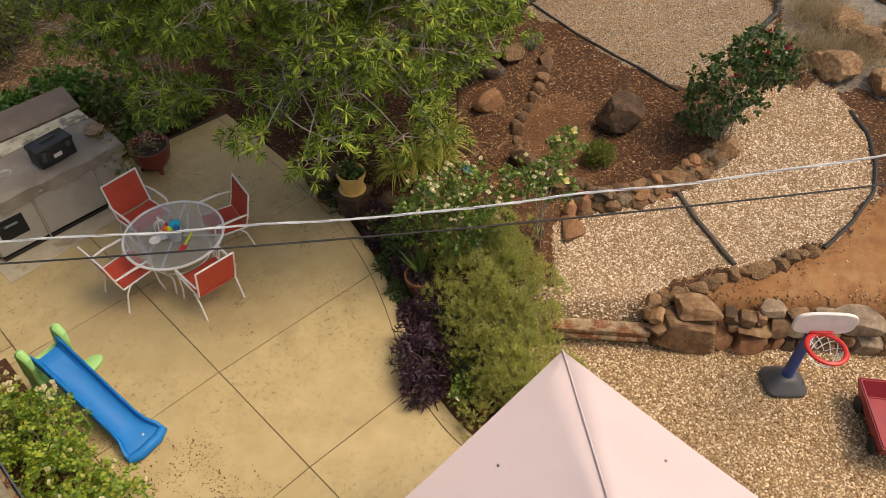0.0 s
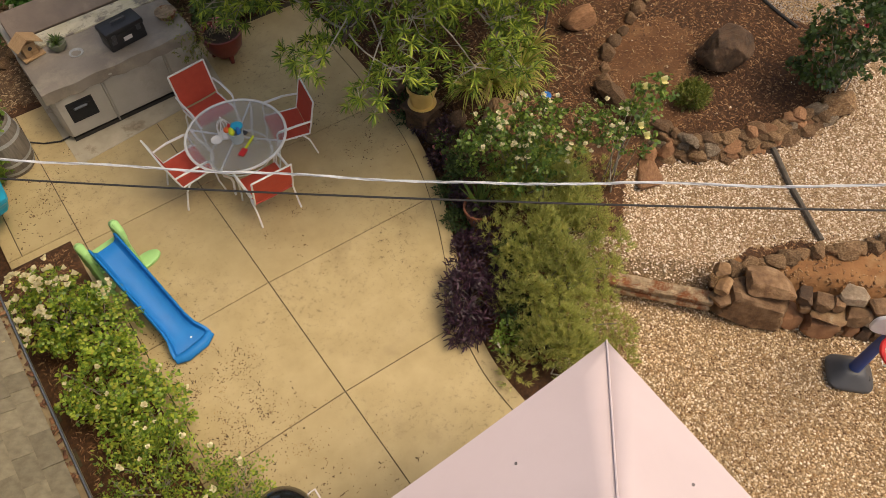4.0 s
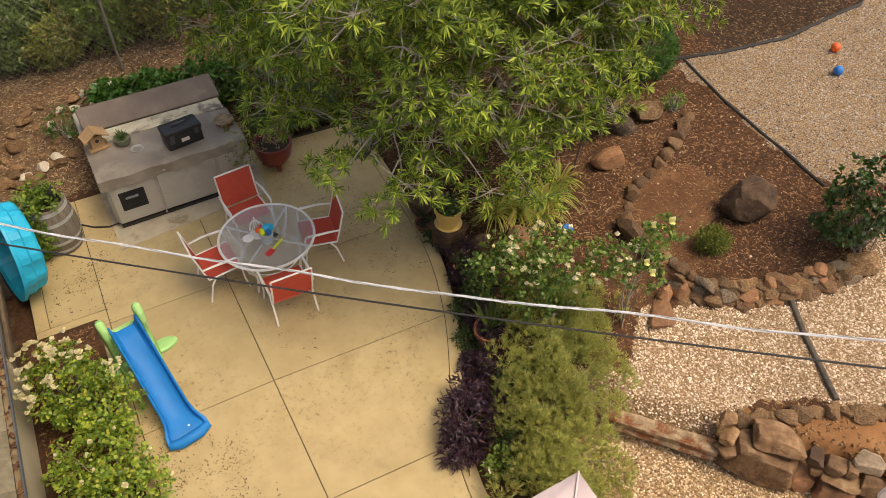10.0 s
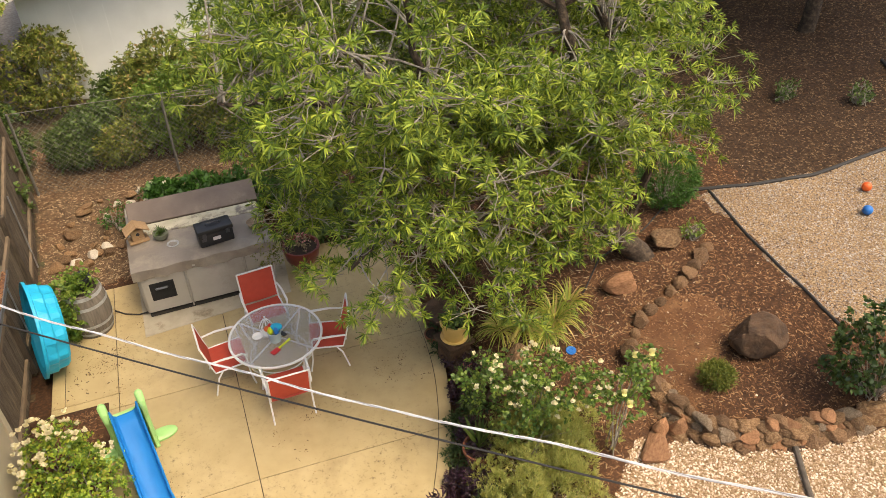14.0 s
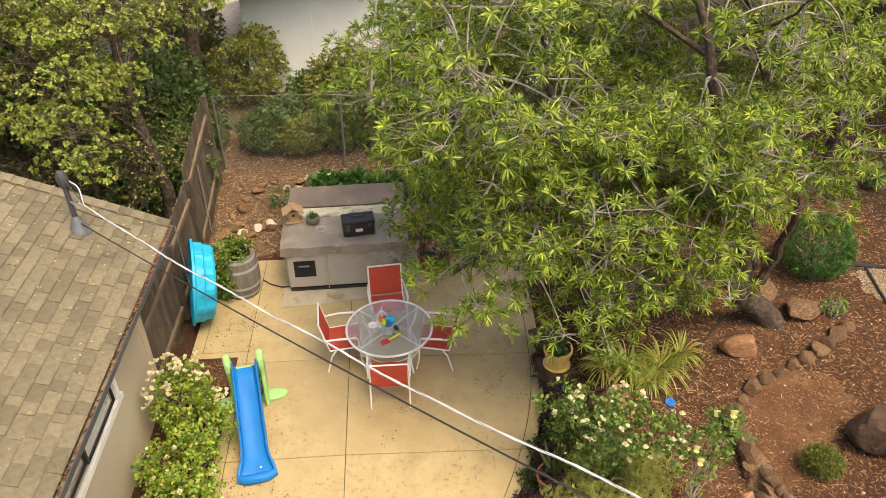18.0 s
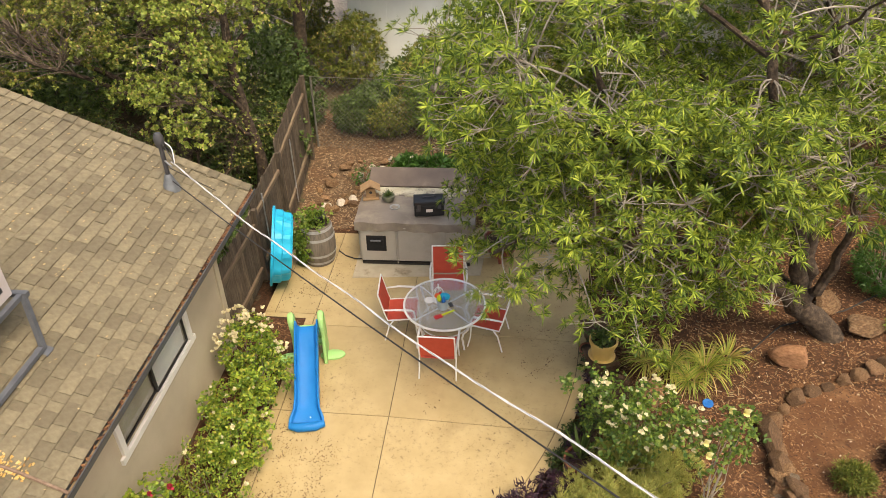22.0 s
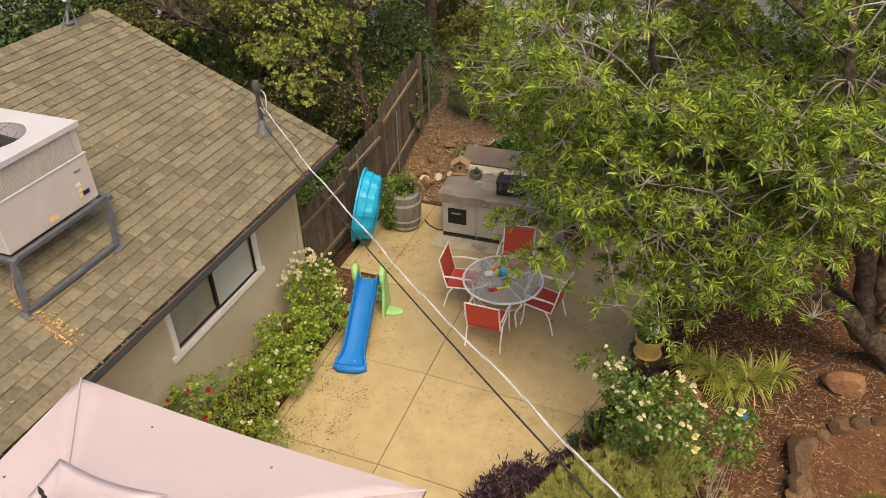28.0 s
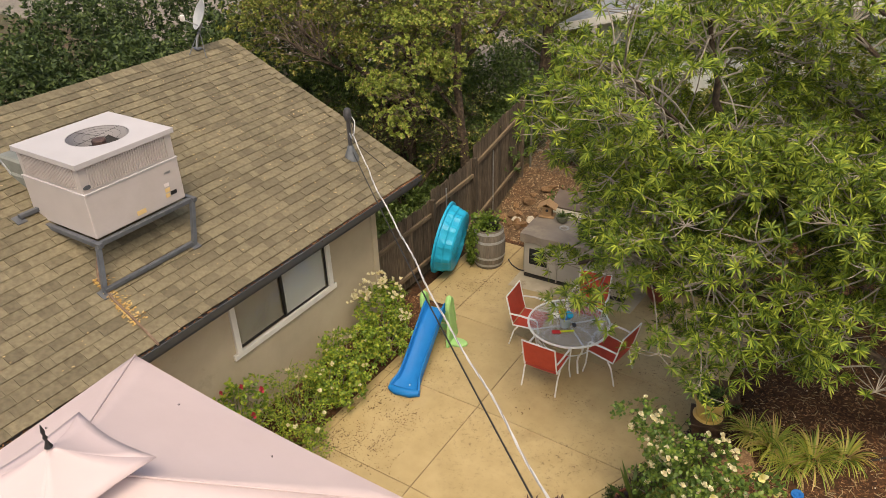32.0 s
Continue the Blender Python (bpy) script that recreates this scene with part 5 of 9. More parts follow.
def grid_point(a, b, top, g, f, ax, ay):
    e = a.lerp(b, g)
    inward = (Vector((ax, ay, 0)) - Vector((e.x, e.y, 0))).normalized()
    e = e + inward * 0.02 * math.sin(math.pi * g)
    p = e.lerp(top, f)
    p.z -= 0.03 * math.sin(math.pi * g) * (1 - f) + 0.03 * math.sin(math.pi * f) * math.sin(math.pi * g) - 0.004
    return p


build_canopy()
# ---- things on the patio ----
M_HATCH = plain("matt_black_plastic", (0.008, 0.008, 0.009), 0.8)
def build_spa():
    sp = thing("hot_tub", "weathered grey hot tub with a worn folding cover", "hot tub", at=pose(-0.09, 4.61, 0.012, 0, 0, 1.5))
    w, d, h = 2.06, 1.98, 0.80
    bm = box(B(), (0, 0, h / 2 + 0.02), (w, d, h - 0.04), None, 0.09, 3)
    body = part("body", bm, M_SPA, sp, "grey moulded side panels")
    for x0, x1 in ((-0.98, -0.34), (-0.31, 0.55), (0.58, 0.98)):
        part("side_panel", box(B(), ((x0 + x1) / 2, -d / 2 - 0.004, 0.42), (x1 - x0, 0.02, 0.66), None, 0.008), M_SPA, body, "", False)
    for x in (-0.325, 0.565):
        part("panel_trim", box(B(), (x, -d / 2 - 0.010, 0.40), (0.022, 0.03, 0.72), None, 0.004), M_SPA, body, "", False)
    part("base_strip", box(B(), (0, -d / 2 + 0.02, 0.03), (w - 0.1, 0.05, 0.05)), M_DARKMETAL, body, "dark base strip", False)
    cp = part("equipment_bay", box(B(), (-0.70, -d / 2 - 0.008, 0.47), (0.36, 0.03, 0.33), None, 0.008), M_HATCH, body, "black open equipment hatch", False)
    part("recess", box(B(), (-0.70, -d / 2 - 0.026, 0.45), (0.27, 0.012, 0.22), None, 0.003), M_HATCH, cp, "", False)
    part("filter_handle", tube(B(), [(-0.79, -d / 2 - 0.03, 0.53), (-0.79, -d / 2 - 0.06, 0.55), (-0.63, -d / 2 - 0.06, 0.55), (-0.63, -d / 2 - 0.03, 0.53)], 0.018, 6), M_STEEL, cp, "grey pull handle")
    part("rim", box(B(), (0, 0, h + 0.01), (w + 0.05, d + 0.05, 0.07), None, 0.03, 3), M_SPA, sp, "grey acrylic rim")
    # cover: front half flat with a hanging skirt, back half propped up behind a worn hinge
    fy0, fy1 = -d / 2 - 0.035, -0.10
    bm = B()
    nx, ny = 26, 14
    g = [[bm.verts.new((-w / 2 - 0.035 + (w + 0.07) * i / nx, fy0 + (fy1 - fy0) * j / ny, h + 0.135 + 0.012 * math.sin(i * 0.9 + j) + 0.02 * math.sin(j / ny * math.pi) - (0.02 if j == 0 or i in (0, nx) else 0))) for i in range(nx + 1)] for j in range(ny + 1)]
    for j in range(ny):
        for i in range(nx):
            bm.faces.new((g[j][i], g[j][i + 1], g[j + 1][i + 1], g[j + 1][i]))
    edge = [g[j][0] for j in range(ny, -1, -1)] + g[0][1:] + [g[j][nx] for j in range(1, ny + 1)]
    lows = []
    for k, v in enumerate(edge):
        o = 0.018 * math.sin(k * 1.7) + 0.014 * math.sin(k * 0.7)
        y = v.co.y - (0.012 + o if v.co.y < fy0 + 0.01 else 0)
        lows.append(bm.verts.new((v.co.x * 1.006, y, h - 0.045 + 0.009 * math.sin(k * 0.37))))
    for k in range(len(edge) - 1):
        bm.faces.new((edge[k], lows[k], lows[k + 1], edge[k + 1]))
    bmesh.ops.recalc_face_normals(bm, faces=bm.faces)
    cv = part("cover_front", bm, M_SPACOVER, sp, "worn brown-grey vinyl cover half")
    part("worn_hinge", box(B(), (0.0, 0.02, h + 0.135), (w, 0.30, 0.05), None, 0.02, 2), M_FOAM, sp, "flaking cream hinge lining")
    bm = box(B(), (0.0, 0.0, 0.0), (w + 0.0, 0.47, 0.10), None, 0.03, 2)
    cb = part("cover_back", bm, mat("brown_vinyl_cover", [(0.125, 0.092, 0.07), (0.19, 0.145, 0.112)], 2.5, 0.6, 0.4, 14.0, stain=(0.27, 0.22, 0.165), stain_at=(0.58, 0.8), stain_scale=2.0, dist=0.02), sp, "worn brown-grey back cover half, propped up")
    cb.matrix_basis = Matrix.Translation((0.04, 0.40, h + 0.225)) @ Matrix.Rotation(radians(22), 4, "X")
    part("power_cord", tube(B(), [(-0.98, -0.9, 0.05), (-1.15, -0.86, 0.01), (-1.35, -0.75, 0.0), (-1.5, -0.6, 0.0)], 0.012, 6), M_CABLEB, sp, "black power cord on the ground")


build_spa()
LIDZ = 0.965


def build_on_spa():
    tb = thing("toolbox", "black plastic toolbox with grey latches", "toolbox", at=pose(0.17, 3.93, LIDZ, 0, 0, 8) @ Matrix.Scale(1.2, 4))
    part("body", box(B(), (0, 0, 0.09), (0.44, 0.23, 0.18), None, 0.015, 2), M_BLACK, tb)
    part("lid", box(B(), (0, 0.0, 0.215), (0.46, 0.25, 0.07), None, 0.02, 2), M_BLACK, tb)
    part("handle", tube(B(), [(-0.09, 0, 0.25), (-0.08, 0, 0.275), (0.08, 0, 0.275), (0.09, 0, 0.25)], 0.011, 6), M_GREYPL, tb, "grey folding handle")
    for x in (-0.15, 0.15):
        part("latch", box(B(), (x, -0.122, 0.17), (0.05, 0.015, 0.07), None, 0.004), M_GREYPL, tb, "", False)
    part("emblem", box(B(), (0.0, -0.119, 0.10), (0.10, 0.006, 0.05), None, 0.002), M_OFFWHITE, tb, "pale printed emblem bar", False)
    part("side_label", box(B(), (-0.16, -0.119, 0.11), (0.06, 0.006, 0.045), None, 0.002), M_GREYPL, tb, "", False)

    bh = thing("birdhouse", "small natural wood birdhouse with pitched roof", "birdhouse", at=pose(-0.96, 4.36, LIDZ + 0.005, 0, 0, 12) @ Matrix.Scale(1.15, 4))
    part("floor", box(B(), (0, 0, 0.012), (0.26, 0.20, 0.02), None, 0.003), M_WOOD, bh, "", False)
    part("box", box(B(), (0, 0.01, 0.10), (0.16, 0.13, 0.16), None, 0.003), M_WOOD, bh, "", False)
    for s in (-1, 1):
        part("roof_board", box(B(), (s * 0.075, 0, 0.215), (0.19, 0.22, 0.014), Matrix.Rotation(s * radians(32), 3, "Y"), 0.002), M_WOOD, bh, "", False)
    # flat black disc on the solid box, painted as the hole's dark inside
    part("entrance", lathe(B(), [(0.0, 0.002), (0.024, 0.002), (0.024, 0.0)], 12), M_BLACK, bh, "round entrance hole").matrix_basis = Matrix.Translation((0, -0.056, 0.12)) @ Matrix.Rotation(radians(90), 4, "X")
    part("perch", tube(B(), [(0, -0.055, 0.075), (0, -0.10, 0.075)], 0.005, 5), M_WOOD, bh)

    solo("metal_plate", lathe(B(), [(0, 0.006), (0.05, 0.006), (0.065, 0.016), (0.095, 0.022), (0.095, 0.018), (0.06, 0.0), (0, 0)], 24), M_HOOP, "shiny ribbed metal plate lying on the cover", "plate", at=(-0.47, 4.05, LIDZ - 0.006))
    po = thing("succulent_pot", "small green-grey pot with a spiky succulent", "potted plant", at=Matrix.Translation((-0.62, 4.27, LIDZ)) @ Matrix.Scale(1.2, 4))
    part("pot", lathe(B(), [(0, 0), (0.06, 0), (0.095, 0.05), (0.10, 0.10), (0.09, 0.10), (0.085, 0.08), (0, 0.08)], 18), mat("sage_pot", [(0.14, 0.15, 0.10), (0.22, 0.22, 0.15)], 9.0, 0.7, 0.3), po)
    me = leaf_cloud("succulent", [(0, 0, 0.08)] * 3, [(0, 0, 1)] * 3, 16, 0.13, 0.014, 15, 75, 0.1, 5, True)
    part("leaves", me, L_DARK, po)
    rng = np.random.default_rng(44)
    for nm, c, s in (("basket_planter", (0.82, 4.05, LIDZ), 1.0),):
        bp = thing(nm, "brown dry trailing plant in a shallow basket", "potted plant", at=c)
        part("basket", lathe(B(), [(0, 0), (0.11, 0), (0.15, 0.09), (0.135, 0.09), (0, 0.06)], 16), M_LOG, bp)
        P = np.c_[rng.normal(0.08, 0.12, 150), rng.normal(-0.1, 0.13, 150), rng.uniform(-0.45, 0.1, 150)]
        P[:, 1] = np.where(P[:, 2] < 0, -0.40 - np.abs(P[:, 1]) * 0.3 , P[:, 1])
        part("trailing_growth", leaf_cloud("dry_trailing", P, rng.normal(size=(150, 3)), 5, 0.06, 0.012, 20, 80, 0.3, 8), L_OAK, bp, "brown-green trailing stems", kind="stuff")


build_on_spa()


def build_table_set():
    tb = thing("patio_table", "round glass patio table with white metal frame", "table", at=(0.64, 1.79, 0))
    R, z = 0.635, 0.64
    part("glass_top", lathe(B(), [(0, z), (R - 0.015, z), (R - 0.015, z + 0.006), (0, z + 0.006)], 48), M_TABLEGLASS, tb, "rippled clear glass top", False)
    part("rim", tube(B(), [(R * math.cos(a), R * math.sin(a), z) for a in np.linspace(0, 2 * math.pi, 61)], 0.018, 8, False), M_WHITEMETAL, tb, "white tubular rim")
    for k in range(4):
        a = radians(45 + 90 * k)
        c, s = math.cos(a), math.sin(a)
        part("crossbar", tube(B(), [(0.07 * c, 0.07 * s, z - 0.03), (R * c, R * s, z - 0.012)], 0.013, 6), M_WHITEMETAL, tb)
        pts = [(0.60 * c, 0.60 * s, z - 0.01), (0.56 * c, 0.56 * s, z - 0.16), (0.44 * c, 0.44 * s, z - 0.34), (0.42 * c, 0.42 * s, 0.2), (0.47 * c, 0.47 * s, 0.0)]
        part("leg", tube(B(), pts, 0.016, 8), M_WHITEMETAL, tb, "bent white tube leg")
    part("ring", tube(B(), [(0.40 * math.cos(a), 0.40 * math.sin(a), 0.30) for a in np.linspace(0, 2 * math.pi, 41)], 0.010, 6, False), M_WHITEMETAL, tb)
    part("umbrella_collar", tube(B(), [(0.07 * math.cos(a), 0.07 * math.sin(a), z - 0.02) for a in np.linspace(0, 2 * math.pi, 17)], 0.012, 6, False), M_WHITEMETAL, tb)

    # sling chair: front towards +y
    ch = thing("patio_chair", "red sling patio chair with white tube frame", "chair", "chairs round the table", at=pose(0.62, 1.02, 0, 0, 0, 0))
    w = 0.265
    bm = B()

    def sheet(rows, th=0.006):
        bm = B()
        gr = [[bm.verts.new((x, y, zz + th / 2 - 0.010 * (1 - (x / w) ** 2))) for x in np.linspace(-w + 0.012, w - 0.012, 7)] for y, zz in rows]
        lo = [[bm.verts.new((v.co.x, v.co.y + 0.002, v.co.z - th)) for v in r] for r in gr]
        for i in range(len(gr) - 1):
            for j in range(6):
                bm.faces.new((gr[i][j], gr[i][j + 1], gr[i + 1][j + 1], gr[i + 1][j]))
                bm.faces.new((lo[i][j], lo[i + 1][j], lo[i + 1][j + 1], lo[i][j + 1]))
        for r, s in ((gr[0], lo[0]), (gr[-1], lo[-1])):
            for j in range(6):
                bm.faces.new((r[j], s[j], s[j + 1], r[j + 1]))
        return bm

    part("seat", sheet([(0.26, 0.425), (0.22, 0.432), (0.0, 0.415), (-0.2, 0.40)]), M_RED, ch, "red woven sling seat")
    part("backrest", sheet([(-0.20, 0.44), (-0.235, 0.56), (-0.275, 0.74), (-0.31, 0.90)]), M_RED, ch, "red woven sling backrest")
    for s in (-1, 1):
        part("side_rail", tube(B(), [(s * w, 0.27, 0.41), (s * w, 0.22, 0.43), (s * w, 0.0, 0.415), (s * w, -0.19, 0.40), (s * w, -0.235, 0.56), (s * w, -0.275, 0.74), (s * w, -0.315, 0.91)], 0.0125, 7), M_WHITEMETAL, ch)
        part("armrest", tube(B(), [(s * (w + 0.02), -0.245, 0.62), (s * (w + 0.035), -0.05, 0.64), (s * (w + 0.035), 0.20, 0.63), (s * (w + 0.03), 0.235, 0.60)], [0.013, 0.016, 0.018, 0.013], 8), M_WHITEMETAL, ch, "white armrest")
        part("front_leg", tube(B(), [(s * (w + 0.03), 0.235, 0.60), (s * (w + 0.01), 0.25, 0.41), (s * (w + 0.01), 0.26, 0.2), (s * (w + 0.02), 0.30, 0.0)], 0.0125, 7), M_WHITEMETAL, ch)
        part("back_leg", tube(B(), [(s * (w + 0.01), -0.10, 0.405), (s * (w + 0.01), -0.17, 0.30), (s * (w + 0.01), -0.21, 0.15), (s * (w + 0.015), -0.25, 0.0)], 0.0125, 7), M_WHITEMETAL, ch)
    part("back_bar", tube(B(), [(-w, -0.315, 0.91), (w, -0.315, 0.91)], 0.0125, 7), M_WHITEMETAL, ch)
    part("seat_bar", tube(B(), [(-w, 0.0, 0.395), (w, 0.0, 0.395)], 0.010, 6), M_WHITEMETAL, ch)
    for x, y, r in ((1.365, 1.77, 80), (-0.075, 1.88, -86), (0.62, 2.68, 186)):
        copy_thing(ch, pose(x, y, 0, 0, 0, r))

    # toys and a lantern on the glass
    zt = z + 0.006
    bk = thing("toy_bucket", "small clear bucket full of coloured sand toys", "bucket", at=Matrix.Translation((0.62, 1.68, zt)) @ Matrix.Scale(1.25, 4))
    part("bucket", lathe(B(), [(0, 0), (0.06, 0), (0.075, 0.13), (0.079, 0.13), (0.079, 0.136), (0.068, 0.136), (0.056, 0.01), (0, 0.01)], 18), plain("grey_bucket", (0.42, 0.50, 0.52), 0.4), bk)
    for k, (m, o, s) in enumerate(((M_TEAL, (0.03, 0.02, 0.17), (0.07, 0.05, 0.05)), (M_YELLOW, (-0.04, 0.0, 0.15), (0.035, 0.035, 0.06)), (M_TOYRED, (-0.03, 0.05, 0.15), (0.03, 0.03, 0.07)), (M_ORANGE, (-0.07, 0.03, 0.17), (0.035, 0.035, 0.035)), (M_TOYBLUE, (0.02, -0.04, 0.14), (0.025, 0.02, 0.08)))):
        part("sand_toy", rock_mesh("sand_toy", 60 + k, s, 2, 0.1), m, bk, "coloured plastic sand toy").location = o
    sh = thing("toy_shovel", "yellow and red plastic toy shovel", "toy", at=pose(0.64, 1.50, zt, 0, 0, 35))
    part("shaft", tube(B(), [(-0.02, 0, 0.015), (0.2, 0, 0.02)], 0.015, 8), M_YELLOW, sh, "yellow-green shaft")
    part("scoop", box(B(), (-0.08, 0, 0.012), (0.13, 0.08, 0.02), None, 0.008, 2), M_TOYRED, sh, "red scoop")
    ln = thing("wire_lantern", "white wire birdcage lantern", "lantern", at=Matrix.Translation((0.54, 1.86, zt)) @ Matrix.Scale(1.35, 4))
    for k in range(8):
        a = k * math.pi / 4
        part("wire", tube(B(), [(0.065 * math.cos(a), 0.065 * math.sin(a), 0), (0.065 * math.cos(a), 0.065 * math.sin(a), 0.12), (0.03 * math.cos(a), 0.03 * math.sin(a), 0.18), (0, 0, 0.2)], 0.004, 5), M_WHITEPAINT, ln)
    part("base", lathe(B(), [(0, 0), (0.07, 0), (0.07, 0.012), (0, 0.012)], 18), M_WHITEPAINT, ln)
    part("finial", tube(B(), [(0, 0, 0.2), (0, 0, 0.235)], 0.009, 6), M_WHITEPAINT, ln)
    solo("small_dish", lathe(B(), [(0, 0.01), (0.05, 0.012), (0.075, 0.035), (0.078, 0.03), (0.05, 0), (0, 0)], 18), M_WHITEPAINT, "small white dish on the glass table", "dish", at=(0.40, 1.82, zt))
    solo("phone", box(B(), (0, 0, 0.008), (0.06, 0.1, 0.016), None, 0.004), M_BLACK, "small black box lying on the glass table", "box", at=pose(0.74, 1.76, zt, 0, 0, 30), smooth=False)


build_table_set()


def build_slide():
    sl = thing("toddler_slide", "blue plastic toddler slide with light green base", "slide", at=pose(-1.355, 0.98, 0, 0, 0, 11))
    # chute from y = 0 (top) to y = -1.32 (foot)
    prof = [(0.06, 0.70), (0.0, 0.70), (-0.10, 0.665), (-0.4, 0.49), (-0.75, 0.285), (-1.0, 0.15), (-1.12, 0.10), (-1.24, 0.085), (-1.30, 0.05)]
    bm = B()
    cols = [(-1.0, 0.115), (-0.94, 0.125), (-0.86, 0.115), (-0.78, 0.03), (-0.6, 0.0), (0, -0.004), (0.6, 0.0), (0.78, 0.03), (0.86, 0.115), (0.94, 0.125), (1.0, 0.115), (1.0, -0.05), (-1.0, -0.05)]
    rings = []
    for y, z in prof:
        f = min(1, max(0, (-y - 1.06) / 0.2)) ** 1.3
        hw = 0.172 + 0.078 * f
        rim = 1 - 0.55 * f
        rings.append([bm.verts.new((u * hw, y, max(0.0, z + v * (rim if v > 0.02 else 1)))) for u, v in cols])
    n = len(cols)
    for a, b in zip(rings, rings[1:]):
        for k in range(n):
            bm.faces.new((a[k], a[(k + 1) % n], b[(k + 1) % n], b[k]))
    bm.faces.new(rings[0]), bm.faces.new(rings[-1][::-1])
    bmesh.ops.recalc_face_normals(bm, faces=bm.faces)
    ch = part("chute", bm, M_BLUE, sl, "glossy blue slide chute")
    part("foot_roll", tube(B(), [(-0.235, -1.30, 0.065), (-0.12, -1.345, 0.065), (0.12, -1.345, 0.065), (0.235, -1.30, 0.065)], [0.05, 0.065, 0.065, 0.05], 10), M_BLUE, sl)
    part("drain_hole", lathe(B(), [(0, 0.0), (0.012, 0.0), (0.012, -0.004)], 10, (0.05, -1.20, 0.097)), M_OFFWHITE, ch)
    # side frames with rounded grips
    for s in (-1, 1):
        bm = B()
        pr = [(0.32, 0.0), (0.40, 0.03), (0.26, 0.5), (0.18, 0.86), (0.14, 0.93), (0.06, 0.94), (0.01, 0.88), (0.0, 0.70), (0.04, 0.5), (-0.06, 0.0)]
        lo = [bm.verts.new((s * 0.19, y, z)) for y, z in pr]
        hi = [bm.verts.new((s * 0.25, y, z)) for y, z in pr]
        bm.faces.new(lo), bm.faces.new(hi[::-1])
        for k in range(len(pr)):
            bm.faces.new((lo[k], lo[(k + 1) % len(pr)], hi[(k + 1) % len(pr)], hi[k]))
        bmesh.ops.recalc_face_normals(bm, faces=bm.faces)
        bmesh.ops.bevel(bm, geom=list(bm.edges), offset=0.012, segments=1, affect="EDGES")
        part("grip", tube(B(), [(s * 0.22, 0.30, 0.34), (s * 0.22, 0.22, 0.62), (s * 0.22, 0.16, 0.84), (s * 0.22, 0.09, 0.90), (s * 0.22, 0.03, 0.84), (s * 0.22, 0.015, 0.70)], [0.04, 0.046, 0.05, 0.05, 0.046, 0.036], 10), M_LIME, sl, "rounded light green hand grip")
        part("side_frame", bm, M_LIME, sl, "light green side frame with grip")
        part("foot", lathe(B(), [(0, 0.065), (0.15, 0.06), (0.19, 0.04), (0.195, 0.015), (0.18, 0), (0, 0)], 24, (s * 0.32, 0.12, 0), 0.55), M_LIME, sl, "light green stabilising foot")
    for k in range(3):
        part("step", box(B(), (0, 0.30 - k * 0.05, 0.15 + k * 0.19), (0.38, 0.13, 0.05), None, 0.015, 2), M_LIME, sl, "light green step", False)


build_slide()


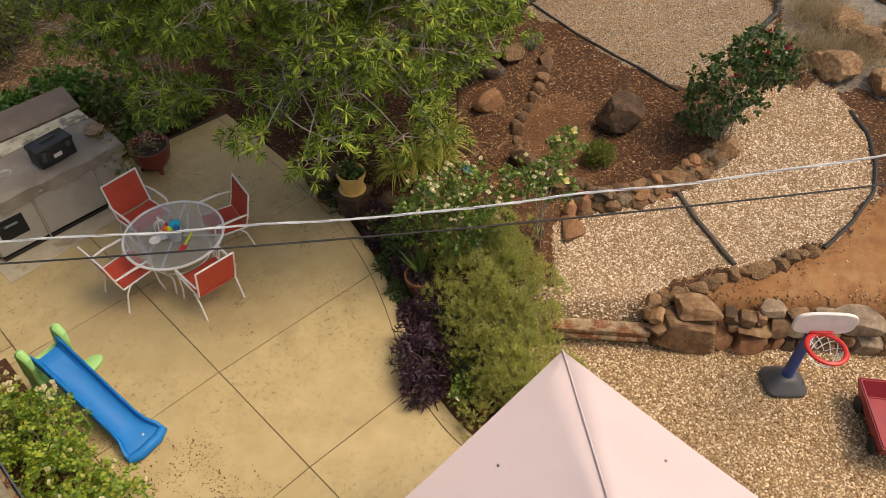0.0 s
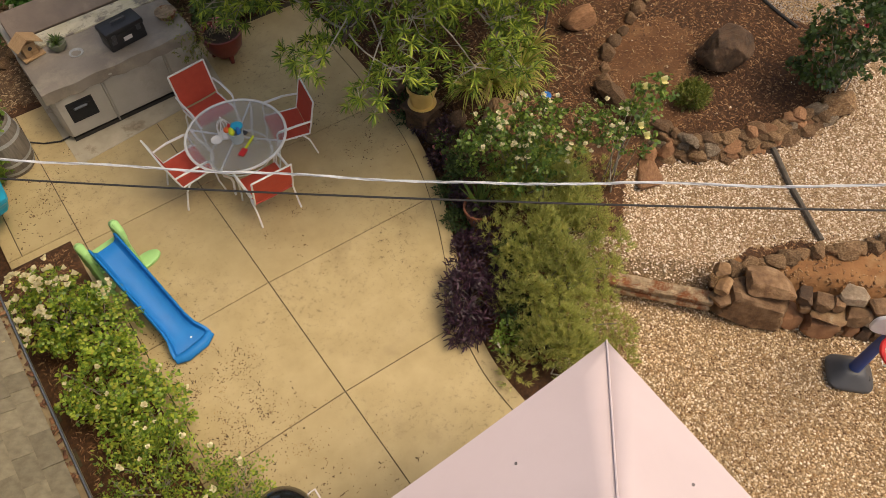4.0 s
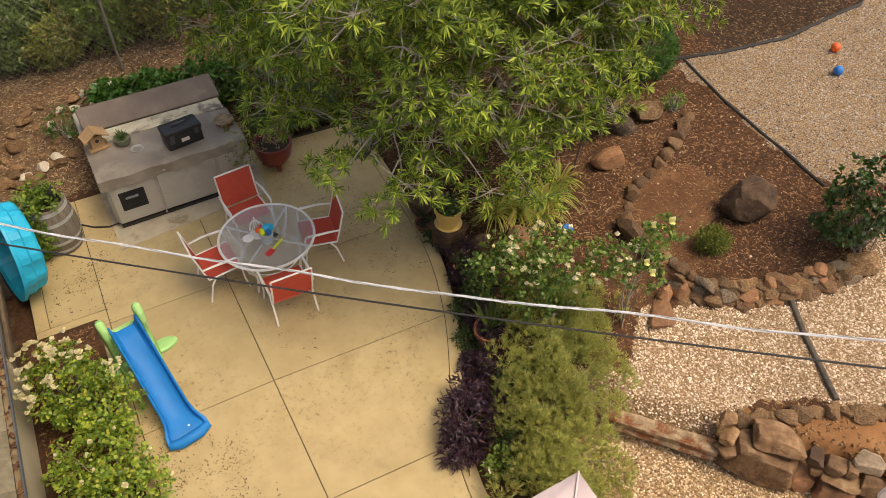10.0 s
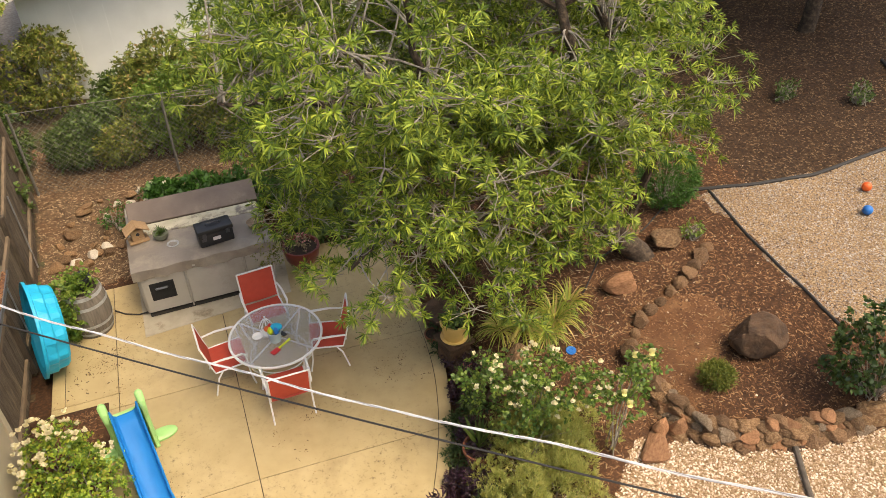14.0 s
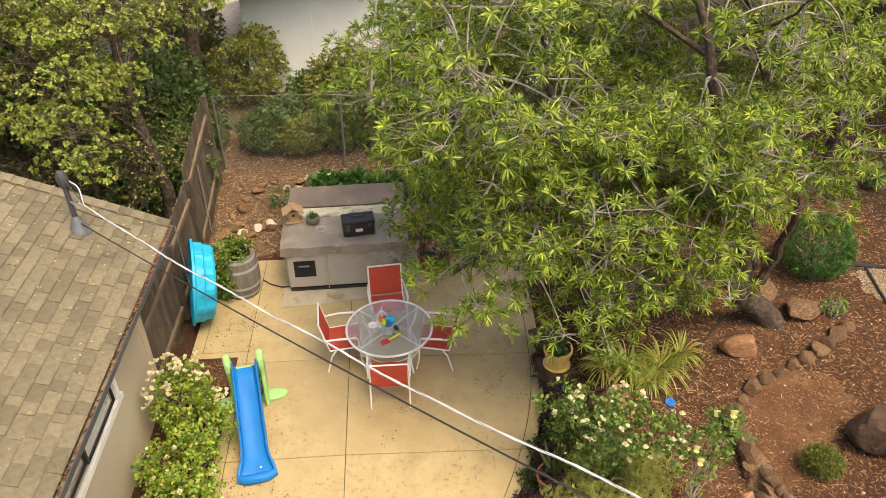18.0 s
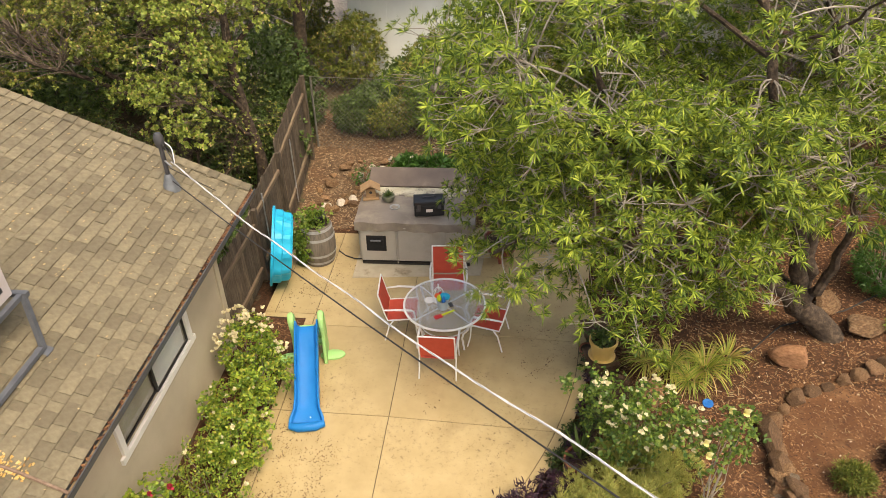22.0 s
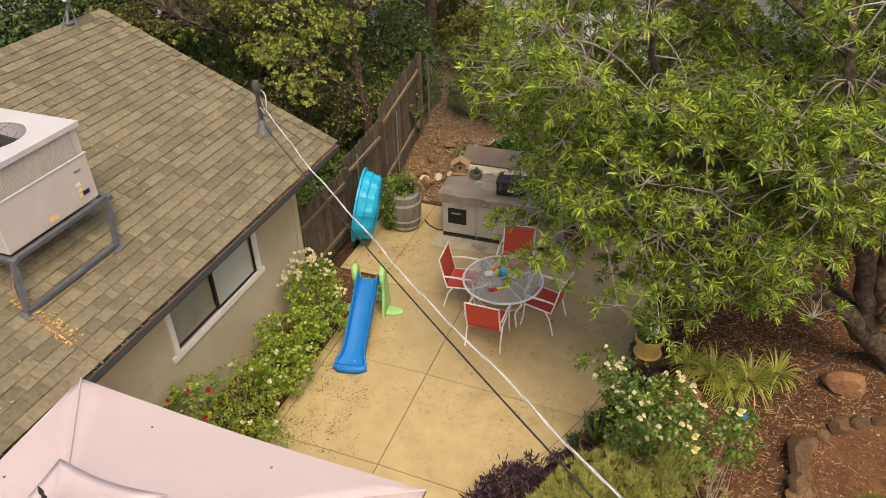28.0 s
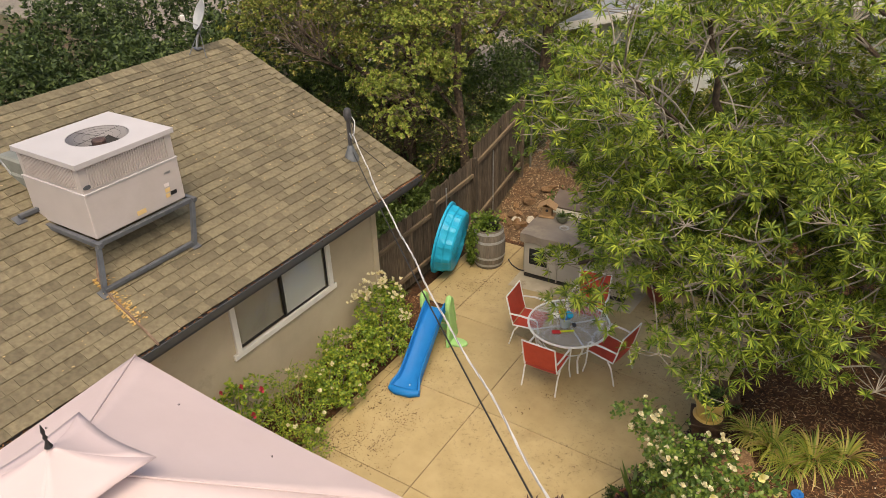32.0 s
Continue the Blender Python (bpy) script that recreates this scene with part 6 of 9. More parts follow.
def build_pool_and_barrel():
    po = thing("wading_pool", "turquoise plastic wading pool standing on edge against the fence", "wading pool")
    # shell built lying down: rim at z = 0, floor at z = 0.30
    bm = B()
    seg = 48
    prof = [(0.76, 0.0, 0.0), (0.76, 0.035, 0.0), (0.705, 0.045, 0.2), (0.685, 0.15, 1.0), (0.655, 0.17, 1.0), (0.635, 0.27, 1.0), (0.60, 0.30, 0.6), (0.0, 0.30, 0.0), (0.0, 0.285, 0.0), (0.58, 0.285, 0.0), (0.62, 0.26, 0.6), (0.70, 0.03, 0.2)]
    rings = []
    for r, z, wv in prof:
        ring = []
        for k in range(seg):
            a = 2 * math.pi * k / seg
            q = r * (1 + 0.022 * wv * (1 if k % 4 in (1, 2) else -1))
            ring.append(bm.verts.new((q * math.cos(a), q * math.sin(a), z)))
        rings.append(ring)
    for a, b in zip(rings, rings[1:] + rings[:1]):
        for k in range(seg):
            bm.faces.new((a[k], a[(k + 1) % seg], b[(k + 1) % seg], b[k]))
    bmesh.ops.remove_doubles(bm, verts=bm.verts, dist=0.0005)
    bmesh.ops.recalc_face_normals(bm, faces=bm.faces)
    po.matrix_basis = Matrix.Translation((-2.50, 3.04, 0.72)) @ Matrix.Rotation(radians(15), 4, "Z") @ Matrix.Rotation(radians(100), 4, "Y") @ Matrix.Diagonal((0.92, 0.92, 1.15, 1))
    sh = part("shell", bm, M_TEAL, po, "scalloped turquoise shell", False)
    for k in range(5):
        r = 0.12 + k * 0.1
        part("floor_ridge", tube(B(), [(r * math.cos(a), r * math.sin(a), 0.30) for a in np.linspace(0, 2 * math.pi, 33)], 0.008, 5, False), M_TEAL, sh)

    ba = thing("barrel_planter", "grey oak half barrel used as a planter with trailing ivy", "planter", at=pose(-1.87, 3.70, 0.0, 0, 0, 0))
    bh, br = 0.80, 0.30
    n = 18
    rad = lambda z: br - 0.055 * ((z / bh - 0.5) * 2) ** 2 * 1.0 + 0.02
    for k in range(n):
        bm = B()
        a0, a1 = 2 * math.pi * k / n + 0.005, 2 * math.pi * (k + 1) / n - 0.005
        rows = []
        for z in np.linspace(0, bh, 7):
            r = rad(z)
            rows.append([bm.verts.new((q * math.cos(a), q * math.sin(a), z)) for q, a in ((r, a0), (r + 0.003, (a0 + a1) / 2), (r, a1), (r - 0.025, a1), (r - 0.025, a0))])
        for p, q in zip(rows, rows[1:]):
            for j in range(5):
                bm.faces.new((p[j], p[(j + 1) % 5], q[(j + 1) % 5], q[j]))
        bm.faces.new(rows[0][::-1]), bm.faces.new(rows[-1])
        part("stave", bm, M_BARREL, ba, "", False)
    for z in (0.06, 0.22, 0.56, 0.73):
        r0, r1 = rad(z) + 0.009, rad(z + 0.05) + 0.009
        part("hoop", lathe(B(), [(r0, z), (r1, z + 0.05), (r1 - 0.004, z + 0.05), (r0 - 0.004, z)], 28), M_HOOP, ba, "grey metal hoop")
    part("soil", lathe(B(), [(0, bh - 0.06), (br - 0.05, bh - 0.06)], 18), M_SOIL, ba, "", False)
    pot = part("inner_pot", lathe(B(), [(0, bh - 0.05), (0.11, bh - 0.05), (0.15, bh + 0.14), (0.135, bh + 0.14), (0, bh + 0.10)], 18, (0.04, 0.06, 0)), M_BLACK, ba, "black plastic nursery pot")
    rng = np.random.default_rng(71)
    P, D = [], []
    for _ in range(330):
        a = rng.normal(math.radians(222), 0.30)
        z = rng.uniform(0.02, 1.0) ** 0.8
        r = (rad(min(z, bh) * 1.0) + rng.uniform(0.01, 0.10)) if z < bh else rng.uniform(0, 0.3)
        P.append((r * math.cos(a), r * math.sin(a), min(z, 0.98) * bh * 1.15))
        D.append((math.cos(a), math.sin(a), rng.uniform(-0.6, 0.6)))
    for _ in range(160):
        P.append((rng.normal(-0.05, 0.14), rng.normal(-0.02, 0.12), bh + rng.uniform(0.02, 0.25)))
        D.append((rng.normal(), rng.normal(), 1))
    part("ivy", leaf_cloud("ivy", P, D, 4, 0.055, 0.045, 20, 85, 0.2, 9, True, 0.02), L_IVY, ba, "trailing green ivy")


build_pool_and_barrel()


def pot_profile(r, h):
    return [(0, 0), (r * 0.7, 0), (r * 0.92, h * 0.8), (r * 1.0, h * 0.82), (r * 1.02, h), (r * 0.9, h), (r * 0.86, h * 0.86), (0, h * 0.86)]


def build_pots():
    rng = np.random.default_rng(81)
    rp = thing("red_pot", "large dark red glazed pot on small feet with dry flowers", "potted plant", at=(1.46, 3.98, 0.0))
    part("pot", lathe(B(), [(0, 0.08), (0.17, 0.08), (0.27, 0.22), (0.31, 0.42), (0.31, 0.46), (0.28, 0.46), (0.26, 0.40), (0, 0.40)], 26), M_REDPOT, rp, "dark red glazed bowl")
    for k in range(3):
        a = k * 2.094 + 0.5
        part("foot", tube(B(), [(0.17 * math.cos(a), 0.17 * math.sin(a), 0.12), (0.2 * math.cos(a), 0.2 * math.sin(a), 0.0)], [0.045, 0.03], 8), M_REDPOT, rp)
    part("soil", lathe(B(), [(0, 0.41), (0.27, 0.41)], 18), M_SOIL, rp, "", False)
    P = np.c_[rng.normal(0, 0.12, (90, 2)), rng.uniform(0.42, 0.62, 90)]
    part("dry_growth", leaf_cloud("dry_stems", P, rng.normal(size=(90, 3)) + (0, 0, 1), 4, 0.07, 0.012, 10, 60, 0.1, 12), L_DRY, rp, "dry brown stems", kind="stuff")
    part("flowers", leaf_cloud("pale_flowers", P[:26] + (0, 0, 0.05), np.tile((0, 0, 1.0), (26, 1)), 6, 0.025, 0.02, 40, 80, 0, 13), P_PINK, rp, "faded pink flowers", kind="stuff")

    x, y = 3.02, 1.03
    z = gz(x, y)
    sb = solo("paving_slab", box(B(), (0, 0, 0.03), (0.44, 0.44, 0.06), None, 0.008), M_DARKSTONE, "grey square paving slab under the yellow pot", "paving slab", at=pose(x, y, 0.36, 0, 0, 14), smooth=False)
    solo("slab_block", box(B(), (0, 0, 0), (0.36, 0.34, 0.36), None, 0.02), M_DARKSTONE, "dark stone block holding up the slab", "stone", at=pose(x, y, 0.18, 0, 0, 14), smooth=False)
    yp = thing("yellow_pot", "yellow glazed flower pot with a leafy plant", "potted plant", at=(x, y, 0.42))
    part("saucer", lathe(B(), [(0, 0), (0.17, 0), (0.20, 0.03), (0.185, 0.03), (0, 0.012)], 24), M_YELPOT, yp)
    part("pot", lathe(B(), [(r, h + 0.015) for r, h in pot_profile(0.205, 0.32)], 26), M_YELPOT, yp)
    part("soil", lathe(B(), [(0, 0.30), (0.18, 0.30)], 18), M_SOIL, yp, "", False)
    P = np.c_[rng.normal(0, 0.09, (80, 2)), rng.uniform(0.30, 0.46, 80)]
    part("plant", leaf_cloud("pot_leaves", P, rng.normal(size=(80, 3)) + (0, 0, 1), 5, 0.08, 0.035, 15, 70, 0.2, 14, True), L_DARK, yp)
    solo("paving_slab", box(B(), (0, 0, 0.03), (0.46, 0.46, 0.06), None, 0.008), M_DARKSTONE, "dark square paving slab behind the yellow pot", "paving slab", at=pose(3.05, 1.75, 0.30, 0, 0, 20), smooth=False)

    al = thing("aloe_pot", "terracotta pot with a tall spiky aloe", "potted plant", at=(2.62, -0.78, 0.02))
    part("pot", lathe(B(), pot_profile(0.21, 0.30), 24), M_TERRA, al)
    part("soil", lathe(B(), [(0, 0.27), (0.18, 0.27)], 18), M_SOIL, al, "", False)
    part("leaves", leaf_cloud("aloe", [(0, 0, 0.26)] * 2, [(0, 0, 1)] * 2, 11, 0.48, 0.05, 8, 48, 0.05, 15, True), L_DARK, al, "spiky green aloe leaves")
    for x, y, r, h in ((1.88, -2.62, 0.13, 0.2), (2.12, -2.75, 0.15, 0.24), (2.9, 1.55, 0.14, 0.2)):
        p = thing("terracotta_pot", "small terracotta pot among the plants", "flower pot", "terracotta pots by the patio edge", at=(x, y, gz(x, y) - 0.02))
        part("pot", lathe(B(), pot_profile(r, h), 20), M_TERRA, p)
        part("soil", lathe(B(), [(0, h * 0.9), (r * 0.86, h * 0.9)], 16), M_SOIL, p, "", False)

    gr = thing("kettle_grill", "black enamel kettle barbecue grill", "grill", at=(-1.20, -2.80, 0))
    part("bowl", lathe(B(), [(0, 0.5), (0.12, 0.51), (0.24, 0.6), (0.29, 0.74), (0.29, 0.76), (0.0, 0.75)], 28), M_ENAMEL, gr, "glossy black bowl")
    lidp = part("lid", lathe(B(), [(0.295, 0.76), (0.295, 0.78), (0.27, 0.88), (0.2, 0.96), (0.1, 1.0), (0, 1.01)], 28), M_ENAMEL, gr, "glossy black domed lid")
    part("lid_handle", tube(B(), [(-0.05, 0.0, 1.0), (-0.05, 0, 1.05), (0.05, 0, 1.05), (0.05, 0, 1.0)], 0.012, 6), M_OFFWHITE, lidp, "pale lid handle")
    part("side_handle", tube(B(), [(0.28, 0.08, 0.74), (0.36, 0.08, 0.75), (0.36, -0.08, 0.75), (0.28, -0.08, 0.74)], 0.010, 6), M_OFFWHITE, gr)
    for k in range(3):
        a = k * 2.094 + 0.9
        part("leg", tube(B(), [(0.2 * math.cos(a), 0.2 * math.sin(a), 0.58), (0.3 * math.cos(a), 0.3 * math.sin(a), 0.0)], 0.012, 6), M_GALV, gr)


build_pots()


# ---- fences on the west and north ----
def build_fences():
    rng = random.Random(5)
    FX = -2.74

    def panel(y0, y1, zt0, zt1, label):
        f = thing("fence_panel", label, "fence", "weathered board fence panels")
        n = int((y1 - y0) / 0.148)
        for k in range(n):
            y = y0 + (k + 0.5) * (y1 - y0) / n
            u = (k + 0.5) / n
            zb = gz(FX, y) - 0.02 if y > 4.3 else 0.0
            zt = zt0 + (zt1 - zt0) * u + rng.uniform(-0.025, 0.025)
            bm = B()
            h = zt - zb
            w = (y1 - y0) / n - 0.008
            tilt = rng.uniform(-0.008, 0.008)
            lo = [(-w / 2, 0), (w / 2, 0), (w / 2, h - 0.04), (w / 2 - 0.035, h), (-w / 2 + 0.035, h), (-w / 2, h - 0.04)]
            a = [bm.verts.new((FX - 0.01, y + dy + tilt * dz, zb + dz)) for dy, dz in lo]
            b = [bm.verts.new((FX + 0.008, y + dy + tilt * dz, zb + dz)) for dy, dz in lo]
            bm.faces.new(a[::-1]), bm.faces.new(b)
            for i in range(6):
                bm.faces.new((a[i], a[(i + 1) % 6], b[(i + 1) % 6], b[i]))
            part("board", bm, M_FENCE, f, "", False)
        for u, nm in ((0.18, "rail"), (0.80, "rail")):
            z0a = (gz(FX, y0) if y0 > 4.3 else 0) + u * (zt0 - (gz(FX, y0) if y0 > 4.3 else 0))
            z1a = (gz(FX, y1) if y1 > 4.3 else 0) + u * (zt1 - (gz(FX, y1) if y1 > 4.3 else 0))
            ang = math.atan2(z1a - z0a, y1 - y0)
            part(nm, box(B(), (FX + 0.032, (y0 + y1) / 2, (z0a + z1a) / 2), (0.045, (y1 - y0) / math.cos(ang), 0.085), Matrix.Rotation(ang, 3, "X"), 0.006), M_RAILWOOD, f, "pale horizontal rail", False)
        zb = gz(FX, y1) - 0.05 if y1 > 4.3 else 0.0
        part("post", box(B(), (FX + 0.05, y1 - 0.03, (zb + zt1 + 0.02) / 2), (0.09, 0.09, zt1 + 0.02 - zb), None, 0.008), M_FENCE, f, "square fence post", False)

    panel(1.28, 3.05, 1.42, 1.45, "weathered brown board fence panel beside the house")
    panel(3.05, 4.62, 1.62, 1.70, "weathered brown board fence panel behind the barrel")
    panel(4.62, 6.70, 1.95, 2.35, "tall weathered brown board fence panel climbing the hill")
    solo("white_pipe", tube(B(), [(FX + 0.05, 5.35, 0.2), (FX + 0.05, 5.36, 1.6)], 0.014, 6), M_GALV, "thin grey pipe fixed upright on the fence", "pipe")
    solo("white_pipe", tube(B(), [(FX + 0.05, 3.5, 0.0), (FX + 0.05, 3.5, 1.5)], 0.014, 6), M_GALV, "thin grey pipe fixed upright on the fence", "pipe")

    # chain-link fence across the hill
    cl = thing("chain_link_fence", "galvanised chain-link fence across the slope", "fence")
    y = 7.0
    x0, x1, h = -2.62, 4.7, 1.6
    posts = np.linspace(x0, x1, 4)
    for x in posts:
        z = gz(x, y)
        part("post", tube(B(), [(x, y, z - 0.05), (x, y, z + h)], 0.024, 8), M_WIRE, cl)
    zb = [gz(x, y) for x in posts]
    part("top_rail", tube(B(), [(x, y, z + h) for x, z in zip(posts, zb)], 0.007, 6), M_WIRE, cl)
    bm = B()
    step = 0.105
    rise = h / step
    for s in (-1, 1):
        x = x0 - h
        while x < x1 + h:
            pts = []
            for q in np.linspace(0, 1, 3):
                xx = x + s * q * h
                pts.append((xx, y + 0.004 * s, gz(min(max(xx, x0), x1), y) + q * h))
            q0, q1 = sorted(((x0 - x) / (s * h), (x1 - x) / (s * h)))
            q0, q1 = max(0.0, q0), min(1.0, q1)
            if q1 - q0 > 0.02:
                pts = [(x + s * q * h, y + 0.004 * s, gz(x + s * q * h, y) + q * h) for q in np.linspace(q0, q1, 3)]
                tube(bm, pts, 0.003, 3, False)
            x += step
    part("wire_mesh", bm, M_WIRE, cl, "diamond wire mesh", False)


build_fences()
# ---- stones, logs and toys in the garden ----
ROCKS = [block_rock("stone", 100 + k, (1.08, 1.08, 1.08), 3, 1.2, 0.55) for k in range(14)]


def stone(name, x, y, z, s, rz, material, label, category="stone", group="", k=0, tilt=0.0):
    me = ROCKS[k % len(ROCKS)].copy()
    me.materials.append(material)
    ob = new(name, me)
    ob.matrix_basis = Matrix.Translation((x, y, z)) @ Matrix.Rotation(rz, 4, "Z") @ Matrix.Rotation(tilt, 4, "X") @ Matrix.Diagonal((*s, 1))
    return tagged(ob, label, category, group)


def along(pts, n):
    """n places at even steps along a line."""
    pts = [Vector((*p, 0)) for p in pts]
    ds = [0.0]
    for a, b in zip(pts, pts[1:]):
        ds.append(ds[-1] + (b - a).length)
    out = []
    for k in range(n):
        d = ds[-1] * k / max(1, n - 1)
        i = max(j for j in range(len(ds) - 1) if ds[j] <= d + 1e-9)
        f = (d - ds[i]) / max(1e-9, ds[i + 1] - ds[i])
        p = pts[i].lerp(pts[i + 1], min(1, f))
        t = (pts[i + 1] - pts[i])
        out.append((p.x, p.y, math.atan2(t.y, t.x)))
    return out


def build_stones():
    rng = random.Random(12)
    big = block_rock("boulder", 41, (0.36, 0.32, 0.34), 5, 1.0, 0.35)
    solo("boulder", big, M_DARKSTONE, "large dark brown boulder on the mulch bed", "boulder", at=pose(6.34, -1.13, 1.17, 0, 8, -30))
    # low wall of small stones on the south side of the mulch bed
    wall = thing("dry_stone_wall", "low curved wall of small brown field stones", "stone wall", "", "structure")
    line = [(4.84, -1.25), (4.92, -1.62), (5.02, -1.90), (5.30, -2.13), (5.84, -2.38), (6.65, -2.60)]
    for c in range(4):
        for i, (x, y, a) in enumerate(along(line, (17, 24, 26, 24)[c])):
            s = (rng.uniform(0.10, 0.15), rng.uniform(0.075, 0.125), rng.uniform(0.06, 0.11), rng.uniform(0.055, 0.10))[c]
            o = 0.10 - 0.055 * c + rng.uniform(-0.025, 0.025)
            m = rng.choice((M_STONE, M_STONE, M_GREYROCK, M_GREYROCK, M_REDSTONE, M_WALLROCK, M_WALLROCK)) if c else rng.choice((M_WALLROCK, M_DARKSTONE, M_STONE))
            q = stone("stone", x + math.sin(a) * o, y - math.cos(a) * o, gz(x, y) - 0.10 + c * 0.088 + rng.uniform(-0.015, 0.02), (s * rng.uniform(0.95, 1.5), s * 0.95, s * rng.uniform(0.6, 1.0)), a + rng.uniform(-0.6, 0.6), m, "", k=rng.randrange(14), tilt=rng.uniform(-0.45, 0.45))
            for key in ("label", "category"):
                if key in q:
                    del q[key]
            q.parent = wall
    stone("end_stone", 6.82, -2.58, gz(6.82, -2.58) + 0.10, (0.24, 0.16, 0.14), -0.2, M_STONE, "large flat brown stone at the end of the low wall", k=3)
    for x, y, s in ((4.62, -1.62, 0.10), (4.80, -1.72, 0.11)):
        stone("stone", x, y, gz(x, y) + 0.06, (s, s * 0.8, s * 1.2), 0.6, M_REDSTONE, "reddish standing stone beside the low wall", k=5)
    stone("step_stone", 4.45, -1.80, gz(4.45, -1.8) + 0.02, (0.30, 0.14, 0.06), 0.75, M_REDSTONE, "flat reddish stone edging the gravel", k=4)
    # ring of stones round the bare earth
    for i, (x, y, a) in enumerate(along([(6.95, 0.70), (6.22, 0.25), (5.76, 0.10), (5.39, -0.03), (5.02, -0.35), (4.93, -0.8)], 13)):
        s = rng.uniform(0.06, 0.125)
        stone("border_stone", x, y, gz(x, y) + s * 0.3, (s * 1.3, s, s * 0.75), a + rng.uniform(-0.6, 0.6), M_WALLROCK, "brown border stone round the bare earth", "stone", "stones round the bare earth", rng.randrange(14))
    for x, y, sx, sy, r in ((4.86, -0.66, 0.30, 0.11, 1.5), (4.86, -1.13, 0.21, 0.11, 1.5)):
        stone("curb_stone", x, y, gz(x, y) + 0.09, (sx, sy, 0.17), r, M_WALLROCK, "long flat stone holding back the bare earth", k=2)
    # rugged wall of large rocks between the two gravel levels
    wall2 = thing("rock_wall", "rugged retaining wall of large brown rocks", "stone wall", "", "structure")

    org, run, out = Vector((3.93, -3.52, 0)), Vector((0.658, -0.753, 0)), Vector((-0.753, -0.658, 0))
    turn = math.atan2(run.y, run.x)
    # along the face, height, half sizes, set back, material
    laid = [(0.40, 0.33, 0.46, 0.27, 0.27, 0.10, M_WALLROCK), (0.80, 0.25, 0.11, 0.14, 0.16, 0.10, M_REDSTONE), (0.86, 0.49, 0.07, 0.10, 0.07, 0.12, M_WALLROCK), (0.84, 0.61, 0.09, 0.11, 0.08, 0.16, M_DARKSTONE),
            (1.12, 0.28, 0.205, 0.18, 0.18, 0.10, M_REDSTONE), (1.12, 0.50, 0.215, 0.15, 0.035, 0.08, M_STONE), (1.02, 0.60, 0.12, 0.12, 0.07, 0.14, M_WALLROCK), (1.18, 0.61, 0.065, 0.10, 0.08, 0.14, M_WALLROCK),
            (1.33, 0.69, 0.15, 0.13, 0.085, 0.22, M_GREYROCK), (1.41, 0.50, 0.15, 0.15, 0.12, 0.12, M_WALLROCK), (1.29, 0.40, 0.035, 0.10, 0.11, 0.10, M_REDSTONE), (1.34, 0.22, 0.07, 0.12, 0.08, 0.10, M_STONE), (1.46, 0.27, 0.10, 0.14, 0.13, 0.10, M_REDSTONE),
            (1.66, 0.62, 0.17, 0.14, 0.10, 0.16, M_WALLROCK), (1.60, 0.48, 0.13, 0.13, 0.045, 0.10, M_GREYROCK), (1.60, 0.28, 0.09, 0.14, 0.14, 0.10, M_DARKSTONE), (1.80, 0.30, 0.13, 0.15, 0.15, 0.10, M_WALLROCK), (1.80, 0.49, 0.10, 0.12, 0.07, 0.12, M_STONE),
            (1.98, 0.62, 0.16, 0.14, 0.10, 0.18, M_GREYROCK), (2.03, 0.42, 0.13, 0.15, 0.11, 0.12, M_WALLROCK), (2.06, 0.22, 0.12, 0.14, 0.10, 0.10, M_REDSTONE), (2.34, 0.58, 0.27, 0.19, 0.13, 0.18, M_GREYROCK), (2.22, 0.34, 0.11, 0.14, 0.14, 0.10, M_WALLROCK), (2.46, 0.30, 0.18, 0.20, 0.20, 0.10, M_GREYROCK)]
    for i in range(9):
        f = 2.78 + i * 0.30
        laid += [(f, 0.30 + rng.uniform(-0.03, 0.03), rng.uniform(0.14, 0.19), 0.17, rng.uniform(0.15, 0.19), 0.10, (M_WALLROCK, M_REDSTONE, M_GREYROCK)[i % 3]), (f + 0.12, 0.58 + rng.uniform(-0.03, 0.03), rng.uniform(0.13, 0.19), 0.15, rng.uniform(0.08, 0.12), 0.16, (M_GREYROCK, M_WALLROCK)[i % 2])]
    for i, (f, z, hl, hd, hh, back, m) in enumerate(laid):
        c = org + run * f - out * back
        ob = part("rock", block_rock("rock", 300 + i, (hl * 1.12, hd * 1.12, hh * 1.1)), m, wall2)
        ob.matrix_basis = Matrix.Translation((c.x, c.y, z)) @ Matrix.Rotation(turn + rng.uniform(-0.12, 0.12), 4, "Z") @ Matrix.Rotation(rng.uniform(-0.08, 0.08), 4, "Y")
    for i, (x, y, z, sx, sy, sz, rz, m) in enumerate(((4.36, -3.70, 0.68, 0.35, 0.21, 0.10, turn, M_WALLROCK), (3.98, -3.42, 0.60, 0.13, 0.10, 0.07, 0.3, M_STONE), (4.05, -3.30, 0.70, 0.12, 0.10, 0.075, 0.9, M_STONE), (3.92, -3.50, 0.47, 0.14, 0.11, 0.06, -0.5, M_WALLROCK))):
        part("rock", block_rock("rock", 360 + i, (sx, sy, sz)), m, wall2).matrix_basis = Matrix.Translation((x, y, z)) @ Matrix.Rotation(rz, 4, "Z") @ Matrix.Rotation(rng.uniform(-0.1, 0.1), 4, "X")
    for i, (x, y, a) in enumerate(along([(4.13, -3.30), (4.32, -3.34), (4.5, -3.49), (4.76, -3.58), (5.11, -3.77), (5.42, -4.02), (5.72, -4.14), (6.05, -4.30)], 15)):
        s = rng.uniform(0.06, 0.115)
        stone("border_stone", x, y, gz(x, y) + s * 0.35, (s * 1.25, s, s * 0.8), a + rng.uniform(-0.7, 0.7), M_STONE, "small brown stone bordering the raised dirt bed", "stone", "stones round the dirt bed", rng.randrange(14))
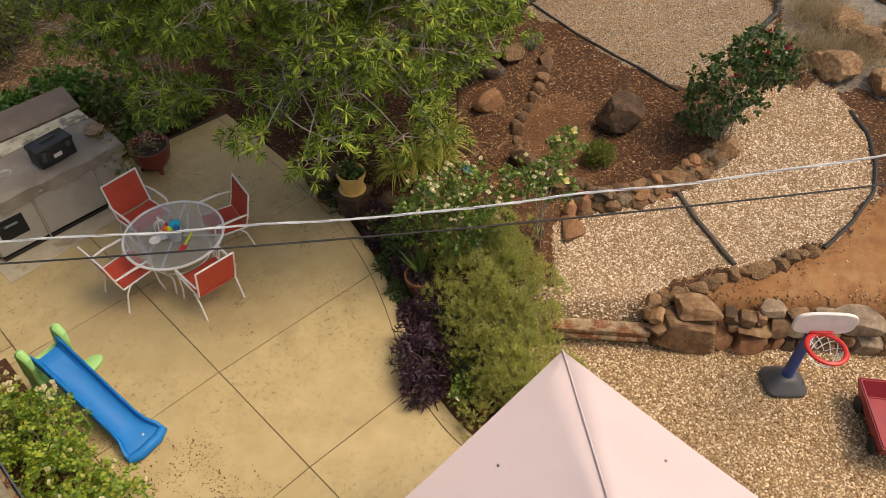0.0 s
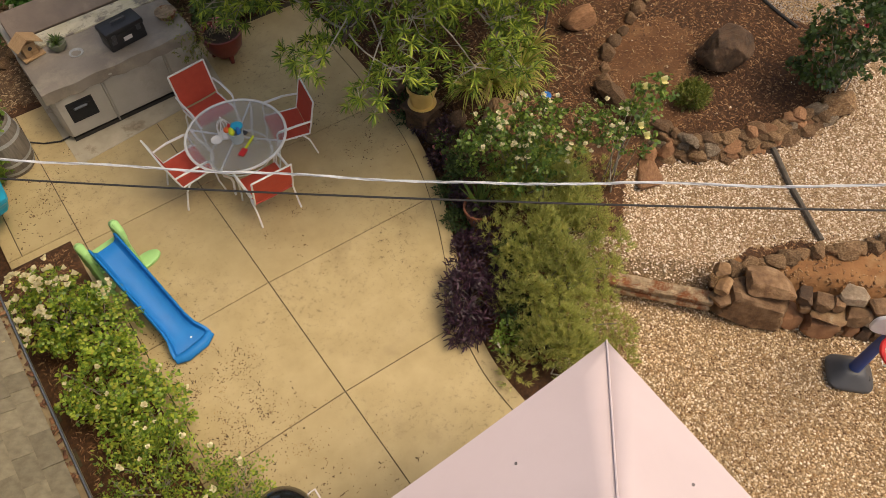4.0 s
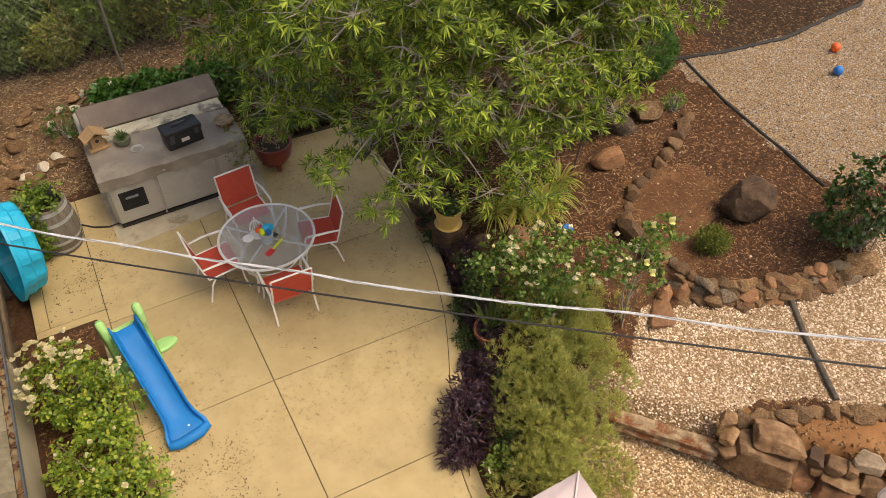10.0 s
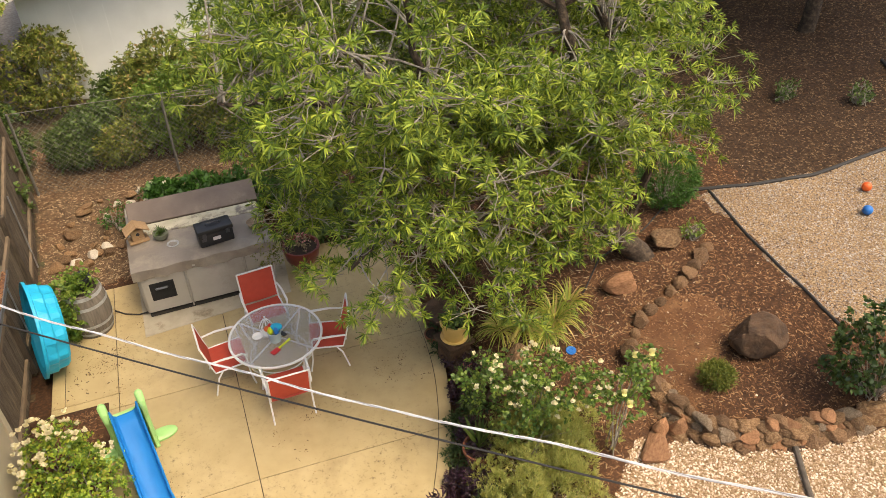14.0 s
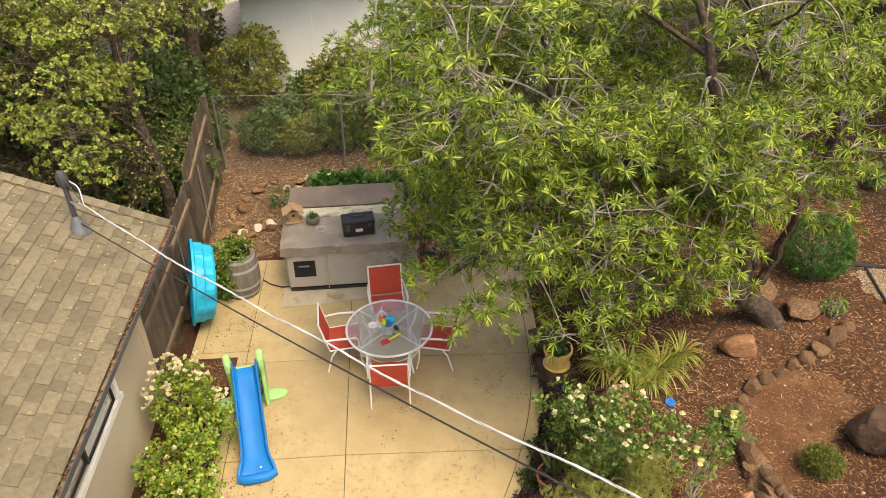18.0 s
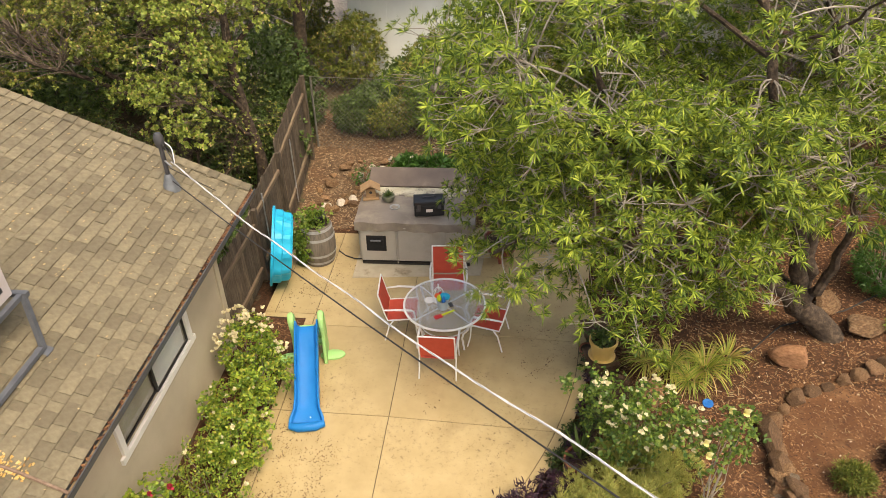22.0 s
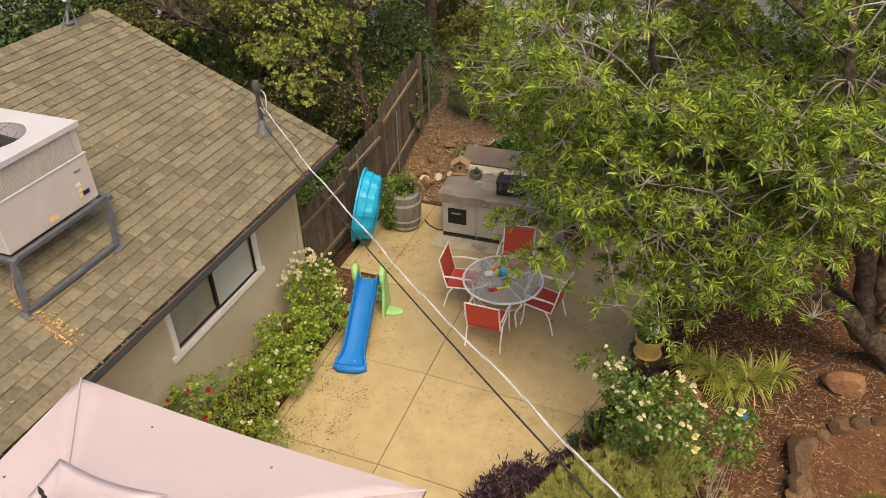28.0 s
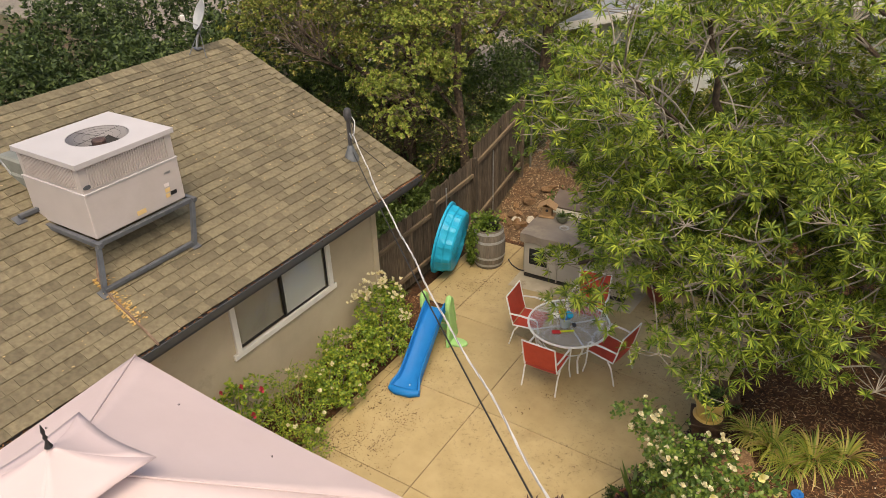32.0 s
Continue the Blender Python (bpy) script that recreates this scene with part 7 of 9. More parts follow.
    # stones in the bank by the patio
    for i, (x, y, a) in enumerate(along([(3.12, 1.9), (3.15, 1.4), (3.10, 0.55), (2.98, -0.05), (2.75, -0.5)], 11)):
        s = rng.uniform(0.13, 0.22)
        stone("bank_stone", x + rng.uniform(-0.05, 0.1), y, gz(x, y) + 0.02, (s, s * 0.9, s * 0.8), a, M_DARKSTONE, "dark brown stone in the planted bank", "stone", "stones in the bank", rng.randrange(14))
    stone("leaning_slab", 3.52, 0.05, gz(3.52, 0.05) + 0.10, (0.30, 0.15, 0.24), 0.9, M_STONE, "tall brown stone slab leaning in the bank", k=7, tilt=0.3)
    for x, y, a, b, c in ((3.16, 0.16, 0.17, 0.14, 0.20), (3.10, -0.20, 0.13, 0.12, 0.16), (3.34, -0.02, 0.15, 0.13, 0.22), (3.24, 0.46, 0.15, 0.13, 0.15)):
        stone("bank_rock", x, y, gz(x, y) + 0.05, (a, b, c), x * 3, M_DARKSTONE, "dark brown rock set in the planted bank", "rock", "rocks set in the bank", rng.randrange(9))
    stone("red_rock", 5.46, 0.63, gz(5.46, 0.63) + 0.09, (0.26, 0.17, 0.14), -0.4, M_REDSTONE, "flat reddish rock at the foot of the tree", k=8)
    stone("flat_rock", 6.55, 1.10, gz(6.55, 1.1) + 0.05, (0.30, 0.2, 0.09), 0.3, M_STONE, "flat brown rock behind the tree trunk", k=6)
    stone("flat_rock", 6.2, 1.65, gz(6.2, 1.65) + 0.05, (0.28, 0.16, 0.09), 0.9, M_STONE, "flat brown rock behind the tree trunk", k=2)
    # pale and brown stones on the hill behind the hot tub
    for i, (x, y, s) in enumerate(((-1.52, 6.2, 0.09), (-1.12, 6.42, 0.08), (-0.75, 6.6, 0.10), (-1.85, 5.5, 0.10), (-2.15, 5.4, 0.09), (-1.36, 6.47, 0.07), (-1.62, 5.62, 0.08))):
        stone("pale_stone", x, y, gz(x, y) + s * 0.4, (s * 1.1, s, s * 0.8), i, M_WHITESTONE, "rounded pale stone on the slope", "stone", "pale stones on the slope", i)
    for i in range(34):
        x, y = rng.uniform(-2.45, -0.85), rng.uniform(5.1, 6.7)
        s = rng.uniform(0.045, 0.115)
        stone("slope_stone", x, y, gz(x, y) + s * 0.25, (s * 1.2, s, s * 0.7), i, M_STONE, "brown stone on the mulched slope", "stone", "brown stones on the slope", i)
    for i in range(40):
        x, y = rng.uniform(9.2, 13), rng.uniform(-6.5, -2.2)
        s = rng.uniform(0.1, 0.35)
        stone("rubble_stone", x, y, gz(x, y) + s * 0.2, (s * 1.2, s, s * 0.7), i, M_STONE, "grey-brown rubble stone at the edge of the yard", "stone", "rubble stones", i)


build_stones()


def ground_line(pts, r, n=30, up=0.6):
    out = []
    for x, y, a in along(pts, n):
        out.append((x, y, gz(x, y) + r * up))
    return out


def build_edging():
    lg = thing("log", "split weathered log lying at the edge of the gravel", "log")
    bm = B()
    r2 = random.Random(61)
    a, e = Vector((3.13, -2.50, 0.37)), Vector((3.90, -3.42, 0.38))
    d = (e - a).normalized()
    sd = d.cross(Vector((0, 0, 1))).normalized()
    rings = []
    for i in range(19):
        c = a.lerp(e, i / 18)
        ring = []
        for k in range(16):
            q = 2 * math.pi * k / 16
            r = 0.088 * (1 + 0.10 * noise.noise(Vector((i * 0.5, k * 0.9, 2))) + 0.05 * math.sin(k * 2.1))
            u, w = r * math.cos(q), r * math.sin(q)
            w = min(w, 0.052 + 0.014 * noise.noise(Vector((i * 0.7, k, 7))))
            if k in (3, 4) and 3 < i < 14:
                w -= 0.028
            ring.append(bm.verts.new(c + sd * u + Vector((0, 0, w))))
        rings.append(ring)
    for p, q in zip(rings, rings[1:]):
        for k in range(16):
            bm.faces.new((p[k], p[(k + 1) % 16], q[(k + 1) % 16], q[k]))
    bm.faces.new(rings[0][::-1]), bm.faces.new(rings[-1])
    part("trunk", bm, M_LOG, lg, "split weathered upper half with rotten core")
    part("lower_split", tube(B(), [(3.09, -2.54, 0.27), (3.43, -2.95, 0.28), (3.84, -3.45, 0.29)], [0.042, 0.048, 0.042], 9), M_LOG, lg)
    solo("old_pipe", tube(B(), ground_line([(5.82, -2.42), (5.52, -3.05), (5.24, -3.70)], 0.035, 8), 0.035, 8), mat("weathered_pipe", [(0.05, 0.04, 0.03), (0.11, 0.09, 0.07)], 14.0, 0.85, 0.4), "dark weathered pole lying on the gravel", "pole")
    solo("edging_hose", tube(B(), ground_line([(8.62, -3.5), (8.35, -3.9), (7.91, -4.22), (7.43, -4.42), (6.75, -4.45), (6.2, -4.38)], 0.028, 40), 0.028, 6), M_HOSE, "black rubber hose edging the gravel", "hose")
    solo("edging_strip", tube(B(), ground_line([(7.75, 1.75), (7.62, 0.87), (7.55, -0.09), (7.46, -1.40)], 0.02, 30), 0.022, 6), M_HOSE, "thin black plastic edging strip between mulch and gravel", "edging", "black edging strips")
    solo("edging_strip", tube(B(), ground_line([(7.3, 2.0), (7.62, 1.86), (8.24, 1.54), (9.3, 1.22), (10.9, 1.13), (12.0, 1.9), (12.6, 3.2)], 0.03, 50), 0.032, 6), M_HOSE, "thick black plastic edging strip along the gravel", "edging", "black edging strips")
    solo("edging_strip", tube(B(), ground_line([(10.6, -1.3), (9.9, -1.6), (9.4, -1.6), (8.9, -1.5)], 0.05, 20), 0.05, 8), M_HOSE, "black corrugated pipe curled on the gravel", "hose")
    solo("drip_line", tube(B(), ground_line([(4.9, 0.75), (5.5, 1.3), (6.4, 1.5), (7.2, 1.9)], 0.015, 30), 0.012, 6), M_HOSE, "thin black irrigation line on the mulch", "hose")


build_edging()


def build_toys():
    bb = thing("toy_basketball_hoop", "toy basketball hoop with red rim and white backboard", "basketball hoop", at=pose(4.52, -4.90, gz(4.52, -4.90), 0, 0, 133))
    bm = B()
    rings = []
    for hx, hy, z, p in ((0.185, 0.165, 0.0, 4.5), (0.198, 0.176, 0.02, 4.5), (0.196, 0.174, 0.05, 4.2), (0.18, 0.158, 0.07, 3.6), (0.115, 0.098, 0.155, 2.8), (0.085, 0.075, 0.185, 2.4), (0.06, 0.055, 0.19, 2.2)):
        ring = []
        for k in range(36):
            c, q = math.cos(2 * math.pi * k / 36), math.sin(2 * math.pi * k / 36)
            r = (abs(c) ** p + abs(q) ** p) ** (-1 / p)
            ring.append(bm.verts.new((hx * r * c, hy * r * q, z)))
        rings.append(ring)
    for a, b in zip(rings, rings[1:]):
        for k in range(36):
            bm.faces.new((a[k], a[(k + 1) % 36], b[(k + 1) % 36], b[k]))
    bm.faces.new(rings[-1]), bm.faces.new(rings[0][::-1])
    base = part("base", bm, M_GREYPL, bb, "dark grey weighted base")
    part("fill_cap", lathe(B(), [(0, 0.01), (0.03, 0.01), (0.035, 0)], 12, (-0.12, 0.05, 0.112)), M_BLACK, base)
    part("pole", tube(B(), [(0, 0, 0.15), (0, -0.01, 0.6), (0, 0.0, 1.02)], [0.055, 0.048, 0.045], 10), M_NAVY, bb, "dark blue pole")
    part("sleeve", tube(B(), [(0, 0, 0.96), (0, 0, 1.10)], 0.056, 10), M_TOYRED, bb, "red sleeve")
    bk = B()
    lo, hi = [], []
    for k in range(32):
        c, q = math.cos(2 * math.pi * k / 32), math.sin(2 * math.pi * k / 32)
        r = (abs(c) ** 3.4 + abs(q) ** 3.4) ** (-1 / 3.4)
        lo.append(bk.verts.new((0.27 * r * c, 0.055, 1.25 + 0.165 * r * q)))
        hi.append(bk.verts.new((0.27 * r * c, 0.088, 1.25 + 0.165 * r * q)))
    bk.faces.new(lo), bk.faces.new(hi[::-1])
    for k in range(32):
        bk.faces.new((lo[k], lo[(k + 1) % 32], hi[(k + 1) % 32], hi[k]))
    bmesh.ops.recalc_face_normals(bk, faces=bk.faces)
    bmesh.ops.bevel(bk, geom=list(bk.edges), offset=0.008, segments=1, affect="EDGES")
    part("backboard", bk, M_OFFWHITE, bb, "off-white backboard")
    part("rim", tube(B(), [(0.16 * math.cos(a), 0.25 + 0.16 * math.sin(a), 1.10) for a in np.linspace(0, 2 * math.pi, 29)], 0.022, 8, False), M_TOYRED, bb, "red plastic rim")
    part("rim_bracket", box(B(), (0, 0.085, 1.10), (0.2, 0.05, 0.09), None, 0.01), M_TOYRED, bb)
    bm = B()
    for k in range(10):
        for s in (-1, 1):
            pts = []
            for q in np.linspace(0, 1, 5):
                a = 2 * math.pi * k / 10 + s * q * 0.9
                r = 0.15 - 0.05 * q
                pts.append((r * math.cos(a), 0.25 + r * math.sin(a), 1.10 - 0.17 * q))
            tube(bm, pts, 0.0055, 4)
    part("net", bm, M_NET, bb, "white cord net")

    bb.scale = (1.22, 1.22, 0.98)

    wg = thing("toy_wagon", "maroon plastic toy wagon on the gravel", "wagon", at=pose(4.68, -6.00, gz(4.68, -6.0), 0, 0, -52))
    bm = B()
    prof = [(0.20, 0.34, 0.14), (0.26, 0.42, 0.36), (0.29, 0.45, 0.36), (0.29, 0.45, 0.33), (0.22, 0.36, 0.11)]
    rings = [[bm.verts.new((x * sx, y * sy, z)) for x, y in ((-1, -1), (1, -1), (1, 1), (-1, 1))] for sx, sy, z in prof]
    for a, b in zip(rings, rings[1:]):
        for k in range(4):
            bm.faces.new((a[k], a[(k + 1) % 4], b[(k + 1) % 4], b[k]))
    bm.faces.new(rings[0]), bm.faces.new(rings[-1][::-1])
    bmesh.ops.recalc_face_normals(bm, faces=bm.faces)
    bmesh.ops.bevel(bm, geom=list(bm.edges), offset=0.012, segments=2, affect="EDGES")
    part("tray", bm, M_MAROON, wg, "maroon plastic tray")
    for x in (-0.22, 0.22):
        for y in (-0.26, 0.26):
            part("wheel", tube(B(), [(x - 0.03, y, 0.1), (x + 0.03, y, 0.1)], 0.1, 16), M_BLACK, wg)
    solo("toy_figure", rock_mesh("toy_figure", 44, (0.10, 0.08, 0.09), 2, 0.3), M_TEAL, "crumpled light blue toy on the gravel", "toy", at=(5.05, -5.72, gz(5.05, -5.72) + 0.07))

    def ball(x, y, r, m, label):
        bm = B()
        bmesh.ops.create_uvsphere(bm, u_segments=20, v_segments=12, radius=r)
        for v in bm.verts:
            if abs(v.co.z) < r * 0.06:
                v.co *= 0.96
        solo("ball", bm, m, label, "ball", at=(x, y, gz(x, y) + r * 0.95))

    ball(9.66, 0.52, 0.075, M_ORANGE, "small orange ball on the gravel")
    ball(9.30, 0.12, 0.075, M_TOYBLUE, "small blue ball on the gravel")
    solo("toy_disc", lathe(B(), [(0, 0.014), (0.022, 0.015), (0.026, 0.024), (0.037, 0.024), (0.041, 0.015), (0.056, 0.022), (0.068, 0.02), (0.071, 0.008), (0.066, 0.0), (0, 0.0)], 24), M_TOYBLUE, "blue plastic toy disc lying on the mulch", "toy", at=pose(4.28, -0.05, gz(4.28, -0.05) + 0.005, 6, -5, 0))


build_toys()


# ---- what stands beyond the yard ----
def build_beyond():
    nb = thing("neighbour_building", "pale siding outbuilding with grey gable roof beyond the fence", "building")
    x0, x1, y0, y1, zl = -2.4, 6.4, 10.0, 16.0, 3.35
    xm, rise = (x0 + x1) / 2, 0.26
    bm = B()
    prof = [(x0, 0.5), (x1, 0.5), (x1, zl), (xm, zl + rise * (xm - x0)), (x0, zl)]
    a, b = [[bm.verts.new((x, y, z)) for x, z in prof] for y in (y0, y1)]
    bm.faces.new(a), bm.faces.new(b[::-1])
    for k in range(5):
        bm.faces.new((a[k], b[k], b[(k + 1) % 5], a[(k + 1) % 5]))
    bmesh.ops.recalc_face_normals(bm, faces=bm.faces)
    part("wall", bm, M_BUILDING, nb, "pale siding wall", False)
    for k in range(15):
        x = x0 + 0.3 + k * 0.6
        h = zl + rise * ((xm - x0) - abs(x - xm)) - 0.6
        part("batten", box(B(), (x, y0 - 0.006, 0.5 + h / 2), (0.05, 0.012, h)), M_BUILDING, nb, "", False)
    for sg in (-1, 1):
        ln = (xm - x0 + 0.7) / math.cos(math.atan(rise))
        c = xm + sg * (xm - x0 + 0.7) / 2
        zc = zl + rise * ((xm - x0) - abs(c - xm)) + 0.10
        part("roof_slope", box(B(), (c, (y0 + y1) / 2 - 0.1, zc), (ln, y1 - y0 + 1.0, 0.12), Matrix.Rotation(sg * math.atan(rise), 3, "Y")), M_BROOF, nb, "grey roof slope", False)
        part("barge_board", box(B(), (c, y0 - 0.62, zc - 0.04), (ln, 0.03, 0.18), Matrix.Rotation(sg * math.atan(rise), 3, "Y")), M_WHITEPAINT, nb, "pale barge board", False)
    df = thing("dark_fence", "dark weathered board fence at the far edge of the yard, blackened for tree shade", "fence")
    n = 60
    for k in range(n):
        x, y = 8.0 + k * 0.15, 6.55 + k * 0.0175
        part("board", box(B(), (x, y, gz(x, y) + 0.85), (0.14, 0.02, 1.75)), M_DARKFENCE, df, "", False)
    for z in (0.35, 1.4):
        part("rail", box(B(), (12.4, 7.05, gz(12.4, 7.0) + z), (9.0, 0.04, 0.09), Matrix.Rotation(0.116, 3, "Z")), M_DARKFENCE, df, "", False)


build_beyond()
# ---- planting ----
def in_blobs(n, blobs, rng, lo=0.55, hi=1.0, squash=0.0):
    """Places in a union of ellipsoids (centre, radii), denser to the outside, none deep inside another."""
    vol = np.array([b[1][0] * b[1][1] + b[1][1] * b[1][2] + b[1][0] * b[1][2] for b in blobs])
    k = rng.choice(len(blobs), n, p=vol / vol.sum())
    d = rng.normal(size=(n, 3))
    d /= np.linalg.norm(d, axis=1, keepdims=True)
    r = rng.uniform(lo ** 2, hi ** 2, (n, 1)) ** 0.5
    c, R = np.array([b[0] for b in blobs], float)[k], np.array([b[1] for b in blobs], float)[k]
    P = c + d * r * R
    N = d / R
    N /= np.linalg.norm(N, axis=1, keepdims=True)
    deep = np.zeros(n, bool)
    for j, (bc, br) in enumerate(blobs):
        deep |= (k != j) & ((((P - bc) / np.array(br)) ** 2).sum(1) < 0.35)
    return P[~deep], N[~deep]


def tree(name, label, limbs, blobs, leaf, shoots, per, length, width, opening, droop, seed, bark=M_BARK, twig=M_TWIG, twigs=0.5, spread=0.3, clump=14, fine=True, twig_r=0.011, up=0.5, inner=0.5):
    """A tree: tapered trunk and limbs, twigs out to clumps of leaves; crown in clumps with gaps."""
    rng = np.random.default_rng(seed)
    t = thing(name, label, "tree")
    nodes = []
    bm = B()
    for pts, r0, r1 in limbs:
        P = [Vector(p) for p in pts]
        Q = []
        for i in range(len(P) - 1):
            for q in np.linspace(0, 1, 5)[: 5 if i == len(P) - 2 else 4]:
                v = P[i].lerp(P[i + 1], q)
                v += Vector(rng.normal(0, 0.025, 3)) if 0 < len(Q) else Vector()
                Q.append(v)
        rr = [r0 + (r1 - r0) * i / (len(Q) - 1) for i in range(len(Q))]
        tube(bm, Q, rr, 10 if r0 > 0.08 else 7)
        nodes += [np.array(v) for v in Q[len(Q) // 3:]]
    part("trunk", bm, bark, t, "rough grey-brown trunk and limbs")
    nodes = np.array(nodes)
    # boughs out to clumps, each a loose tuft of shoots, with gaps between
    C, N = in_blobs(int(shoots / clump * 1.4), blobs, rng, inner, 1.0)
    C, N = C[: int(shoots / clump)], N[: int(shoots / clump)]
    bm = B()
    PP, DD = [], []
    for c, nv in zip(C, N):
        j = int(rng.choice(np.argsort(((nodes - c) ** 2).sum(1) + 0.6 * np.maximum(0, nodes[:, 2] - c[2]))[:7]))
        a, e = Vector(nodes[j]), Vector(c)
        m1 = a.lerp(e, 0.4) + Vector(rng.normal(0, 0.09, 3)) + Vector((0, 0, 0.12))
        m2 = a.lerp(e, 0.75) + Vector(rng.normal(0, 0.07, 3)) + Vector((0, 0, 0.07))
        f = min(2.2, 0.7 + (e - a).length * 0.6)
        tube(bm, bend((a, m1, m2, e)), [twig_r * (f * 0.85 * (1 - u) + 0.45 * u) for u in np.linspace(0, 1, 7)], 5, False)
        d = rng.normal(size=(clump, 3))
        d /= np.linalg.norm(d, axis=1, keepdims=True)
        d[:, 2] = np.abs(d[:, 2]) * 0.8 - 0.15
        d = d + nv * 0.45
        k = rng.uniform(0.6, 1.35)
        p = c + d * rng.uniform(0.55, 1.1, (clump, 1)) * np.array([1, 1, 0.75]) * spread * k
        for i in range(clump):
            if rng.random() < twigs:
                q = Vector(p[i])
                tube(bm, [e, e.lerp(q, 0.5) + Vector(rng.normal(0, 0.03, 3)) + Vector((0, 0, -0.02)), q], [twig_r * 0.5, twig_r * 0.4, twig_r * 0.28], 4, False)
        PP.append(p)
        DD.append(d * 0.9 + rng.normal(size=(clump, 3)) * 0.25 + np.array([0, 0, up]))
    part("branchwork", bm, twig, t, "pale bare twigs")
    P, D = np.concatenate(PP), np.concatenate(DD)
    part("crown", leaf_cloud(name, P, D, per, length, width, *opening, droop, seed + 1, fine), leaf, t, "leafy crown", kind="stuff")
    return t


# the big willow-leaved tree leaning over the patio
tree("willow_leaved_tree", "large leaning tree with long narrow bright green leaves",
     [([(6.40, 0.97, 0.58), (6.24, 1.0, 0.82), (5.92, 1.12, 1.12), (5.58, 1.14, 1.44)], 0.245, 0.145),
      ([(5.66, 1.13, 1.36), (5.3, 0.95, 1.78), (4.9, 0.75, 2.15), (4.35, 0.58, 2.5), (3.2, 0.2, 2.95), (1.97, 0.22, 3.2), (1.4, 0.0, 2.9)], 0.135, 0.022),
      ([(5.62, 1.14, 1.40), (5.4, 1.0, 2.0), (5.17, 0.85, 2.7), (4.95, 0.75, 3.2), (4.6, 0.7, 3.6)], 0.12, 0.085),
      ([(5.62, 1.15, 1.40), (5.55, 1.2, 2.0), (5.5, 1.4, 2.6), (5.6, 1.6, 3.1)], 0.11, 0.08),
      ([(5.6, 1.13, 1.40), (5.2, 1.2, 1.9), (4.9, 1.29, 2.36), (4.7, 1.1, 3.0)], 0.09, 0.04),
      ([(4.6, 0.7, 3.6), (3.5, 0.8, 3.8), (2.64, 0.93, 4.0), (2.5, 0.9, 4.8), (2.3, 0.7, 5.7)], 0.09, 0.022),
      ([(3.5, 0.8, 3.8), (1.9, 1.2, 4.2), (0.9, 1.5, 4.3), (0.5, 1.7, 4.2)], 0.06, 0.018),
      ([(4.6, 0.7, 3.6), (4.6, 1.2, 4.4), (4.4, 1.8, 5.3), (4.0, 2.6, 6.0)], 0.09, 0.022),
      ([(5.6, 1.6, 3.1), (5.7, 2.0, 3.6), (5.8, 2.4, 4.2), (5.6, 3.4, 5.2)], 0.12, 0.03),
      ([(5.6, 1.6, 3.1), (4.4, 2.6, 3.9), (3.0, 3.4, 4.6), (1.8, 3.6, 4.9)], 0.08, 0.02),
      ([(2.64, 0.93, 4.0), (2.0, 0.5, 4.8), (1.5, 0.3, 5.3)], 0.03, 0.010),
      ([(4.5, 1.5, 4.8), (3.5, 2.2, 5.4), (2.6, 2.8, 5.7)], 0.04, 0.010),
      ([(4.5, 1.5, 4.8), (5.0, 0.9, 5.4), (5.2, 0.5, 5.8)], 0.03, 0.010),
      ([(4.4, 1.8, 5.3), (3.6, 1.3, 5.9), (3.1, 0.9, 6.2)], 0.03, 0.010),
      ([(4.0, 2.6, 6.0), (3.4, 3.5, 6.2), (3.0, 4.2, 6.3)], 0.025, 0.010),
      ([(2.64, 0.93, 4.0), (2.0, 1.8, 3.6), (1.5, 2.6, 3.1), (1.2, 3.3, 2.8)], 0.04, 0.014),
      ([(5.62, 1.12, 1.44), (5.72, 0.85, 2.3), (5.6, 0.6, 3.2), (5.3, 0.5, 4.0)], 0.08, 0.02)],
     [((2.1, 1.7, 4.3), (1.7, 1.9, 1.15)), ((2.3, 0.7, 5.0), (1.7, 1.5, 1.2)), ((4.2, 1.6, 4.9), (1.9, 2.1, 1.6)), ((1.5, -0.08, 2.78), (0.58, 0.5, 0.38)), ((2.1, 0.2, 3.0), (0.6, 0.5, 0.4)), ((2.6, 0.45, 2.85), (1.0, 0.65, 0.70)), ((3.5, 0.05, 3.0), (0.95, 0.7, 0.6)), ((4.0, 0.0, 3.5), (0.75, 0.55, 0.45)), ((3.2, -0.1, 3.9), (1.6, 0.8, 0.7)), ((5.1, 0.5, 4.05), (0.85, 0.85, 0.8)), ((3.5, 0.05, 2.5), (0.6, 0.45, 0.34)), ((3.2, -0.45, 2.5), (0.75, 0.4, 0.30)), ((3.0, 3.4, 5.2), (2.6, 1.8, 1.5)), ((5.6, 3.0, 4.6), (1.8, 1.8, 1.6)), ((1.85, 3.3, 4.3), (1.45, 1.5, 1.05)), ((4.74, -0.2, 2.42), (0.24, 0.16, 0.12)), ((4.6, 1.2, 3.5), (1.1, 0.9, 0.7)), ((1.9, 2.5, 3.3), (0.8, 0.9, 0.6)), ((2.7, 1.5, 3.4), (0.8, 0.8, 0.5)), ((1.2, 3.5, 2.75), (0.55, 0.65, 0.36)), ((1.25, 2.6, 2.75), (0.5, 0.55, 0.36)), ((1.45, 1.75, 2.62), (0.45, 0.5, 0.34)), ((1.9, 4.2, 2.9), (0.7, 0.6, 0.45))],
     L_TREE, 10200, 21, 0.118, 0.0142, (24, 96), 0.15, 3, twigs=0.75, spread=0.34, clump=13, up=0.45, inner=0.52, twig_r=0.011)

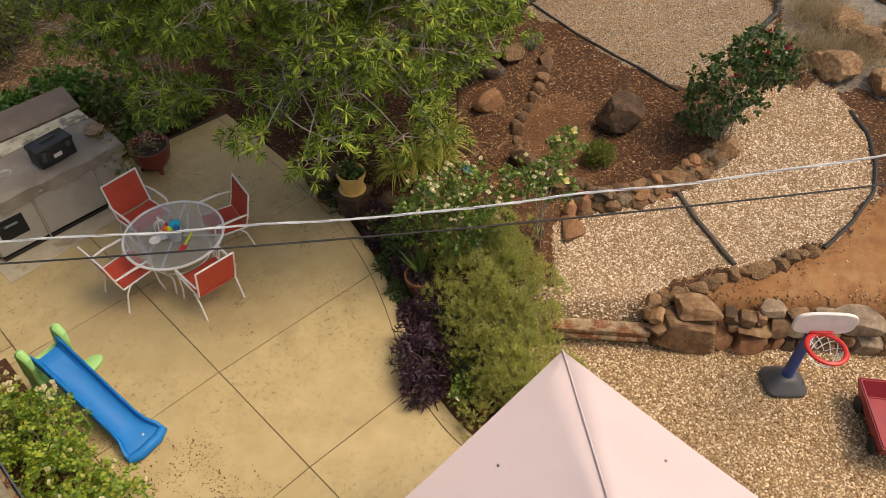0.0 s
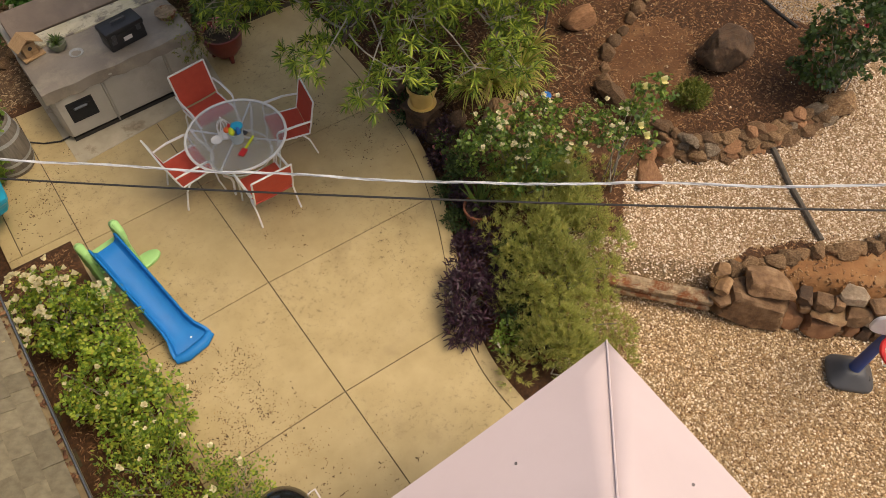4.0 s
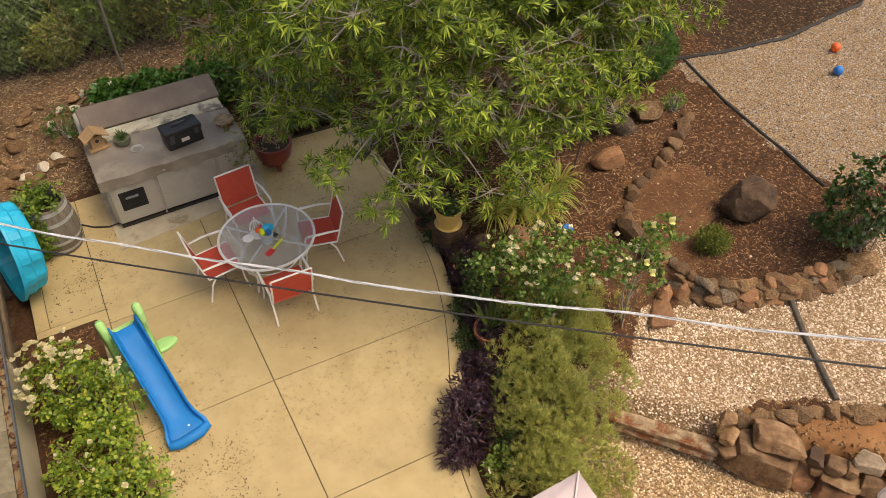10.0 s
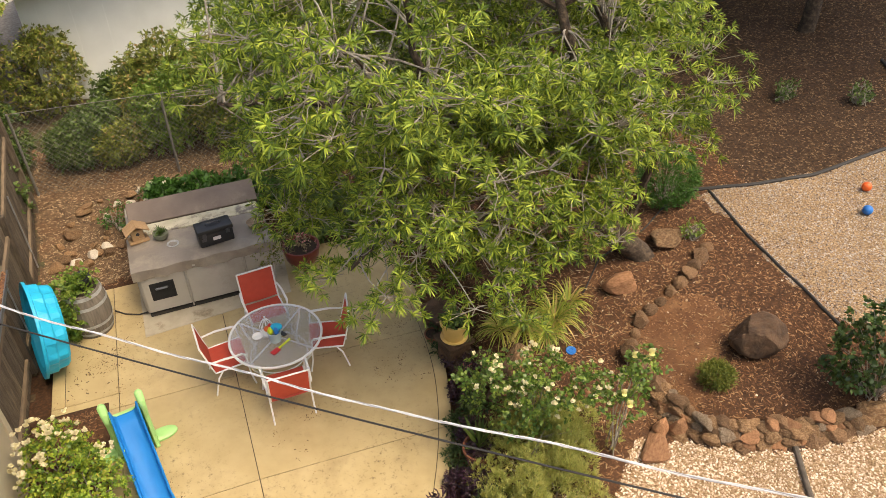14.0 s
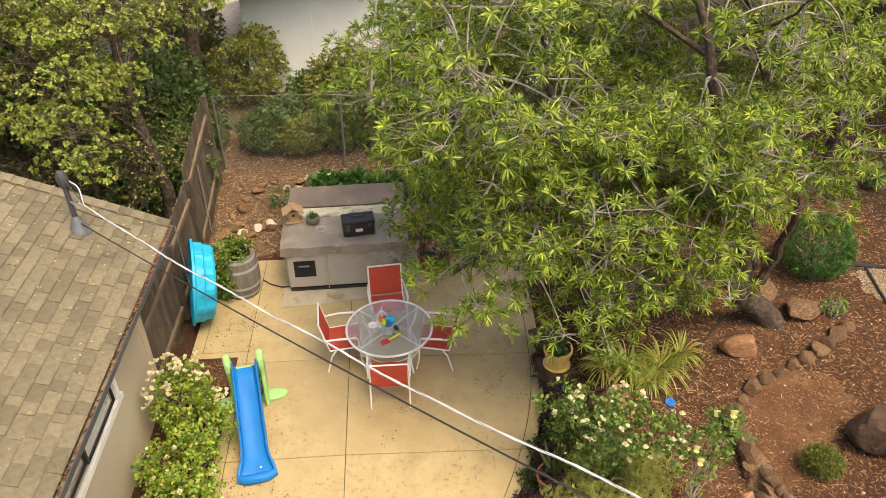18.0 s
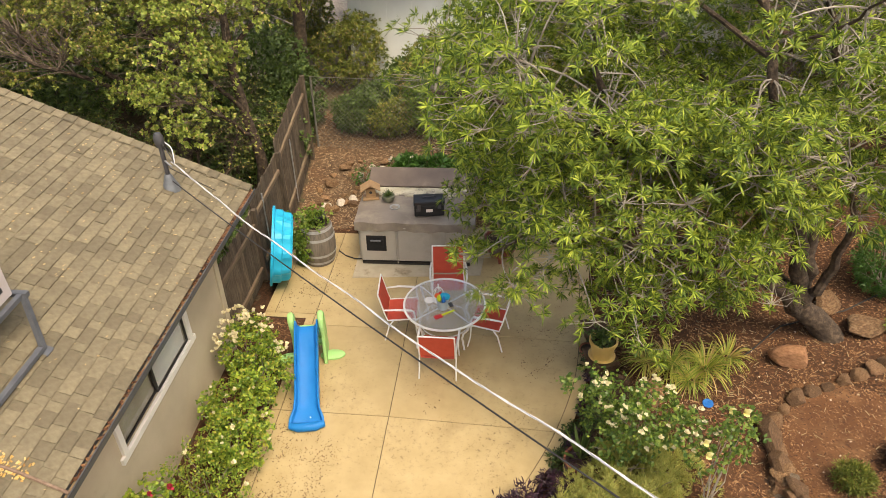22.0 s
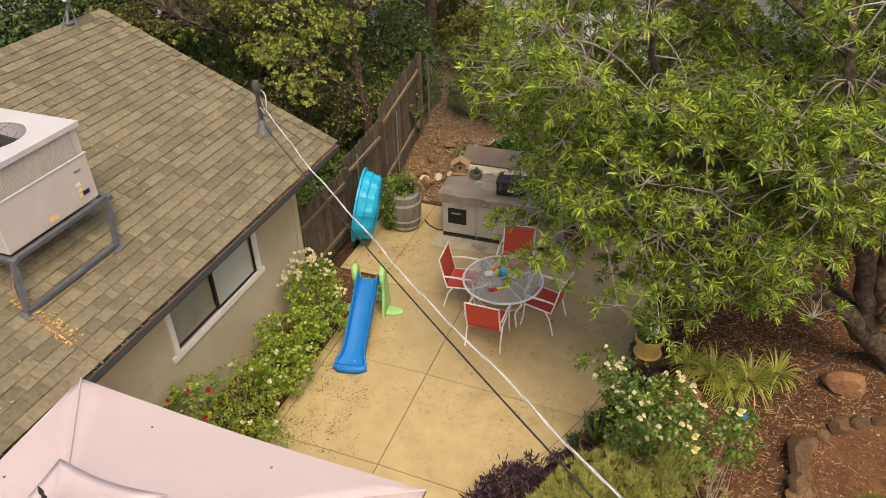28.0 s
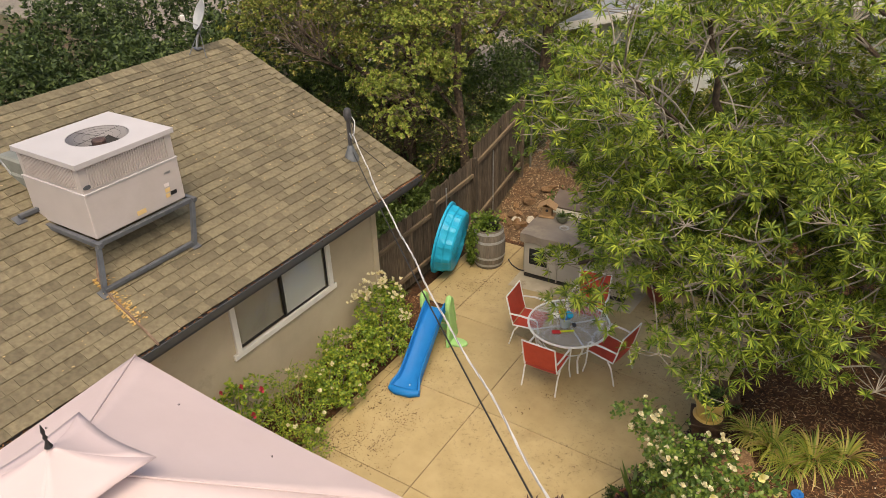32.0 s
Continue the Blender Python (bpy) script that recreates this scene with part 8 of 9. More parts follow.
# second tree of the same kind further east
tree("willow_leaved_tree", "smaller tree with narrow green leaves near the far fence",
     [([(8.6, 4.6, 1.3), (8.4, 4.4, 2.4), (8.0, 4.2, 3.6)], 0.13, 0.05), ([(8.4, 4.4, 2.4), (8.6, 4.9, 3.3), (8.6, 5.6, 4.2)], 0.07, 0.02), ([(8.4, 4.4, 2.6), (7.4, 4.8, 3.6), (6.8, 5.0, 4.4)], 0.07, 0.02)],
     [((7.7, 4.6, 4.0), (1.4, 1.5, 1.3)), ((7.9, 6.0, 4.4), (1.6, 1.4, 1.4))],
     L_TREE, 1700, 21, 0.128, 0.0155, (24, 96), 0.15, 13, twigs=0.7, spread=0.36, clump=13, up=0.45, twig_r=0.0095)

# oaks and undergrowth behind the house and the board fence
tree("oak_tree", "scrubby oak with sparse yellowing leaves behind the board fence",
     [([(-3.15, 5.0, 0.2), (-3.25, 5.1, 1.4), (-3.55, 5.4, 2.8), (-3.7, 5.8, 4.6), (-3.7, 6.0, 6.0)], 0.13, 0.04), ([(-3.4, 5.25, 2.2), (-4.2, 5.2, 3.2), (-4.9, 4.9, 3.8)], 0.05, 0.015), ([(-3.3, 5.1, 1.8), (-3.6, 4.5, 2.5), (-3.9, 3.9, 3.0)], 0.04, 0.015), ([(-3.6, 5.5, 3.2), (-2.9, 6.2, 4.2), (-2.4, 6.8, 4.8)], 0.05, 0.015)],
     [((-3.8, 5.2, 3.9), (1.2, 1.0, 0.8)), ((-4.6, 4.6, 3.5), (1.2, 1.1, 0.8)), ((-3.0, 6.6, 4.6), (1.1, 1.0, 0.9)), ((-3.9, 3.9, 3.0), (0.7, 0.7, 0.5))],
     L_OAKB, 2300, 15, 0.068, 0.038, (25, 85), 0.1, 23, twigs=0.5, spread=0.38, clump=16, twig_r=0.007, twig=M_OAKTWIG)
tree("oak_tree", "large oak with grey trunk and yellow-green leaves behind the house",
     [([(-4.9, 5.4, 0.2), (-4.95, 5.6, 1.8), (-5.2, 6.0, 3.4), (-5.6, 6.3, 5.0)], 0.17, 0.06), ([(-5.0, 5.7, 2.0), (-5.8, 4.6, 3.0), (-6.4, 3.6, 3.8)], 0.06, 0.02), ([(-5.0, 5.7, 2.0), (-5.8, 5.0, 3.0), (-6.8, 4.4, 3.8)], 0.08, 0.02), ([(-5.2, 6.0, 3.2), (-6.2, 6.6, 4.2), (-7.2, 7.0, 4.8)], 0.08, 0.02), ([(-5.1, 5.8, 2.6), (-4.4, 6.4, 3.6), (-3.9, 7.2, 4.4)], 0.06, 0.02)],
     [((-5.4, 5.0, 3.8), (1.3, 1.1, 0.9)), ((-6.8, 4.6, 4.0), (1.5, 1.3, 1.0)), ((-6.0, 6.6, 4.8), (1.8, 1.5, 1.2)), ((-4.3, 7.3, 4.3), (1.2, 1.2, 1.0)), ((-8.0, 6.0, 4.4), (1.6, 1.6, 1.3)), ((-6.2, 3.6, 3.9), (1.4, 1.0, 0.8))],
     L_OAK, 4500, 15, 0.068, 0.038, (25, 85), 0.1, 33, twigs=0.5, spread=0.40, clump=16, twig_r=0.007, twig=M_OAKTWIG)
tree("pine_tree", "tall pine with fine yellow-green needles beyond the fence",
     [([(-3.4, 9.3, 0.9), (-3.4, 9.3, 3.0), (-3.3, 9.4, 6.5)], 0.17, 0.10), ([(-3.4, 9.3, 3.4), (-2.4, 8.9, 3.9)], 0.04, 0.015), ([(-3.4, 9.3, 3.6), (-4.4, 9.0, 4.2)], 0.04, 0.015)],
     [((-3.0, 9.0, 4.3), (0.9, 0.9, 0.6)), ((-4.4, 9.2, 4.3), (1.2, 1.0, 0.8)), ((-3.4, 9.8, 5.0), (1.4, 1.2, 0.9)), ((-4.4, 11.0, 3.4), (1.4, 1.0, 0.9)), ((-5.8, 11.2, 3.6), (1.5, 1.0, 0.9))],
     leaf_mat("pine_needles", [(0.08, 0.12, 0.02), (0.17, 0.22, 0.035), (0.26, 0.30, 0.05)], 0.3, 0.5), 2000, 22, 0.13, 0.006, (5, 75), 0.15, 43, twigs=0.4, spread=0.3, clump=12, fine=False)


# a shade tree over the far fence, seen by its trunk
tree("shade_tree", "tall shade tree with a dark straight trunk at the far fence",
     [([(12.43, 4.96, 2.1), (12.45, 5.0, 3.8), (12.4, 5.1, 5.6), (12.3, 5.3, 7.4)], 0.17, 0.09), ([(12.4, 5.1, 5.4), (11.2, 5.9, 6.4), (10.2, 6.6, 7.0)], 0.08, 0.03), ([(12.4, 5.1, 5.6), (13.6, 6.3, 6.6), (14.4, 7.4, 7.2)], 0.08, 0.03)],
     # crown out of view, its blobs spread to shade the far fence and mulch
     [((12.4, 5.6, 7.7), (3.0, 2.6, 1.4)), ((10.6, 6.8, 7.3), (2.0, 1.9, 1.1)), ((14.2, 7.6, 7.4), (2.8, 2.3, 1.3)), ((11.0, 8.4, 7.0), (2.4, 1.6, 1.3)), ((13.8, 2.8, 7.8), (2.6, 2.2, 1.4)), ((15.6, 4.6, 8.2), (2.5, 2.5, 1.3))],
     L_DARK, 6500, 8, 0.19, 0.11, (20, 90), 0.1, 53, twigs=0.3, spread=0.5, clump=16, fine=False)


tree("twiggy_shrub", "tangle of thin brown twigs with few yellowed leaves behind the fence",
     [([(-4.4, 4.3, 0.2), (-4.3, 4.4, 1.0), (-4.1, 4.5, 1.9)], 0.05, 0.02), ([(-4.4, 4.3, 0.4), (-4.9, 4.5, 1.2), (-5.3, 4.7, 2.1)], 0.04, 0.015), ([(-4.2, 4.4, 0.6), (-3.7, 4.6, 1.3), (-3.5, 4.9, 1.9)], 0.04, 0.015)],
     [((-4.1, 4.4, 1.9), (1.0, 0.8, 0.7)), ((-5.3, 4.6, 2.2), (1.0, 0.9, 0.7)), ((-3.6, 5.6, 2.0), (0.7, 0.9, 0.7))],
     L_OAK, 1100, 3, 0.05, 0.026, (25, 85), 0.1, 63, twigs=0.8, spread=0.34, clump=12, twig_r=0.005, twig=M_BARK)


def shrub(name, label, blobs, leaf, n, per, length, width, opening=(20, 85), droop=0.12, seed=1, fine=False, up=0.4, stems=True, category="shrub", lo=0.45, group="", base=None, canes=30):
    rng = np.random.default_rng(seed)
    s = thing(name, label, category, group)
    P, N = in_blobs(int(n * 1.3), blobs, rng, lo, 1.0)
    P, N = P[:n], N[:n]
    gzv = ground_z(P[:, 0], P[:, 1])
    ok = P[:, 2] > gzv + 0.02
    P, N = P[ok], N[ok]
    D = N * 0.8 + rng.normal(size=P.shape) * 0.5 + np.array([0, 0, up])
    if stems:
        bm = B()
        for i in range(0, len(P), max(1, len(P) // canes)):
            c = min(blobs, key=lambda b: sum(((P[i] - np.array(b[0])) / np.array(b[1])) ** 2))
            bx, by = base if base else (c[0][0], c[0][1])
            bx, by = bx + rng.normal(0, 0.05), by + rng.normal(0, 0.05)
            a = Vector((bx, by, gz(bx, by) - 0.03))
            e = Vector(P[i])
            m = a.lerp(e, 0.5) + Vector(rng.normal(0, 0.05, 3)) + Vector((0, 0, 0.05))
            tube(bm, [a, m, e], [0.009, 0.006, 0.003], 4, False)
        part("woody_base", bm, M_TWIG, s, "brown stems", kind="stuff")
    part("foliage", leaf_cloud(name, P, D, per, length, width, *opening, droop, seed + 1, fine, 0.02), leaf, s, "", kind="stuff")
    return s, P, N


def blooms(s, P, D, material, r, seed, label, petals=16):
    """Full flower heads: cups of overlapping petals, one object a head."""
    rng = np.random.default_rng(seed)
    me = leaf_cloud("bloom", [(0, 0, -r * 0.3)], [(0, 0, 1)], petals, r * 1.15, r * 0.95, 8, 80, -0.1, seed, True)
    me.materials.append(material)
    for p, d in zip(P, D):
        ob = new("bloom", me)
        ob.parent = s
        q = Vector(d).to_track_quat("Z", "Y")
        k = rng.uniform(0.75, 1.2)
        ob.matrix_basis = Matrix.LocRotScale(Vector(p), q, (k, k, k))
        if label:
            ob["label"] = label


# background thickets
def thicket():
    rng = np.random.default_rng(55)
    spots = []
    for x, y, r, h in ((-3.5, 3.2, 0.6, 0.9), (-3.6, 4.3, 0.7, 1.0), (-4.6, 3.2, 0.9, 1.2), (-5.8, 3.6, 1.0, 1.4), (-4.4, 4.4, 0.9, 1.1), (-7.2, 3.8, 1.1, 1.6), (-6.4, 5.2, 1.1, 1.5), (-8.6, 4.2, 1.2, 2.0), (-8.2, 6.4, 1.4, 2.2), (-5.0, 7.0, 1.2, 1.7), (-4.0, 8.2, 1.1, 1.8), (-6.4, 8.4, 1.5, 2.2), (-3.4, 6.4, 0.8, 1.4), (-4.2, 6.0, 0.9, 1.3), (-3.3, 7.6, 0.8, 1.4), (-5.4, 4.6, 1.0, 1.4), (-7.6, 5.0, 1.2, 1.8), (-3.3, 2.4, 0.5, 0.7), (-4.4, 2.6, 0.6, 0.9)):
        spots.append(((x, y, gz(x, y) + h * 0.5), (r, r, h * 0.62)))
    for k, b in enumerate(spots):
        shrub("thicket_shrub", "dark green undergrowth shrub behind the fence", [b], L_DARK, int(520 * b[1][0] * b[1][2] / 0.5), 8, 0.10, 0.045, seed=200 + k, group="undergrowth behind the fence")
    for k, (x, y, r, h) in enumerate(((-9.6, 2.4, 1.4, 3.9), (-10.6, 0.4, 1.5, 4.0), (-10.9, -1.8, 1.5, 3.8), (-11.4, -4.0, 1.6, 3.6), (-9.4, 4.4, 1.4, 4.0), (-12.2, 2.6, 1.8, 4.6), (-7.6, 9.6, 1.8, 4.2), (-9.8, 7.4, 1.9, 4.6), (-12.8, -1.2, 1.9, 4.8), (-13.2, 5.5, 2.0, 5.0))):
        shrub("laurel_shrub", "tall dense dark green shrub behind the house", [((x, y, h * 0.55), (r, r, h * 0.5)), ((x + 0.5, y - 0.4, h * 0.75), (r * 0.6, r * 0.6, h * 0.28))], L_LAUREL, 2300, 8, 0.12, 0.055, seed=230 + k, fine=False, group="tall shrubs behind the house")
    for k, (x, y, r, h) in enumerate(((-1.9, 7.6, 0.5, 0.9), (-1.1, 7.5, 0.5, 0.8), (-0.2, 7.55, 0.6, 1.6), (0.7, 7.5, 0.6, 2.0), (-1.6, 8.1, 0.5, 0.8), (-0.3, 8.4, 0.8, 1.7), (1.1, 7.9, 0.9, 1.9), (2.6, 8.3, 1.0, 2.4), (4.2, 8.0, 1.1, 2.6), (-2.4, 9.6, 1.0, 1.6), (-4.6, 12.4, 1.2, 2.2), (-3.9, 11.5, 0.8, 2.3), (-6.0, 13.0, 1.4, 2.4), (0.6, 9.2, 0.7, 1.2), (5.8, 8.6, 1.3, 2.8), (3.0, 9.2, 0.9, 2.6), (-0.9, 9.2, 0.6, 0.9), (7.6, 8.6, 1.4, 2.8), (10.0, 9.0, 1.6, 3.0), (12.5, 9.4, 1.8, 3.2))):
        z = gz(x, y)
        shrub("hedge_shrub", "loose olive-green shrub behind the chain-link fence", [((x, y, z + h * 0.45), (r, r * 0.8, h * 0.5)), ((x + 0.3, y, z + h * 0.8), (r * 0.55, r * 0.5, h * 0.3))], L_IVY if k in (2, 6) else L_OAK if k % 2 else L_DARK, 900, 8, 0.095, 0.036, seed=260 + k, group="shrubs behind the chain-link fence")
    # low plants round the back of the hot tub
    for k, (x, y, r, h) in enumerate(((0.2, 6.1, 0.5, 0.7), (1.0, 5.9, 0.6, 0.9), (1.9, 5.6, 0.7, 1.0), (-0.5, 6.3, 0.35, 0.5), (1.75, 4.75, 0.4, 0.6), (2.5, 4.9, 0.6, 0.8))):
        z = gz(x, y)
        shrub("garden_shrub", "bright green leafy plant behind the hot tub", [((x, y, z + h * 0.45), (r, r * 0.8, h * 0.5))], L_SHRUB if x < 1.2 else L_DARK, 230, 6, 0.12, 0.05, seed=290 + k, fine=True, group="plants behind the hot tub")


thicket()


def roses():
    # bed along the house
    s, P, N = shrub("white_rose_bush", "rose bush with clusters of cream flowers in the house bed", [((-2.12, 0.62, 0.62), (0.46, 0.50, 0.52)), ((-1.85, 0.28, 0.5), (0.46, 0.46, 0.44))], L_ROSE, 560, 8, 0.050, 0.034, seed=301, fine=True, category="rose bush", group="roses in the house bed")
    rng = np.random.default_rng(302)
    cl = [(-2.42, 0.62, 1.10), (-2.2, 0.8, 1.20), (-1.98, 0.86, 1.14), (-2.42, 0.22, 1.02), (-2.05, 0.55, 1.17), (-1.82, 0.62, 1.02), (-2.15, 0.3, 1.12), (-2.45, 0.42, 0.96), (-1.62, 0.45, 0.84)]
    pts = np.concatenate([np.array(c) + rng.normal(0, 0.055, (rng.integers(6, 12), 3)) for c in cl])
    blooms(s, pts, rng.normal(0, 0.4, (len(pts), 3)) + (0, -0.3, 1), P_CREAM, 0.040, 303, "cream rose")
    s, P, N = shrub("yellow_rose_bush", "rose bush with small yellow-brown flowers in the house bed", [((-1.98, -0.45, 0.48), (0.52, 0.52, 0.46)), ((-1.82, -0.95, 0.46), (0.50, 0.46, 0.44))], L_ROSE, 620, 8, 0.050, 0.035, seed=311, fine=True, category="rose bush", group="roses in the house bed")
    k = rng.choice(len(P), 46, replace=False)
    k = [i for i in k if P[i][2] > 0.5]
    blooms(s, P[k] + N[k] * 0.03, N[k] + (0, 0, 0.6), P_CREAM, 0.04, 304, "faded cream rose")
    s, P, N = shrub("rambling_rose_bush", "sprawling rose bush with thin arching stems by the wall", [((-2.05, -1.55, 0.50), (0.52, 0.52, 0.46)), ((-1.75, -1.85, 0.36), (0.42, 0.46, 0.32)), ((-2.0, -2.5, 0.45), (0.5, 0.5, 0.4)), ((-1.45, -2.15, 0.34), (0.42, 0.45, 0.26))], L_ROSE, 820, 8, 0.040, 0.020, seed=321, fine=True, category="rose bush", group="roses in the house bed")
    k = [i for i in rng.choice(len(P), 40, replace=False) if P[i][2] > 0.5]
    blooms(s, P[k] + N[k] * 0.03, N[k] + (0, 0, 0.6), P_CREAM, 0.036, 305, "faded cream rose")
    bm = B()
    for i in range(14):
        a = Vector((-2.0 + rng.normal(0, 0.15), -1.7 + rng.normal(0, 0.3), 0.3))
        e = a + Vector((rng.normal(0.10, 0.16), rng.normal(0, 0.3), rng.uniform(0.4, 0.75)))
        tube(bm, [a, a.lerp(e, 0.5) + Vector((0, 0, 0.2)), e], [0.006, 0.005, 0.003], 4, False)
    part("arching_growth", bm, L_IVY, s, "thin pale green arching stems")
    s, P, N = shrub("red_rose_bush", "rose bush with red flowers against the house wall", [((-2.33, -2.35, 0.75), (0.30, 0.55, 0.42))], L_ROSE, 170, 7, 0.06, 0.042, seed=331, fine=True, category="rose bush", group="roses in the house bed")
    pts = np.array([(-2.3, -2.6, 1.22), (-2.2, -2.35, 1.18), (-2.35, -2.9, 1.05), (-2.1, -2.7, 0.95), (-2.12, -2.1, 0.98), (-2.0, -2.4, 0.82), (-2.05, -2.95, 0.9)])
    blooms(s, pts, np.tile((0.4, -0.2, 1.0), (len(pts), 1)), P_REDP, 0.042, 306, "deep red rose")
    # yellow roses on the bank
    s, P, N = shrub("yellow_rose_bush", "straggling rose bush with pale yellow flowers on the bank", [((3.26, -1.27, 1.62), (0.48, 0.38, 0.36)), ((2.55, -0.80, 1.72), (0.28, 0.25, 0.22)), ((2.88, -0.78, 1.5), (0.35, 0.30, 0.32)), ((3.10, -1.0, 1.1), (0.48, 0.42, 0.40)), ((3.55, -1.6, 1.85), (0.32, 0.28, 0.26)), ((3.4, -0.75, 1.35), (0.35, 0.3, 0.3)), ((2.82, -0.48, 0.98), (0.30, 0.32, 0.36))], L_ROSEB, 520, 8, 0.052, 0.036, seed=341, fine=True, category="rose bush", up=0.5, base=(3.25, -0.85), canes=16)
    k = [i for i in rng.choice(len(P), 110, replace=False) if P[i][2] > 1.35][:58]
    pts = np.concatenate([P[k] + N[k] * 0.05, P[k[:30]] + N[k[:30]] * 0.05 + rng.normal(0, 0.05, (30, 3))])
    blooms(s, pts, rng.normal(0, 0.3, pts.shape) + (0, -0.2, 0.9), P_CREAM, 0.031, 307, "pale cream rose")
    s, P, N = shrub("yellow_rose_bush", "tall thin rose bush with yellow flowers by the low wall", [((3.95, -1.82, 2.22), (0.26, 0.22, 0.26)), ((4.05, -1.6, 1.75), (0.22, 0.20, 0.30)), ((3.64, -2.02, 1.92), (0.20, 0.18, 0.16))], L_ROSEB, 95, 8, 0.05, 0.034, seed=351, fine=True, category="rose bush", base=(4.0, -1.6), canes=7)
    pts = np.array([(3.62, -2.09, 2.09), (3.60, -2.0, 2.17), (3.94, -1.88, 2.50), (3.86, -1.74, 2.36), (4.08, -1.7, 2.2)])
    blooms(s, pts, np.tile((0.1, -0.5, 0.9), (5, 1)), P_YELLOW, 0.046, 308, "yellow rose")
    # tall red rose at the corner of the gravel
    s, P, N = shrub("red_rose_bush", "tall rose bush with dark green leaves and red flowers", [((7.0, -2.3, 1.9), (0.62, 0.55, 0.50)), ((7.25, -2.5, 2.35), (0.50, 0.45, 0.38)), ((6.8, -2.15, 1.55), (0.42, 0.40, 0.36)), ((7.42, -2.62, 2.1), (0.34, 0.34, 0.3))], leaf_mat("dark_rose_leaves", [(0.022, 0.05, 0.012), (0.05, 0.095, 0.02), (0.085, 0.14, 0.03)], 0.3, 0.4), 560, 7, 0.065, 0.045, seed=361, fine=True, category="rose bush", base=(7.03, -2.33))
    k = sorted(rng.choice(len(P), 60, replace=False), key=lambda i: -P[i][2])[:11]
    blooms(s, P[k] + N[k] * 0.04, N[k] + (0, 0, 0.8), P_REDP, 0.034, 309, "deep red rose")


roses()


def borders():
    rng = np.random.default_rng(400)
    # lavender hedge: upright wispy stems
    hedge = thing("lavender_hedge", "tall grey-green wispy lavender hedge along the bank", "hedge")
    m = 165
    f = rng.uniform(-0.02, 1, m)
    q = (rng.normal(0, 0.55, m)).clip(-1.2, 1.2)
    dx, dy = 0.83, -0.55
    hw = 0.66 - 0.34 * np.abs(f - 0.45)
    tx, ty = 3.50 - 1.45 * f + q * hw * dx, -0.90 - 2.2 * f + q * hw * dy
    th = (0.78 - 0.34 * q * q) * rng.uniform(0.58, 1.16, m) * np.clip(0.55 + 1.6 * (f - 0.1), 0, 1)
    per = 40
    n = m * per
    d = rng.normal(size=(n, 3))
    d /= np.linalg.norm(d, axis=1, keepdims=True)
    d[:, 2] = np.abs(d[:, 2])
    tr = np.repeat(rng.uniform(0.10, 0.21, m), per)
    x, y = np.repeat(tx, per) + d[:, 0] * tr, np.repeat(ty, per) + d[:, 1] * tr
    g = ground_z(x, y)
    top = np.repeat(th, per)
    z = g + top * (0.35 + 0.62 * d[:, 2] ** 1.2)
    P = np.c_[x, y, z]
    D = d * np.array([0.75, 0.75, 0.6]) + rng.normal(0, 0.2, (n, 3)) + np.array([0, -0.05, 0.85])
    part("foliage", leaf_cloud("lavender", P, D, 13, 0.092, 0.0062, 6, 42, 0.02, 401), L_LAV, hedge, "fine grey-green foliage", kind="stuff")
    k = [i for i in rng.choice(n, 4200, replace=False) if d[i, 2] > 0.35]
    part("fresh_growth", leaf_cloud("tips", P[k], D[k], 8, 0.07, 0.0075, 5, 40, 0.0, 403), L_LAVTIP, hedge, "yellowish young tips", kind="stuff")
    k = rng.choice(n, 2600, replace=False)
    k = [i for i in k if z[i] > g[i] + top[i] * 0.7]
    part("flower_growth", leaf_cloud("stalks", P[k], D[k], 2, 0.22, 0.0052, 2, 20, 0.04, 402), L_LAVTIP, hedge, "thin pale flower stalks", kind="stuff")
    bm = B()
    for i in range(34):
        u = rng.uniform(0.05, 0.95)
        bx, by = 3.50 - 1.45 * u + rng.normal(0, 0.12), -0.90 - 2.2 * u + rng.normal(0, 0.12)
        a = Vector((bx, by, gz(bx, by) - 0.04))
        tube(bm, [a, a + Vector((rng.normal(0, 0.1), rng.normal(0, 0.1), 0.25)), a + Vector((rng.normal(0, 0.2), rng.normal(0, 0.2), 0.5))], [0.014, 0.01, 0.004], 5, False)
    part("woody_base", bm, M_TWIG, hedge, "woody stems")
    # purple-leaved plant spilling onto the patio
    shrub("purple_plant", "dark purple trailing plant spilling onto the patio", [((1.76, -1.70, 0.18), (0.36, 0.36, 0.24)), ((1.52, -1.95, 0.15), (0.25, 0.25, 0.18)), ((1.92, -1.42, 0.20), (0.24, 0.24, 0.20))], L_PURPLE, 330, 7, 0.115, 0.018, (15, 85), 0.15, 411, True, category="plant")
    s, P, N = shrub("daisy_plant", "small green plant with white flowers at the patio edge", [((1.78, -2.36, 0.22), (0.20, 0.18, 0.16))], L_IVY, 90, 6, 0.05, 0.022, seed=421, category="plant", stems=False, lo=0.6)
    blooms(s, P[:12] + N[:12] * 0.03, N[:12] + (0, 0, 1), P_WHITE, 0.02, 422, "small white flower", 10)
    s, P, N = shrub("pink_flower_plant", "low plant with pink flowers at the patio edge", [((2.98, 0.35, 0.22), (0.18, 0.34, 0.16))], L_DARK, 110, 6, 0.05, 0.022, seed=431, category="plant", stems=False, lo=0.6)
    blooms(s, P[:26] + N[:26] * 0.03, N[:26] + (-0.4, 0, 1), P_PINK, 0.026, 432, "pink flower", 10)
